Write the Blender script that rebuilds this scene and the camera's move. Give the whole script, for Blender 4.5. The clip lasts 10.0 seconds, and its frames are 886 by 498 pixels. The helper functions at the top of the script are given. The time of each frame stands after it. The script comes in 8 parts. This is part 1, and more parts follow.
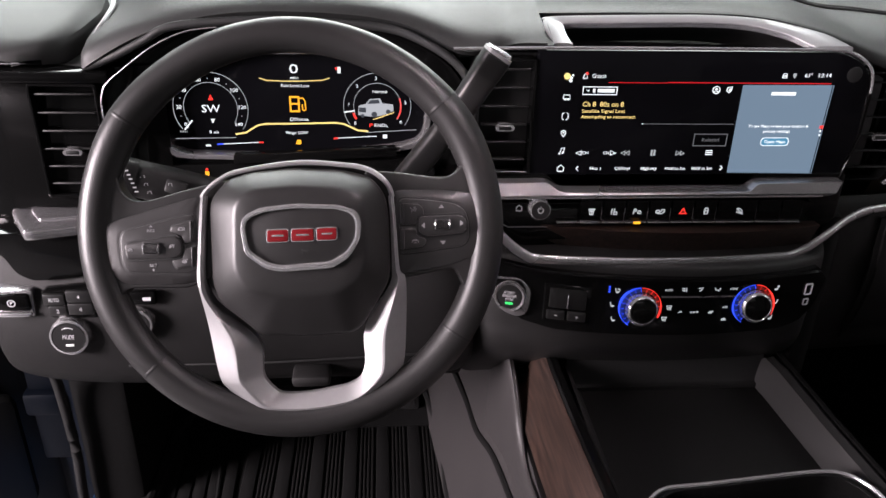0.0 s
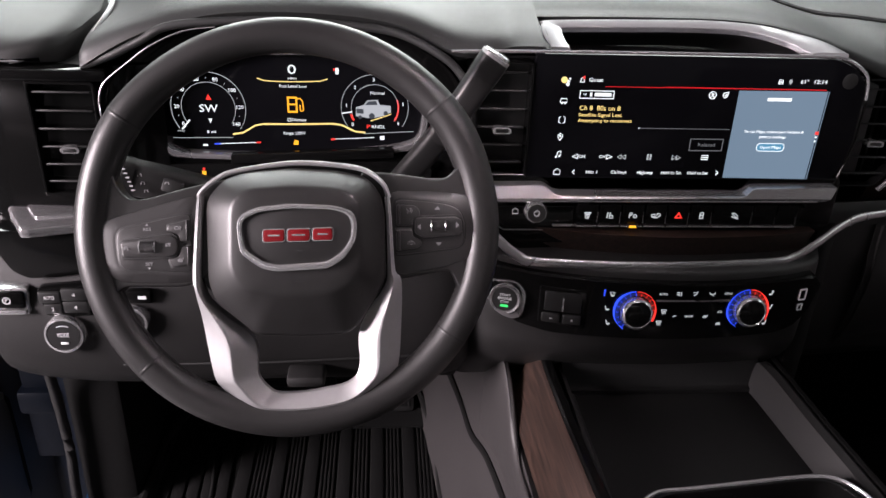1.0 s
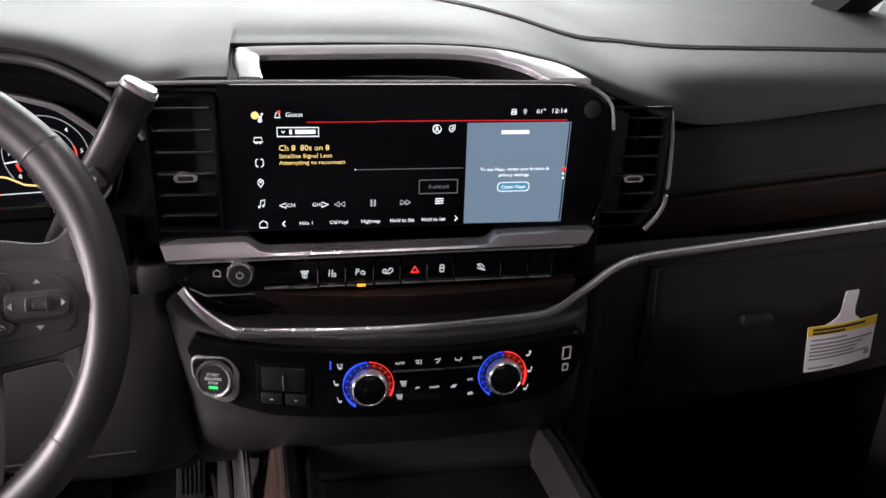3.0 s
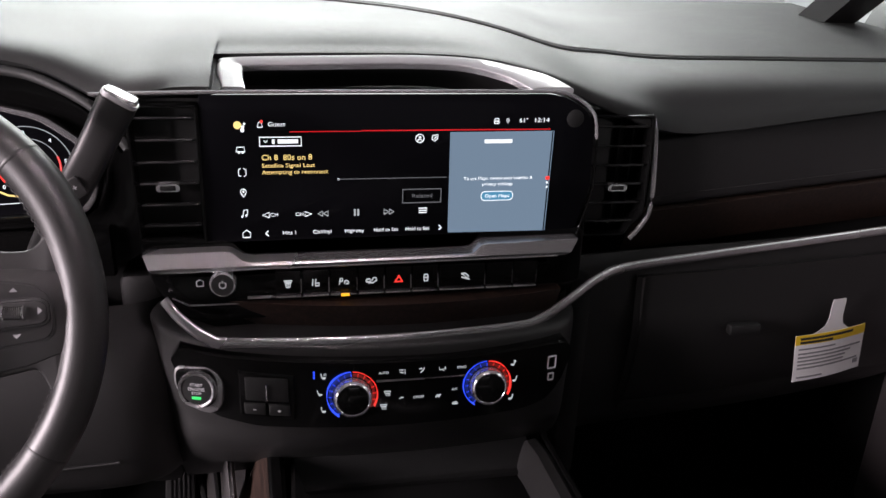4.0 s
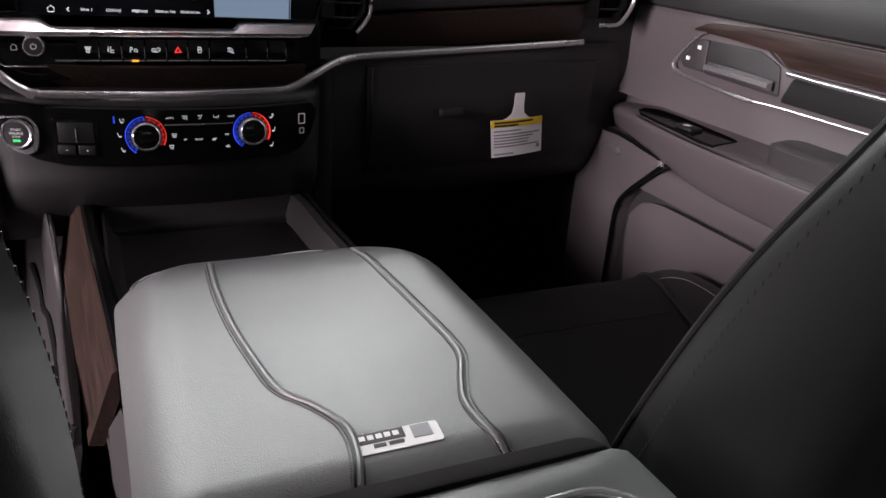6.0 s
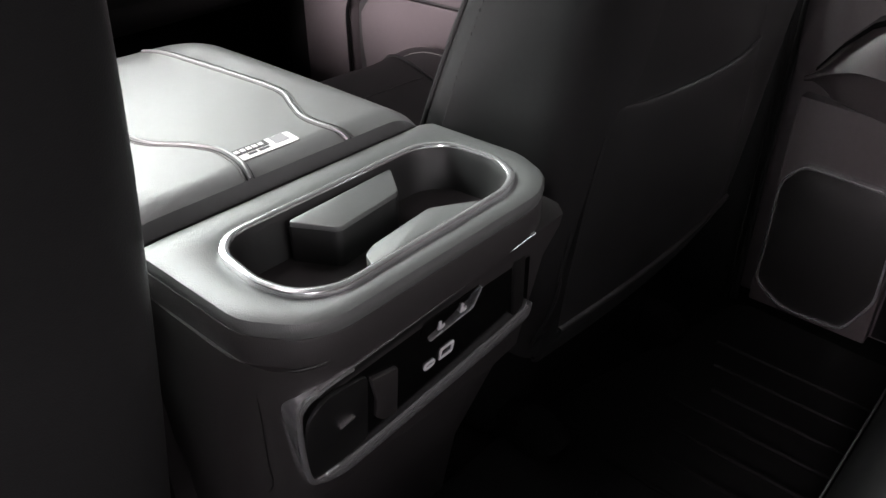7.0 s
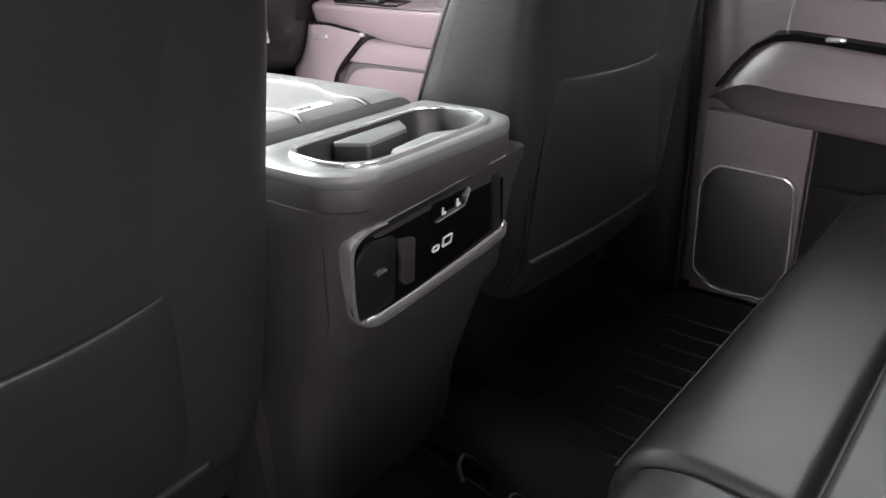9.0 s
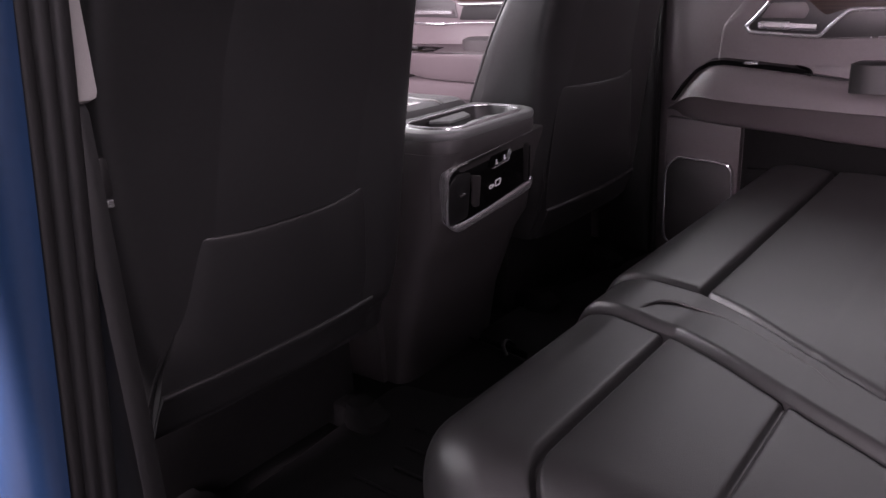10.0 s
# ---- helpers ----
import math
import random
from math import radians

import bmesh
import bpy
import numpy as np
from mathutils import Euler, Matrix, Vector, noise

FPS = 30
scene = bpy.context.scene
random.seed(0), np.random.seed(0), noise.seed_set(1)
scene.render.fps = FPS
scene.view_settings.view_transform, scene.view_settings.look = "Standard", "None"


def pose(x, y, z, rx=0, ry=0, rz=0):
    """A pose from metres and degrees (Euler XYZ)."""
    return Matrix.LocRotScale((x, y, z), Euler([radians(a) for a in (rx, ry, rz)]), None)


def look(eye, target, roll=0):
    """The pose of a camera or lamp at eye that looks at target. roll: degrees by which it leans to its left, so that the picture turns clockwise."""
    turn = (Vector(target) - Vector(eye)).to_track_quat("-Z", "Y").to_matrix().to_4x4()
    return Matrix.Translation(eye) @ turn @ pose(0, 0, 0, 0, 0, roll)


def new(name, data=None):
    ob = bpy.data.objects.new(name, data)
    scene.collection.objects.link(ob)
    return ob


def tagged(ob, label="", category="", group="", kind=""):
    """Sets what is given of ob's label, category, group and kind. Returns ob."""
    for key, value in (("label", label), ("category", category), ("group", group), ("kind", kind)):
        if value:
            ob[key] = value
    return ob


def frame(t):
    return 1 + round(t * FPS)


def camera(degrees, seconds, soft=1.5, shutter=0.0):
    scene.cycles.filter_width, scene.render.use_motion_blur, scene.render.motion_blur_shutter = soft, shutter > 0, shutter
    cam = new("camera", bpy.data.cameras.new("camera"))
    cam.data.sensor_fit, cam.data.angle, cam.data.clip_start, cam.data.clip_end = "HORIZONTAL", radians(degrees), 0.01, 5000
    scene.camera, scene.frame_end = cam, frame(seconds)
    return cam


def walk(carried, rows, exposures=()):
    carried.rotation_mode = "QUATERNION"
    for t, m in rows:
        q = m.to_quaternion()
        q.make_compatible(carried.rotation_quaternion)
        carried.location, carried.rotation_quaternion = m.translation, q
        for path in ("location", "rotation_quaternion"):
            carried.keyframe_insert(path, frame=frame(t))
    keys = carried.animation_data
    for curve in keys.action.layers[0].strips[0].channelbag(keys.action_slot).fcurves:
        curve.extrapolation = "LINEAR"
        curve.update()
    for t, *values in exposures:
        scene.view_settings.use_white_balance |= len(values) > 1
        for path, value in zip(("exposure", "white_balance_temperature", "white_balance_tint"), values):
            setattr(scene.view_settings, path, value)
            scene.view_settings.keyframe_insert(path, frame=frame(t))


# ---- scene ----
cam = camera(59.9, 10.0)
PATH = [
    (0, (-0.359, -0.729, 1.055), (-0.21, 1.059, 0.172), 1.6),
    (0.5, (-0.36, -0.73, 1.053), (-0.209, 1.061, 0.176), 1.7),
    (1, (-0.358, -0.731, 1.055), (-0.201, 1.06, 0.178), 2.3),
    (1.5, (-0.272, -0.709, 1.06), (-0.083, 1.085, 0.195), 2.5),
    (2, (-0.195, -0.663, 1.046), (0.088, 1.124, 0.193), 2.6),
    (2.5, (-0.15, -0.634, 1.028), (0.194, 1.16, 0.214), 2.5),
    (3, (-0.136, -0.626, 1.021), (0.235, 1.185, 0.257), 2.3),
    (4.5, (-0.119, -0.64, 1.013), (0.257, 1.184, 0.283), 2.1),
    (5, (-0.12, -0.744, 1.006), (0.292, 1.065, 0.261), 2.5),
    (5.5, (-0.119, -0.892, 0.987), (0.452, 0.859, 0.208), 4.3),
    (6, (-0.133, -1.003, 0.893), (0.664, 0.657, 0.112), 4.5),
    (6.2, (-0.151, -1.023, 0.883), (0.777, 0.562, 0.093), 2.7),
    (7.3, (-0.328, -1.129, 0.834), (0.942, -0.136, -0.349), 0.1),
    (7.5, (-0.34, -1.13, 0.824), (0.917, -0.178, -0.406), -0.2),
    (8, (-0.416, -1.213, 0.796), (0.976, -0.148, -0.167), -1.5),
    (8.2, (-0.442, -1.225, 0.796), (0.991, -0.13, -0.067), -2.2),
    (8.5, (-0.465, -1.237, 0.789), (0.977, -0.109, -0.016), -1.9),
    (9, (-0.53, -1.278, 0.781), (0.886, -0.108, -0.012), -1.9),
    (9.5, (-0.693, -1.381, 0.792), (0.733, -0.193, 0.047), -1.7),
    (10, (-0.992, -1.519, 0.794), (0.479, -0.334, 0.136), -3.0),
]
walk(cam, [(t, look(eye, target, roll)) for t, eye, target, roll in PATH],
     exposures=[(0.0, 0.6, 6500, 12), (5.0, 0.45, 6500, 13), (5.5, 0.3, 6500, 14), (6.0, 0.5, 6500, 15), (6.2, 0.55, 6500, 16), (7.3, 1.85, 6500, 9), (7.6, 1.95, 6500, 9), (8.2, 2.55, 6500, 9),
                (9.0, 2.7, 6500, 9), (9.2, 2.8, 6500, 7), (9.45, 3.2, 6500, 3), (9.6, 2.85, 6500, 8), (9.8, 2.1, 6500, 20), (10.0, 1.65, 6500, 30)])

# ---- world and lights: a bright photo booth round the parked truck, its panels all unseen ----
world = bpy.data.worlds.new("booth_air")
world.use_nodes = True
world.node_tree.nodes["Background"].inputs[0].default_value = (0.9, 0.95, 1.0, 1)
world.node_tree.nodes["Background"].inputs[1].default_value = 0.014
scene.world = world


def unseen_lamp(name, eye, target, sx, sy, watts, colour=(1, 0.98, 0.95)):
    d = bpy.data.lights.new(name, "AREA")
    d.shape, d.size, d.size_y, d.energy, d.color = "RECTANGLE", sx, sy, watts, colour
    ob = new(name, d)
    ob.matrix_world = look(eye, target)
    return tagged(ob, "unseen rectangular light panel added to light the cabin", "lamp", "booth lights")


unseen_lamp("unseen_lamp", (3.1, -1.0, 3.12), (0.4, -1.05, 0.9), 2.6, 1.8, 20, (0.94, 1.0, 0.97))
unseen_lamp("unseen_lamp", (-2.3, 2.6, 3.1), (0.2, -0.9, 0.5), 1.4, 1.0, 70, (0.94, 1.0, 0.97))
unseen_lamp("unseen_lamp", (0.1, 3.9, 3.2), (0.1, 3.6, 0.0), 4.6, 5.4, 720, (0.95, 1.0, 0.97))
# next three are added fills from rear and left for wheel, console, seats
unseen_lamp("unseen_lamp", (-2.6, -3.6, 1.35), (0.0, -0.85, 0.5), 1.2, 0.9, 14, (1.0, 0.90, 0.95))
unseen_lamp("unseen_lamp", (0.0, -5.4, 2.75), (0.0, -0.8, 0.5), 3.0, 0.9, 28, (1.0, 0.92, 0.95))
unseen_lamp("unseen_lamp", (-2.9, -0.90, 1.30), (0.0, 0.05, 0.5), 0.9, 0.8, 165, (1.0, 0.88, 0.92))


def dome_lamp(eye, watts, sx, sy):
    """A courtesy lamp in the headliner, lit because the doors stand open."""
    d = bpy.data.lights.new("dome_lamp", "AREA")
    d.shape, d.size, d.size_y, d.energy, d.color = "RECTANGLE", sx, sy, watts, (1.0, 0.86, 0.91)
    ob = new("dome_lamp", d)
    ob.matrix_world = look(eye, (eye[0], eye[1] + 0.02, 0))
    return tagged(ob, "lit courtesy lamp set in the headliner", "lamp", "courtesy lamps")


dome_lamp((0.035, -0.36, 1.28), 0.25, 0.22, 0.10)
dome_lamp((0.035, -1.30, 1.28), 0.015, 0.30, 0.12)
d = bpy.data.lights.new("reading_lamp", "SPOT")
d.energy, d.spot_size, d.spot_blend, d.shadow_soft_size, d.color = 5, radians(68), 1.0, 0.025, (1.0, 0.84, 0.88)
reading = new("reading_lamp", d)
reading.matrix_world = look((-0.12, -0.30, 1.28), (-0.36, 0.06, 0.4))
tagged(reading, "lit driver's reading lamp in the overhead console", "lamp", "courtesy lamps")
# ---- materials ----
def nodes_of(name):
    m = bpy.data.materials.new(name)
    m.use_nodes = True
    nt = m.node_tree
    return m, nt, nt.nodes["Principled BSDF"]


def surface(name, colour, rough, metal=0.0, vary=0.25, grain=0.0, grain_scale=700.0, pebble=False,
            stain=6.0, rough_vary=0.08, spec=0.5, coat=0.0, sheen=0.0, stretch=None):
    """A surface with colour and roughness that vary at two scales and a fine relief."""
    m, nt, b = nodes_of(name)
    N, L = nt.nodes, nt.links
    tc = N.new("ShaderNodeTexCoord")
    src = tc.outputs["Object"]
    if stretch:
        mp = N.new("ShaderNodeMapping")
        mp.inputs["Scale"].default_value = stretch
        L.new(src, mp.inputs[0])
        src = mp.outputs[0]
    big = N.new("ShaderNodeTexNoise")
    big.inputs["Scale"].default_value, big.inputs["Detail"].default_value = stain, 4
    fine = N.new("ShaderNodeTexNoise")
    fine.inputs["Scale"].default_value, fine.inputs["Detail"].default_value = 160, 3
    L.new(src, big.inputs["Vector"]), L.new(src, fine.inputs["Vector"])
    mix = N.new("ShaderNodeMath")
    mix.operation = "MULTIPLY_ADD"
    mix.inputs[1].default_value = 0.5
    half = N.new("ShaderNodeMath")
    half.operation = "MULTIPLY"
    half.inputs[1].default_value = 0.5
    L.new(fine.outputs["Fac"], half.inputs[0])
    L.new(big.outputs["Fac"], mix.inputs[0]), L.new(half.outputs[0], mix.inputs[2])
    ramp = N.new("ShaderNodeValToRGB")
    lo, hi = ramp.color_ramp.elements
    lo.position, hi.position = 0.25, 0.75
    lo.color = (*[c * (1 - vary) for c in colour], 1)
    hi.color = (*[min(1, c * (1 + vary)) for c in colour], 1)
    L.new(mix.outputs[0], ramp.inputs[0]), L.new(ramp.outputs[0], b.inputs["Base Color"])
    rr = N.new("ShaderNodeMapRange")
    rr.inputs["To Min"].default_value, rr.inputs["To Max"].default_value = max(0.02, rough - rough_vary), rough + rough_vary
    L.new(big.outputs["Fac"], rr.inputs["Value"]), L.new(rr.outputs[0], b.inputs["Roughness"])
    b.inputs["Metallic"].default_value = metal
    b.inputs["Specular IOR Level"].default_value = spec
    b.inputs["Coat Weight"].default_value = coat
    b.inputs["Coat Roughness"].default_value = 0.06
    b.inputs["Sheen Weight"].default_value = sheen
    if grain:
        g = N.new("ShaderNodeTexVoronoi" if pebble else "ShaderNodeTexNoise")
        g.inputs["Scale"].default_value = grain_scale
        L.new(src, g.inputs["Vector"])
        bump = N.new("ShaderNodeBump")
        bump.inputs["Strength"].default_value, bump.inputs["Distance"].default_value = grain, 0.0006
        L.new(g.outputs["Distance" if pebble else "Fac"], bump.inputs["Height"])
        L.new(bump.outputs[0], b.inputs["Normal"])
    return m


def glow(name, colour, strength):
    m, nt, b = nodes_of(name)
    b.inputs["Base Color"].default_value = (0.01, 0.01, 0.01, 1)
    b.inputs["Emission Color"].default_value = (*colour, 1)
    b.inputs["Emission Strength"].default_value = strength
    b.inputs["Roughness"].default_value = 0.3
    return m


def wood(name):
    m, nt, b = nodes_of(name)
    N, L = nt.nodes, nt.links
    tc = N.new("ShaderNodeTexCoord")
    mp = N.new("ShaderNodeMapping")
    mp.inputs["Scale"].default_value = (220, 9, 220)
    L.new(tc.outputs["Object"], mp.inputs[0])
    n = N.new("ShaderNodeTexNoise")
    n.inputs["Scale"].default_value, n.inputs["Detail"].default_value, n.inputs["Distortion"].default_value = 1.0, 8, 0.6
    L.new(mp.outputs[0], n.inputs["Vector"])
    r = N.new("ShaderNodeValToRGB")
    r.color_ramp.elements[0].position, r.color_ramp.elements[1].position = 0.3, 0.72
    r.color_ramp.elements[0].color, r.color_ramp.elements[1].color = (0.008, 0.0045, 0.0034, 1), (0.038, 0.021, 0.0155, 1)
    L.new(n.outputs["Fac"], r.inputs[0]), L.new(r.outputs[0], b.inputs["Base Color"])
    bump = N.new("ShaderNodeBump")
    bump.inputs["Strength"].default_value, bump.inputs["Distance"].default_value = 0.35, 0.0005
    L.new(n.outputs["Fac"], bump.inputs["Height"]), L.new(bump.outputs[0], b.inputs["Normal"])
    b.inputs["Roughness"].default_value = 0.42
    return m


LEATHER = surface("black_leather", (0.016, 0.016, 0.0162), 0.40, grain=0.14, grain_scale=1100, pebble=True, vary=0.2, spec=0.5)
BENCH = surface("bench_leather", (0.012, 0.0122, 0.0122), 0.41, grain=0.2, grain_scale=1100, pebble=True, vary=0.2, spec=0.42)
INSERT = surface("seat_insert_leather", (0.009, 0.009, 0.009), 0.6, grain=0.35, grain_scale=420, pebble=True, vary=0.2, spec=0.3)
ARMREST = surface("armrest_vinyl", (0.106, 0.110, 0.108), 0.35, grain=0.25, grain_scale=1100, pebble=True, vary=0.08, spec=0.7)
RIM = surface("wheel_leather", (0.0165, 0.016, 0.016), 0.41, grain=0.12, grain_scale=1500, pebble=True, vary=0.1, spec=0.5)
SOFT = surface("soft_dash_skin", (0.018, 0.0188, 0.0184), 0.52, grain=0.3, grain_scale=1100, pebble=True, vary=0.1, spec=0.4)
PLASTIC = surface("grained_plastic", (0.0105, 0.0100, 0.0100), 0.50, grain=0.3, grain_scale=1300, pebble=True, vary=0.15)
CONSOLE_SKIN = surface("console_plastic", (0.032, 0.0295, 0.0298), 0.50, grain=0.25, grain_scale=1300, pebble=True, vary=0.12)
TRAY = surface("tray_rubber", (0.009, 0.009, 0.009), 0.6, grain=0.3, grain_scale=900, vary=0.2, spec=0.15)
KNEE_SKIN = surface("knee_plastic", (0.0085, 0.0082, 0.0082), 0.6, grain=0.3, grain_scale=1300, pebble=True, vary=0.15, spec=0.22)
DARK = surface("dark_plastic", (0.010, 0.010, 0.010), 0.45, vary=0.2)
DOORTRIM = surface("door_trim_plastic", (0.076, 0.066, 0.0685), 0.50, grain=0.3, grain_scale=1000, pebble=True, vary=0.1)
GLOSS = surface("piano_black", (0.004, 0.004, 0.004), 0.12, rough_vary=0.04, spec=0.18, vary=0.2)
CHROME = surface("chrome", (0.62, 0.62, 0.63), 0.15, metal=0.8, vary=0.04, rough_vary=0.05)
SATIN = surface("satin_silver", (0.50, 0.49, 0.50), 0.27, metal=0.85, vary=0.05, rough_vary=0.04)
BINSILVER = surface("silver_painted_plastic", (0.42, 0.42, 0.43), 0.36, metal=0.4, vary=0.05)
SPOKE = surface("spoke_silver", (0.33, 0.325, 0.33), 0.50, metal=0.6, vary=0.06)
WOOD = wood("dark_walnut")
MAT_RUBBER = surface("mat_rubber", (0.0095, 0.0095, 0.0095), 0.55, grain=0.3, grain_scale=500, vary=0.25, spec=0.16)
CARPET = surface("carpet", (0.007, 0.007, 0.007), 0.9, grain=0.9, grain_scale=900, vary=0.4, spec=0.1)
HEADLINER = surface("headliner_cloth", (0.30, 0.29, 0.28), 0.9, grain=0.4, grain_scale=900, vary=0.06)
WHITE = surface("white_paper", (0.78, 0.77, 0.77), 0.6, vary=0.04)
YELLOW = surface("yellow_print", (0.80, 0.55, 0.02), 0.6, vary=0.05)
INK = surface("black_ink", (0.02, 0.02, 0.02), 0.6, vary=0.1)
GREYINK = surface("grey_ink", (0.25, 0.25, 0.26), 0.6, vary=0.1)
BLUE = surface("blue_car_paint", (0.008, 0.027, 0.070), 0.42, metal=0.0, vary=0.08, coat=0.12, spec=0.25)
POD_SKIN = surface("pod_skin", (0.016, 0.0165, 0.016), 0.55, grain=0.25, grain_scale=1100, pebble=True, vary=0.1)
# body blue darkened to stand for shade inside the driver's doorway
SHADED_BLUE = surface("blue_paint_shaded", (0.0015, 0.0035, 0.008), 0.5, vary=0.1, spec=0.2)
RUBBER = surface("black_rubber_seal", (0.009, 0.009, 0.009), 0.5, vary=0.2, spec=0.35)
BOOTH = surface("booth_paint", (0.42, 0.43, 0.44), 0.7, vary=0.04, stain=1.5)
CONCRETE = surface("booth_floor_grey", (0.14, 0.14, 0.14), 0.5, vary=0.2, grain=0.2, grain_scale=80, stain=2)
DIMMARK = surface("dim_printed_symbol", (0.32, 0.32, 0.33), 0.5, vary=0.03)
MARK = surface("printed_symbol", (0.70, 0.70, 0.72), 0.5, vary=0.03)
RED = surface("red_enamel", (0.15, 0.008, 0.011), 0.25, vary=0.1, coat=0.5)
RIM_THREAD = surface("rim_thread", (0.035, 0.034, 0.034), 0.7, vary=0.1)
POD_KEYS = surface("key_plastic", (0.027, 0.0258, 0.026), 0.36, vary=0.12, spec=0.7)
THREAD = surface("stitch_thread", (0.10, 0.097, 0.095), 0.7, vary=0.1)
GL_WHITE = glow("lit_white", (0.9, 0.95, 1.0), 0.9)
GL_DIM = glow("lit_dim_white", (0.9, 0.95, 1.0), 0.35)
GL_YEL = glow("lit_amber", (1.0, 0.72, 0.25), 0.9)
GL_ORANGE = glow("lit_orange", (1.0, 0.42, 0.02), 1.0)
GL_RED = glow("lit_red", (1.0, 0.04, 0.03), 0.9)
GL_BLUE = glow("lit_blue", (0.03, 0.08, 1.0), 1.0)
GL_COOL = glow("backlit_blue_field", (0.02, 0.05, 0.55), 0.15)
GL_WARM = glow("backlit_red_field", (0.55, 0.02, 0.015), 0.15)
GL_GREEN = glow("lit_green", (0.05, 0.9, 0.2), 0.8)
GL_LINE = glow("lit_dark_red", (0.85, 0.012, 0.02), 0.55)
GL_FAINT = glow("lit_faint_white", (0.9, 0.92, 1.0), 0.10)
GL_ICON = glow("lit_icon_white", (0.9, 0.95, 1.0), 0.42)
GL_MAP = glow("lit_map_blue", (0.115, 0.165, 0.225), 1.0)
GL_PILL = glow("lit_pill_blue", (0.05, 0.20, 0.33), 1.0)
SCREEN = surface("black_glass", (0.004, 0.004, 0.005), 0.07, rough_vary=0.02, vary=0.1, spec=0.06)
# ---- tools ----
PLACED = {}


def thing(name, base, label, category, group="", kind=""):
    """An Empty at the thing's base; its parts are built in world metres."""
    ob = new(name)
    ob.empty_display_size = 0.05
    ob.location = base
    PLACED[ob] = Matrix.Translation(base)
    return tagged(ob, label, category, group, kind)


def part(name, bm, material, parent=None, label="", angle=38, at=None):
    me = bpy.data.meshes.new(name)
    if isinstance(bm, bmesh.types.BMesh):
        bmesh.ops.recalc_face_normals(bm, faces=bm.faces)
        bm.to_mesh(me)
        bm.free()
    else:
        me = bm
    if material and not me.materials:
        me.materials.append(material)
    me.polygons.foreach_set("use_smooth", [True] * len(me.polygons))
    me.set_sharp_from_angle(angle=radians(angle))
    ob = new(name, me)
    at = at or Matrix()
    ob.matrix_basis = at
    if parent:
        ob.parent = parent
        ob.matrix_parent_inverse = PLACED[parent].inverted()
    PLACED[ob] = at
    if label:
        ob["label"] = label
    return ob


def solid(name, bm, material, label, category, kind="", group="", angle=38):
    ob = part(name, bm, material, None, label, angle)
    return tagged(ob, label, category, group, kind)


def moved(bm, m):
    bmesh.ops.transform(bm, matrix=m, verts=bm.verts)
    return bm


def rbox(x0, x1, y0, y1, z0, z1, r=0.004, seg=2):
    bm = bmesh.new()
    bmesh.ops.create_cube(bm, size=1)
    for v in bm.verts:
        v.co = Vector(((x0 + x1) / 2 + v.co.x * (x1 - x0), (y0 + y1) / 2 + v.co.y * (y1 - y0), (z0 + z1) / 2 + v.co.z * (z1 - z0)))
    if r:
        bmesh.ops.bevel(bm, geom=bm.edges, offset=r, segments=seg, profile=0.5, affect="EDGES")
    return bm


def rnd(pts, r, n=5):
    """The polygon with its corners rounded by r (one number or one a corner)."""
    out, k = [], len(pts)
    for i in range(k):
        p, a, b = Vector(pts[i]), Vector(pts[i - 1]), Vector(pts[(i + 1) % k])
        q = r[i] if isinstance(r, (list, tuple)) else r
        q = min(q, (a - p).length * 0.49, (b - p).length * 0.49)
        if q <= 1e-6:
            out.append((p.x, p.y))
            continue
        s, e = p + (a - p).normalized() * q, p + (b - p).normalized() * q
        for j in range(n + 1):
            t = j / n
            c = s * (1 - t) ** 2 + p * 2 * t * (1 - t) + e * t * t
            out.append((c.x, c.y))
    return out


def lift(axis, u, v, w):
    return {"y": (u, w, v), "x": (w, u, v), "z": (u, v, w)}[axis]


def ext(pts, axis, a, b, bev=0.0015, seg=2):
    """A slab: a polygon (x,z for axis y; y,z for axis x; x,y for axis z) from a to b along the axis, with bevelled rims."""
    bm = bmesh.new()
    lo = [bm.verts.new(lift(axis, u, v, a)) for u, v in pts]
    hi = [bm.verts.new(lift(axis, u, v, b)) for u, v in pts]
    f1, f2 = bm.faces.new(lo), bm.faces.new(hi[::-1])
    k = len(pts)
    for i in range(k):
        bm.faces.new((lo[i], hi[i], hi[(i + 1) % k], lo[(i + 1) % k]))
    bmesh.ops.recalc_face_normals(bm, faces=bm.faces)
    if bev:
        es = list({e for f in (f1, f2) for e in f.edges})
        bmesh.ops.bevel(bm, geom=es, offset=bev, segments=seg, profile=0.5, affect="EDGES", clamp_overlap=True)
    return bm


def frame_slab(outer, inner, axis, a, b, bev=0.0012):
    """A ring-shaped slab between two polygons of equal count."""
    bm = bmesh.new()
    k = len(outer)
    rows = [[bm.verts.new(lift(axis, u, v, w)) for u, v in pts] for pts, w in ((outer, a), (outer, b), (inner, b), (inner, a))]
    for r in range(4):
        p, q = rows[r], rows[(r + 1) % 4]
        for i in range(k):
            bm.faces.new((p[i], q[i], q[(i + 1) % k], p[(i + 1) % k]))
    bmesh.ops.recalc_face_normals(bm, faces=bm.faces)
    if bev:
        es = [bm.edges.get((row[i], row[(i + 1) % k])) for row in rows for i in range(k)]
        bmesh.ops.bevel(bm, geom=es, offset=bev, segments=2, profile=0.5, affect="EDGES", clamp_overlap=True)
    return bm


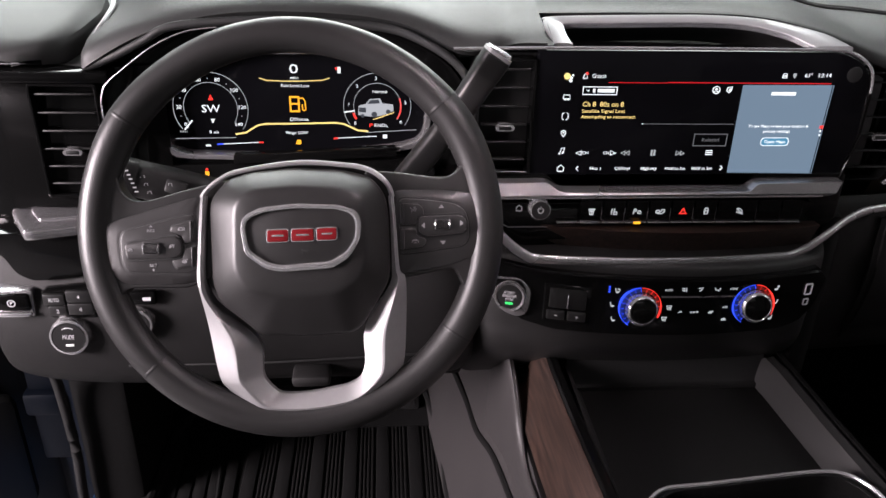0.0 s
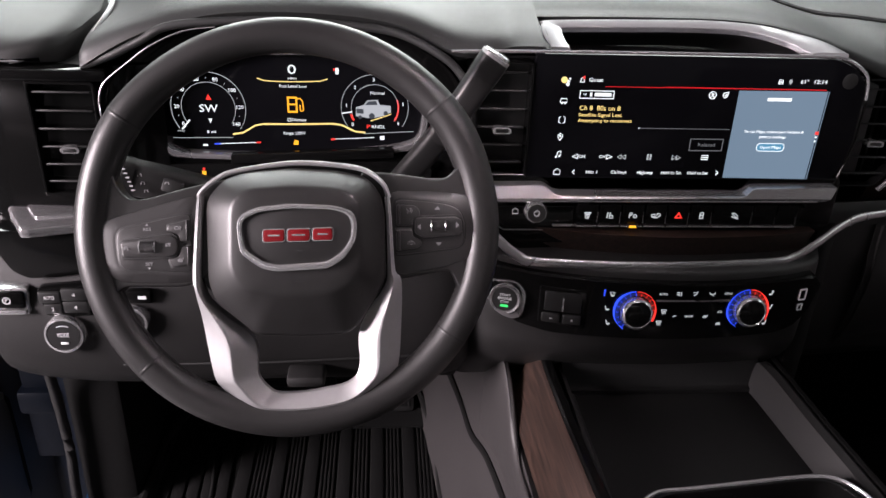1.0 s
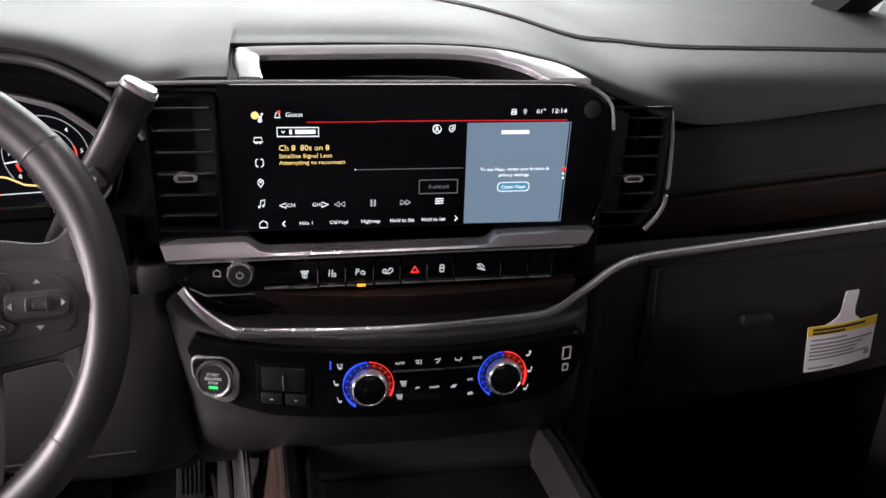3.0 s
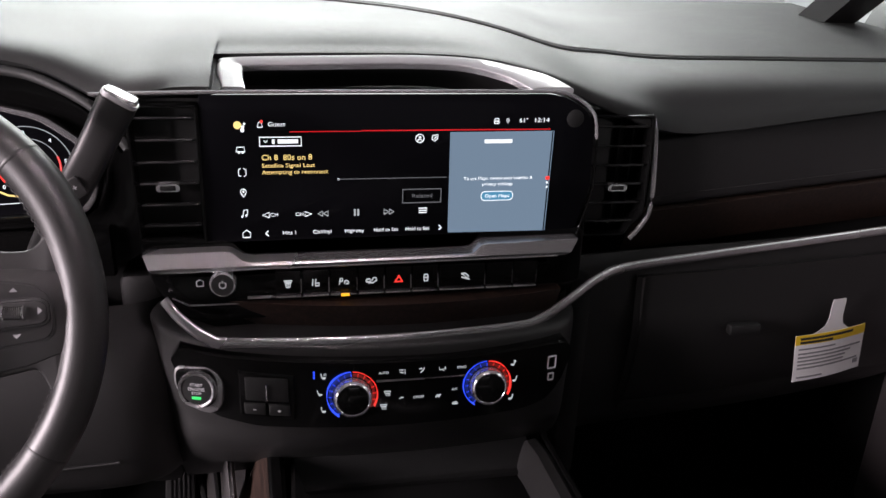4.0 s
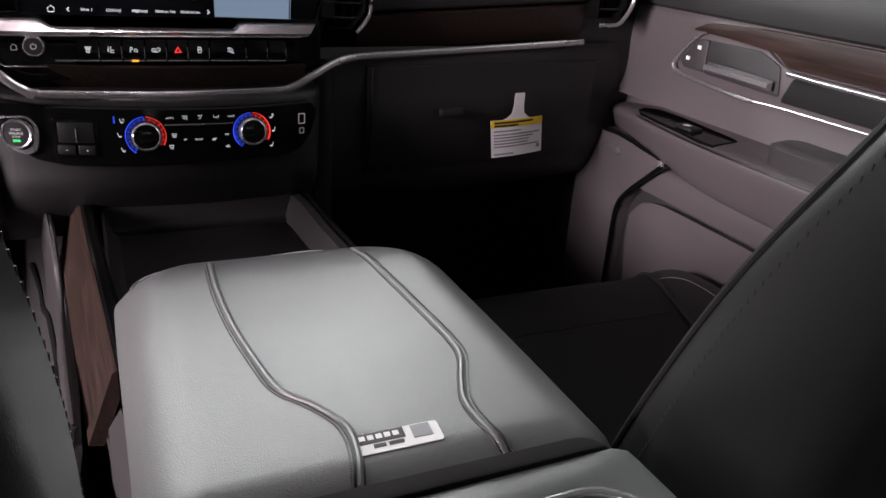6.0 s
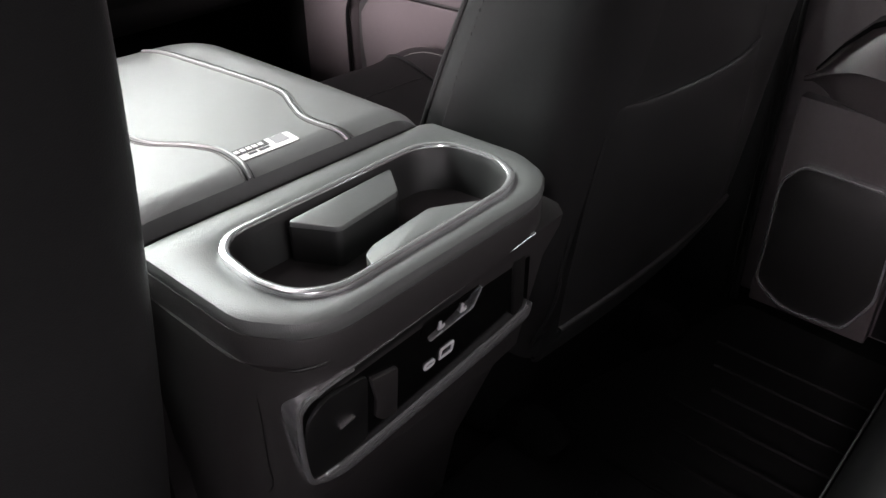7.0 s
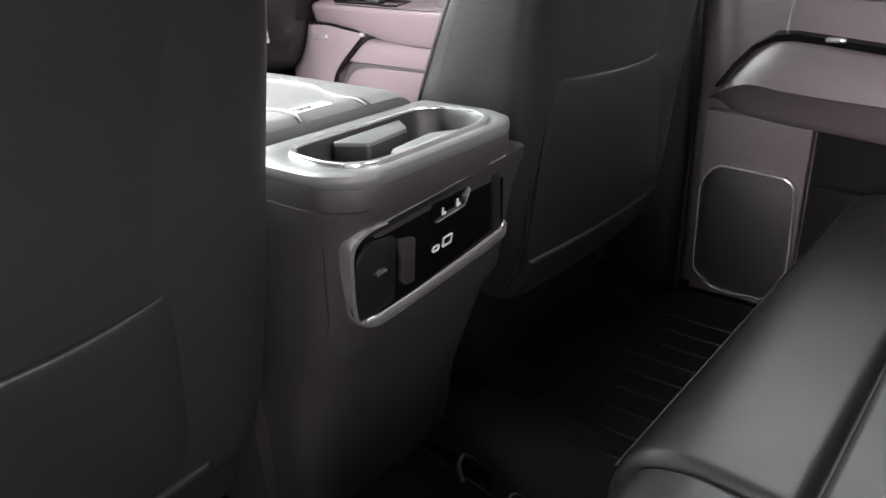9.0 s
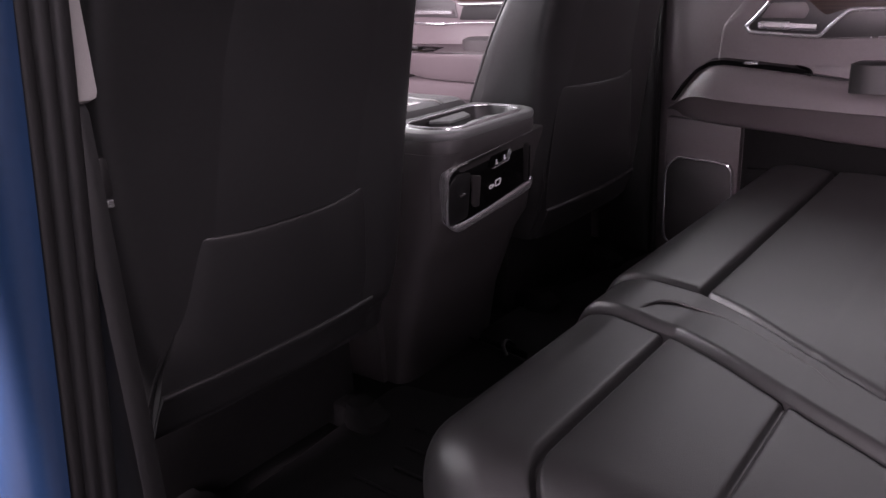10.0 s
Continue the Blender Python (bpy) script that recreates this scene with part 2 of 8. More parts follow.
def inset(pts, d):
    """A smaller copy of a polygon, its centre kept."""
    cx, cy = sum(p[0] for p in pts) / len(pts), sum(p[1] for p in pts) / len(pts)
    hx, hy = max(abs(p[0] - cx) for p in pts), max(abs(p[1] - cy) for p in pts)
    return [(cx + (x - cx) * (hx - d) / hx, cy + (y - cy) * (hy - d) / hy) for x, y in pts]


def loft(rings, cap=True, closed=True):
    bm = bmesh.new()
    rows = [[bm.verts.new(p) for p in ring] for ring in rings]
    k = len(rows[0])
    for p, q in zip(rows, rows[1:]):
        for i in range(k if closed else k - 1):
            j = (i + 1) % k
            bm.faces.new((p[i], p[j], q[j], q[i]))
    if cap and closed:
        bm.faces.new(rows[0][::-1])
        bm.faces.new(rows[-1])
    return bm


def catmull(pts, n=6, closed=False):
    """A smooth polyline through points."""
    P = [Vector(p) for p in pts]
    out, k = [], len(P)
    for i in range(k if closed else k - 1):
        if closed:
            a, b, c, d = P[i - 1], P[i], P[(i + 1) % k], P[(i + 2) % k]
        else:
            a, b, c, d = P[max(i - 1, 0)], P[i], P[i + 1], P[min(i + 2, k - 1)]
        for j in range(n):
            t = j / n
            out.append(0.5 * ((2 * b) + (c - a) * t + (2 * a - 5 * b + 4 * c - d) * t * t + (3 * b - a - 3 * c + d) * t ** 3))
    if not closed:
        out.append(P[-1])
    return out


def skin(stations, nu=5, nv=4, thick=0.0):
    """A smooth sheet through rows of points (all rows of equal count)."""
    rows = [catmull(row, nv) for row in stations]
    cols = [catmull([r[i] for r in rows], nu) for i in range(len(rows[0]))]
    bm = loft([list(r) for r in zip(*cols)], cap=False, closed=False)
    return thicken(bm, thick) if thick else bm


def thicken(bm, t):
    """Gives a sheet a back, t metres behind it along its normals, and closes the rim."""
    bm.normal_update()
    front, rim = list(bm.faces), [e for e in bm.edges if len(e.link_faces) == 1]
    back = {v: bm.verts.new(v.co - v.normal * t) for v in list(bm.verts)}
    for f in front:
        bm.faces.new([back[v] for v in reversed(f.verts)])
    for e in rim:
        a, b = e.verts
        bm.faces.new((a, b, back[b], back[a]))
    return bm


def tube(path, r, n=10, closed=False, flat=1.0, up=(0, 0, 1)):
    """A round or flattened bar along a polyline."""
    P = [Vector(p) for p in path]
    rings, k = [], len(P)
    for i, p in enumerate(P):
        if closed:
            d = P[(i + 1) % k] - P[i - 1]
        else:
            d = P[min(i + 1, k - 1)] - P[max(i - 1, 0)]
        d.normalize()
        s = d.cross(Vector(up))
        s = s.normalized() if s.length > 1e-4 else Vector((1, 0, 0))
        u = s.cross(d)
        rings.append([p + s * math.cos(a) * r + u * math.sin(a) * r * flat for a in (2 * math.pi * j / n for j in range(n))])
    if closed:
        rings.append(rings[0])
        bm = loft(rings, cap=False)
        bmesh.ops.remove_doubles(bm, verts=bm.verts, dist=1e-6)
        return bm
    return loft(rings)


def lathe(profile, m, n=40):
    """(radius, height) pairs turned round the z axis of the pose m."""
    rings = [[m @ Vector((r * math.cos(a), r * math.sin(a), h)) for a in (2 * math.pi * j / n for j in range(n))] for r, h in profile]
    return loft(rings)


def oval(cx, cy, z, hx, hy, power=3.0, n=40):
    """A rounded-rectangle ring in a level plane."""
    out = []
    for j in range(n):
        a = 2 * math.pi * j / n
        c, s = math.cos(a), math.sin(a)
        out.append((cx + hx * math.copysign(abs(c) ** (2 / power), c), cy + hy * math.copysign(abs(s) ** (2 / power), s), z))
    return out


def words(name, text, size, at, material, parent, label="", align="CENTER", depth=0.0002, width=0.0):
    """Raised lettering in the built-in font, lying in the xy plane of the pose at."""
    cu = bpy.data.curves.new(name, "FONT")
    cu.body, cu.size, cu.align_x, cu.align_y, cu.extrude, cu.resolution_u = text, size, align, "CENTER", depth, 2
    tmp = bpy.data.objects.new(name, cu)
    me = bpy.data.meshes.new_from_object(tmp)
    bpy.data.objects.remove(tmp)
    bpy.data.curves.remove(cu)
    if width:
        xs = [v.co.x for v in me.vertices]
        k = width / max(1e-6, max(xs) - min(xs))
        me.transform(Matrix.Diagonal((k, 1, 1, 1)))
    return part(name, me, material, parent, label, at=at)


def facing(x, y, z, tilt=0.0):
    """A pose whose xy plane faces the rear of the truck (x right, y up), leaned back by tilt degrees."""
    return pose(x, y, z, 90 - tilt, 0, 0)


def joined(*bms):
    out = bmesh.new()
    for b in bms:
        me = bpy.data.meshes.new("t")
        b.to_mesh(me)
        b.free()
        out.from_mesh(me)
        bpy.data.meshes.remove(me)
    return out


def ring_pts(cx, cy, r, a0=0, a1=360, n=24):
    return [(cx + r * math.cos(radians(a0 + (a1 - a0) * i / n)), cy + r * math.sin(radians(a0 + (a1 - a0) * i / n))) for i in range(n + 1)]


def band(pts, w, axis, a, b):
    """A flat stroke of width w along a 2D polyline, from a to b along the axis."""
    P = [Vector(p) for p in pts]
    L, R = [], []
    for i, p in enumerate(P):
        d = (P[min(i + 1, len(P) - 1)] - P[max(i - 1, 0)]).normalized()
        nrm = Vector((-d.y, d.x)) * w / 2
        L.append(tuple(p + nrm)), R.append(tuple(p - nrm))
    return ext(L + R[::-1], axis, a, b, bev=0)


def resampled(pts, n, c):
    """n points of a closed outline, at even angles round c."""
    out = []
    for i in range(n):
        a = 2 * math.pi * i / n
        d = Vector((math.cos(a), math.sin(a)))
        best = None
        for p, q in zip(pts, pts[1:] + pts[:1]):
            p, q = Vector(p) - Vector(c), Vector(q) - Vector(c)
            e = q - p
            den = d.x * e.y - d.y * e.x
            if abs(den) < 1e-12:
                continue
            t, u = (p.x * e.y - p.y * e.x) / den, (p.x * d.y - p.y * d.x) / den
            if t > 0 and -1e-6 <= u <= 1 + 1e-6:
                best = t if best is None else max(best, t)
        out.append((c[0] + d.x * best, c[1] + d.y * best))
    return out


# ---- the booth and the cabin's shell ----
solid("booth_floor", rbox(-5, 5, -6, 7, -0.62, -0.52, 0), CONCRETE, "grey concrete floor of the photo booth", "floor", "structure")
for nm, b in (("wall_north", (-5, 5, 7, 7.1, -0.52, 3.3)), ("wall_south", (-5, 5, -6.1, -6, -0.52, 3.3)),
              ("wall_east", (5, 5.1, -6, 7, -0.52, 3.3)), ("wall_west", (-5.1, -5, -6, 7, -0.52, 3.3))):
    solid(nm, rbox(*b, 0), BOOTH, "plain white painted photo booth wall", "wall", "structure")
solid("ceiling", rbox(-5, 5, -6, 7, 3.3, 3.4, 0), BOOTH, "plain white booth ceiling above the truck", "ceiling", "structure")

solid("cabin_floor", rbox(-0.80, 0.84, -2.05, 0.80, 0.02, 0.12, 0.01), CARPET, "black carpeted cabin floor", "floor", "structure")
solid("toe_board", skin([[(x, 0.40, 0.12), (x, 0.52, 0.16), (x, 0.66, 0.34), (x, 0.72, 0.62)] for x in (-0.80, 0.0, 0.84)], thick=0.02),
      CARPET, "black carpeted toe board under the dashboard", "floor", "structure")
solid("firewall", rbox(-0.80, 0.84, 0.74, 0.80, 0.10, 0.92, 0), DARK, "dark firewall closing the footwells", "wall", "structure")
solid("roof", rbox(-0.72, 0.76, -2.05, -0.05, 1.30, 1.36, 0.02), HEADLINER, "light grey cloth headliner under the roof", "ceiling", "structure")
solid("rear_wall", rbox(-0.80, 0.84, -2.05, -1.98, 0.10, 0.95, 0.01), PLASTIC, "black trimmed rear cab wall", "wall", "structure")
for nm, x in (("pillar_left", -0.76), ("pillar_right", 0.80)):
    sx = 1 if x > 0 else -1
    solid(nm, loft([[(x + dx, y0 + dy, z) for dx, dy in ((-0.03, -0.04), (0.03, -0.04), (0.03, 0.04), (-0.03, 0.04))]
                    for y0, z, x in ((0.70, 0.86, x), (0.35, 1.08, x - sx * 0.04), (-0.02, 1.31, x - sx * 0.08))]),
          DARK, "slim windscreen pillar with dark trim", "pillar", "structure")
    solid(nm.replace("pillar", "rear_pillar"), rbox(x - 0.04, x + 0.03, -2.02, -1.80, 0.10, 1.32, 0.02), HEADLINER, "grey trimmed rear roof pillar", "pillar", "structure")

# B pillar with its trim on the passenger's side
pil = thing("pillar_passenger", (0.80, -0.72, 0.12), "dark trimmed door pillar between the doors", "pillar", kind="structure")
part("pillar_trim", loft([oval(0.80, -0.70, z, 0.04, 0.075, 4, 24) for z in (0.12, 0.5, 0.85, 1.32)]), DARK, pil)
part("door_seal", tube([(0.765, -0.782, 0.12), (0.765, -0.782, 0.8), (0.745, -0.79, 1.3)], 0.006, 8), RUBBER, pil)
part("seal_highlight_strip", tube([(0.758, -0.772, 0.12), (0.758, -0.772, 0.8), (0.74, -0.78, 1.3)], 0.0018, 6), PLASTIC, pil)

# body side at the open rear door: paint, seal and inner pillar trim
pil = thing("pillar_driver", (-0.76, -0.90, 0.10), "blue painted door pillar with black rubber weather seals", "pillar", kind="structure")
def pillar_edge(z):
    return -0.752 - 0.055 * (0.79 - z)


LEANS = ((-0.1, -0.05), (0.2, -0.03), (0.5, 0.0), (0.8, 0.03), (1.3, 0.08))
part("painted_pillar", skin([[(-0.80, -0.70, z), (-0.806, -0.84, z), (pillar_edge(z) - 0.020, -0.926 - lean, z), (pillar_edge(z), -0.940 - lean, z)] for z, lean in LEANS], thick=-0.012), BLUE, pil)
for k, (dx, r) in enumerate(((0.006, 0.0085), (0.018, 0.0085), (0.029, 0.0080))):
    part("weather_seal", tube(catmull([(pillar_edge(z) + dx, -0.942 - 0.004 * k - lean, z) for z, lean in LEANS]), r, 10), RUBBER, pil)
part("pillar_trim", rbox(-0.722, -0.698, -0.952, -0.76, 0.12, 0.722, 0.008), DARK, pil)
part("upper_trim", rbox(-0.724, -0.696, -0.966, -0.78, 0.722, 1.31, 0.008), HEADLINER, pil, "pale grey upper pillar trim")
solid("door_sill", rbox(-0.82, -0.72, -1.95, 0.72, 0.0, 0.15, 0.015), PLASTIC, "black plastic step plate along the open doors", "door sill", "structure")
solid("body_rocker", rbox(-0.86, -0.82, -1.95, 0.72, -0.25, 0.10, 0.02), BLUE, "glossy blue painted rocker panel below the doors", "body panel", "structure")
solid("kick_panel_right", rbox(0.775, 0.86, 0.26, 0.80, 0.02, 0.88, 0.01), DARK, "dark plastic kick panel in the passenger footwell", "panel", "structure")
solid("kick_panel", rbox(-0.825, -0.74, 0.22, 0.74, 0.02, 0.60, 0.015), CARPET, "dark plastic kick panel beside the footwell", "panel", "structure")
# ---- dashboard ----
from mathutils.bvhtree import BVHTree


def right_y(x):
    return 0.08 + 0.12 * (x - 0.2)


def stack_y(x):
    return 0.84 * (x + 0.01) ** 2


def bowed(bm, f):
    for v in bm.verts:
        v.co.y += f(v.co.x)
    return bm


def leaned(bm, z0, k):
    for v in bm.verts:
        v.co.y += (v.co.z - z0) * k
    return bm


def span(a, b, n):
    return [a + (b - a) * i / n for i in range(n + 1)]


dash = thing("dashboard", (0.03, 0.3, 0.45), "black soft-skinned truck dashboard with silver and dark wood trim", "dashboard")
TOP = [(-0.84, [(0.13, 0.845), (0.14, 0.850), (0.25, 0.862), (0.45, 0.890), (0.78, 0.93)]),
       (-0.74, [(0.115, 0.846), (0.13, 0.851), (0.25, 0.864), (0.45, 0.890), (0.78, 0.93)]),
       (-0.676, [(0.11, 0.848), (0.13, 0.856), (0.25, 0.874), (0.45, 0.902), (0.78, 0.933)]),
       (-0.666, [(0.105, 0.852), (0.12, 0.872), (0.25, 0.895), (0.45, 0.913), (0.78, 0.935)]),
       (-0.66, [(0.10, 0.864), (0.12, 0.884), (0.25, 0.905), (0.45, 0.918), (0.78, 0.935)]),
       (-0.60, [(0.10, 0.893), (0.125, 0.908), (0.25, 0.922), (0.45, 0.930), (0.78, 0.94)]),
       (-0.52, [(0.10, 0.912), (0.13, 0.925), (0.25, 0.935), (0.45, 0.938), (0.78, 0.94)]),
       (-0.42, [(0.10, 0.914), (0.13, 0.928), (0.25, 0.938), (0.45, 0.941), (0.78, 0.942)]),
       (-0.34, [(0.095, 0.906), (0.12, 0.919), (0.25, 0.932), (0.45, 0.940), (0.78, 0.943)]),
       (-0.28, [(0.075, 0.884), (0.10, 0.902), (0.22, 0.925), (0.45, 0.938), (0.78, 0.943)]),
       (-0.24, [(0.066, 0.889), (0.09, 0.902), (0.20, 0.925), (0.45, 0.938), (0.78, 0.943)]),
       (-0.200, [(0.066, 0.891), (0.09, 0.904), (0.20, 0.926), (0.45, 0.938), (0.78, 0.943)]),
       (-0.188, [(0.136, 0.9095), (0.150, 0.9130), (0.22, 0.927), (0.45, 0.938), (0.78, 0.943)]),
       (-0.06, [(0.141, 0.9110), (0.155, 0.9148), (0.22, 0.929), (0.45, 0.938), (0.78, 0.943)]),
       (0.05, [(0.138, 0.9095), (0.152, 0.9130), (0.22, 0.925), (0.45, 0.936), (0.78, 0.942)]),
       (0.12, [(0.111, 0.8985), (0.125, 0.9020), (0.22, 0.914), (0.45, 0.930), (0.78, 0.94)]),
       (0.20, [(0.082, 0.866), (0.096, 0.8765), (0.20, 0.893), (0.45, 0.920), (0.78, 0.938)]),
       (0.28, [(0.088, 0.853), (0.098, 0.8765), (0.143, 0.889), (0.298, 0.8985), (0.78, 0.931)]),
       (0.45, [(0.104, 0.853), (0.114, 0.8765), (0.159, 0.889), (0.314, 0.8985), (0.78, 0.931)]),
       (0.62, [(0.124, 0.853), (0.134, 0.8765), (0.179, 0.889), (0.334, 0.8985), (0.78, 0.931)]),
       (0.76, [(0.15, 0.853), (0.16, 0.8765), (0.205, 0.889), (0.36, 0.8985), (0.78, 0.931)]),
       (0.84, [(0.165, 0.853), (0.175, 0.8765), (0.22, 0.889), (0.375, 0.8985), (0.78, 0.931)])]
def pad_low(x):
    return 0.7650 + 0.0515 * (x - 0.261)


def pad_high(x):
    return 0.8425 + 0.075 * (x - 0.255)


for x, row in TOP[-5:]:
    z = min(pad_high(x), 0.872)
    row[0], row[1] = (row[0][0], z + 0.002), (row[1][0], min(z + 0.018, 0.884))
EDGE = [(0.066, 0.891), (0.11, 0.906), (0.22, 0.927), (0.45, 0.938), (0.78, 0.943)]
PAD = TOP[:11] + [(-0.215, EDGE), (-0.1902, EDGE), (-0.1900, EDGE), (-0.1890, TOP[12][1]), (-0.1888, TOP[12][1])] + TOP[13:]
pad_sheet = skin([[(x, y, z) for y, z in row] for x, row in PAD], nu=5, nv=5, thick=0.008)
PAD_TREE = BVHTree.FromBMesh(pad_sheet)
part("upper_pad", pad_sheet, SOFT, dash, "soft black grained upper pad")


def pad_z(x, y):
    top = PAD_TREE.ray_cast(Vector((x, y, 1.3)), Vector((0, 0, -1)))[0]
    return top.z if top else 0.9



part("pad_end", ext([(0.068, 0.886), (0.11, 0.901), (0.16, 0.912), (0.16, 0.87), (0.068, 0.87)], "x", -0.1925, -0.1895, 0.0), SOFT, dash)
seam = [Vector((q.x, q.y, pad_z(q.x, q.y))) for q in catmull([(-0.10, 0.47, 0), (0.00, 0.40, 0), (0.08, 0.33, 0), (0.20, 0.265, 0), (0.30, 0.243, 0), (0.40, 0.238, 0), (0.55, 0.24, 0), (0.70, 0.25, 0), (0.82, 0.265, 0)], 8)]
part("pad_seam", tube([q + Vector((0, 0, 0.0002)) for q in seam], 0.0026, 8), DARK, dash)
part("pad_piping", tube([q + Vector((0, 0.0065, 0.0012)) for q in seam], 0.0030, 8), SOFT, dash, "piped pad seam")
part("pad_seam", tube([q + Vector((0, 0.0125, 0.0004)) for q in seam], 0.0022, 8), DARK, dash)
part("carrier", ext([(0.17, 0.86), (0.17, 0.66), (0.20, 0.50), (0.30, 0.44), (0.76, 0.44), (0.76, 0.90), (0.20, 0.885)], "x", -0.81, 0.82, 0.004), DARK, dash)

# passenger's side: padded panel, wood strip, silver trim, glovebox
XR = span(0.247, 0.655, 16)
part("passenger_pad", loft([[(x, right_y(x) + y, z) for y, z in rnd([(0.010, pad_low(x)), (0.05, pad_low(x)), (0.05, pad_high(x)), (0.008, pad_high(x))], 0.008, 4)] for x in XR]), LEATHER, dash, "stitched black leather pad")
part("pad_stitching", joined(*[rbox(x, x + 0.0030, right_y(x) + 0.0085, right_y(x) + 0.0098, pad_low(x) + 0.0120, pad_low(x) + 0.0127, 0) for x in span(0.258, 0.645, 96)]), RIM_THREAD, dash)
part("wood_strip", loft([[(x, right_y(x) + 0.036, 0.7075 + 0.037 * (x - 0.23)), (x, right_y(x) + 0.015, pad_low(x) - 0.006), (x, right_y(x) + 0.020, pad_low(x) - 0.002), (x, right_y(x) + 0.06, pad_low(x) - 0.002), (x, right_y(x) + 0.06, 0.7075 + 0.037 * (x - 0.23))] for x in span(0.235, 0.66, 16)]), WOOD, dash, "dark open-pore wood strip")
TRIM = catmull([(-0.243, 0.046, 0.706), (-0.228, 0.036, 0.690), (-0.206, 0.029, 0.674), (-0.180, 0.025, 0.6685), (-0.05, 0.018, 0.6670), (0.08, 0.026, 0.6675),
                (0.118, 0.034, 0.671), (0.150, 0.046, 0.684), (0.190, 0.066, 0.699), (0.228, 0.079, 0.7045), (0.32, 0.093, 0.7075), (0.46, 0.110, 0.713), (0.647, 0.133, 0.7205)], 8)
part("silver_trim", tube(TRIM, 0.0036, 18, flat=1.6), SATIN, dash, "satin silver trim bar")
part("wood_insert", loft([[(x, stack_y(x) + 0.040, 0.668), (x, stack_y(x) + 0.024, 0.700), (x, stack_y(x) + 0.06, 0.698), (x, stack_y(x) + 0.06, 0.668)] for x in span(-0.235, 0.14, 16)]), WOOD, dash, "dark wood insert")
part("glovebox_surround", skin([[(x, right_y(x) + 0.012 + s, 0.716), (x, right_y(x) + 0.006 + s, 0.69), (x, right_y(x) + 0.006 + s, 0.62), (x, right_y(x) + 0.015 + s, 0.54),
                                 (x, right_y(x) + 0.06 + s, 0.46), (x, 0.34, 0.42)] for x, s in ((0.155, 0.0), (0.20, 0.0), (0.26, 0.0), (0.40, -0.005), (0.55, -0.005), (0.70, 0.005), (0.80, 0.03))], thick=0.012), PLASTIC, dash)
part("glovebox_door", skin([[(x, right_y(x) + 0.002 + s, 0.688), (x, right_y(x) + 0.001 + s, 0.66), (x, right_y(x) - 0.002 + s, 0.61), (x, right_y(x) + 0.012 + s, 0.54), (x, right_y(x) + 0.04 + s, 0.488)]
                            for x, s in ((0.245, 0.0), (0.26, -0.002), (0.40, -0.007), (0.55, -0.007), (0.67, -0.002), (0.685, 0.002))], thick=0.008), PLASTIC, dash, "closed glovebox door")
part("glovebox_latch", rbox(0.365, 0.405, 0.079, 0.092, 0.610, 0.624, 0.004), DARK, dash)

# middle: silver strips, switch bank surround, lower stack
def strip_section(x, top, low):
    """Section of the silver strip: a lip that faces down, and a ledge that rises to the screen."""
    y = 0.0365 + (top - low - 0.005) * 0.55
    return [(x, 0.0415, low), (x, 0.0365, low + 0.005), (x, y, top - 0.0006), (x, y + 0.0012, top), (x, 0.064, top), (x, 0.064, low)]


STRIP = [(-0.2570, 0.7520, 0.7350), (-0.2520, 0.7522, 0.7350), (-0.186, 0.7530, 0.7354), (-0.180, 0.7518, 0.7354), (-0.170, 0.7448, 0.7354), (-0.162, 0.7432, 0.7355), (-0.06, 0.7432, 0.7360), (0.040, 0.7436, 0.7364),
         (0.046, 0.7446, 0.7364), (0.054, 0.7508, 0.7365), (0.060, 0.7520, 0.7366), (0.145, 0.7530, 0.7370), (0.152, 0.7530, 0.7370)]
strip_rings = [[Vector(q) for q in strip_section(x, t, l)] for x, t, l in STRIP]
for ring, k in ((strip_rings[0], -0.4), (strip_rings[1], -0.4), (strip_rings[-1], 0.75), (strip_rings[-2], 0.75)):
    for q in ring:
        q.x += k * (q.z - 0.752)
part("silver_strip", loft(strip_rings), SATIN, dash, "brushed silver strip", 25)
part("strip_shadow_line", tube([(-0.244, 0.0412, 0.7350), (-0.06, 0.0412, 0.7358), (0.132, 0.0412, 0.7368)], 0.0009, 6), CHROME, dash)
part("centre_fascia", ext(rnd([(-0.262, 0.76), (-0.255, 0.72), (-0.235, 0.685), (-0.20, 0.668), (0.12, 0.668), (0.165, 0.70), (0.165, 0.76)], 0.008), "y", 0.058, 0.12, 0.003), GLOSS, dash, "gloss black fascia")
LOW = []
for x, s in ((-0.292, 0.085), (-0.280, 0.055), (-0.262, 0.026), (-0.25, 0.012), (-0.215, 0.0), (-0.12, -0.002), (0.0, -0.002), (0.10, 0.0), (0.148, 0.008), (0.165, 0.03)):
    c = stack_y(x) + s
    LOW.append([(x, c + 0.045, 0.672), (x, c + 0.018, 0.667), (x, c + 0.008, 0.655), (x, c + 0.010, 0.60), (x, c + 0.013, 0.572), (x, max(0.026 + 0.4 * c, c + 0.016), 0.545), (x, max(0.052 + 0.4 * c, c + 0.026), 0.515), (x, max(0.090 + 0.3 * c, c + 0.046), 0.48), (x, max(0.14, c + 0.075), 0.44)])
part("lower_fascia", skin(LOW, nu=5, nv=4, thick=0.01), PLASTIC, dash, "smooth grained lower centre stack")
for x0, x1, y0 in ((-0.30, -0.255, 0.125), (0.160, 0.19, 0.07)):
    part("stack_cheek", rbox(x0, x1, y0, 0.20, 0.44, 0.70, 0.012), KNEE_SKIN, dash)

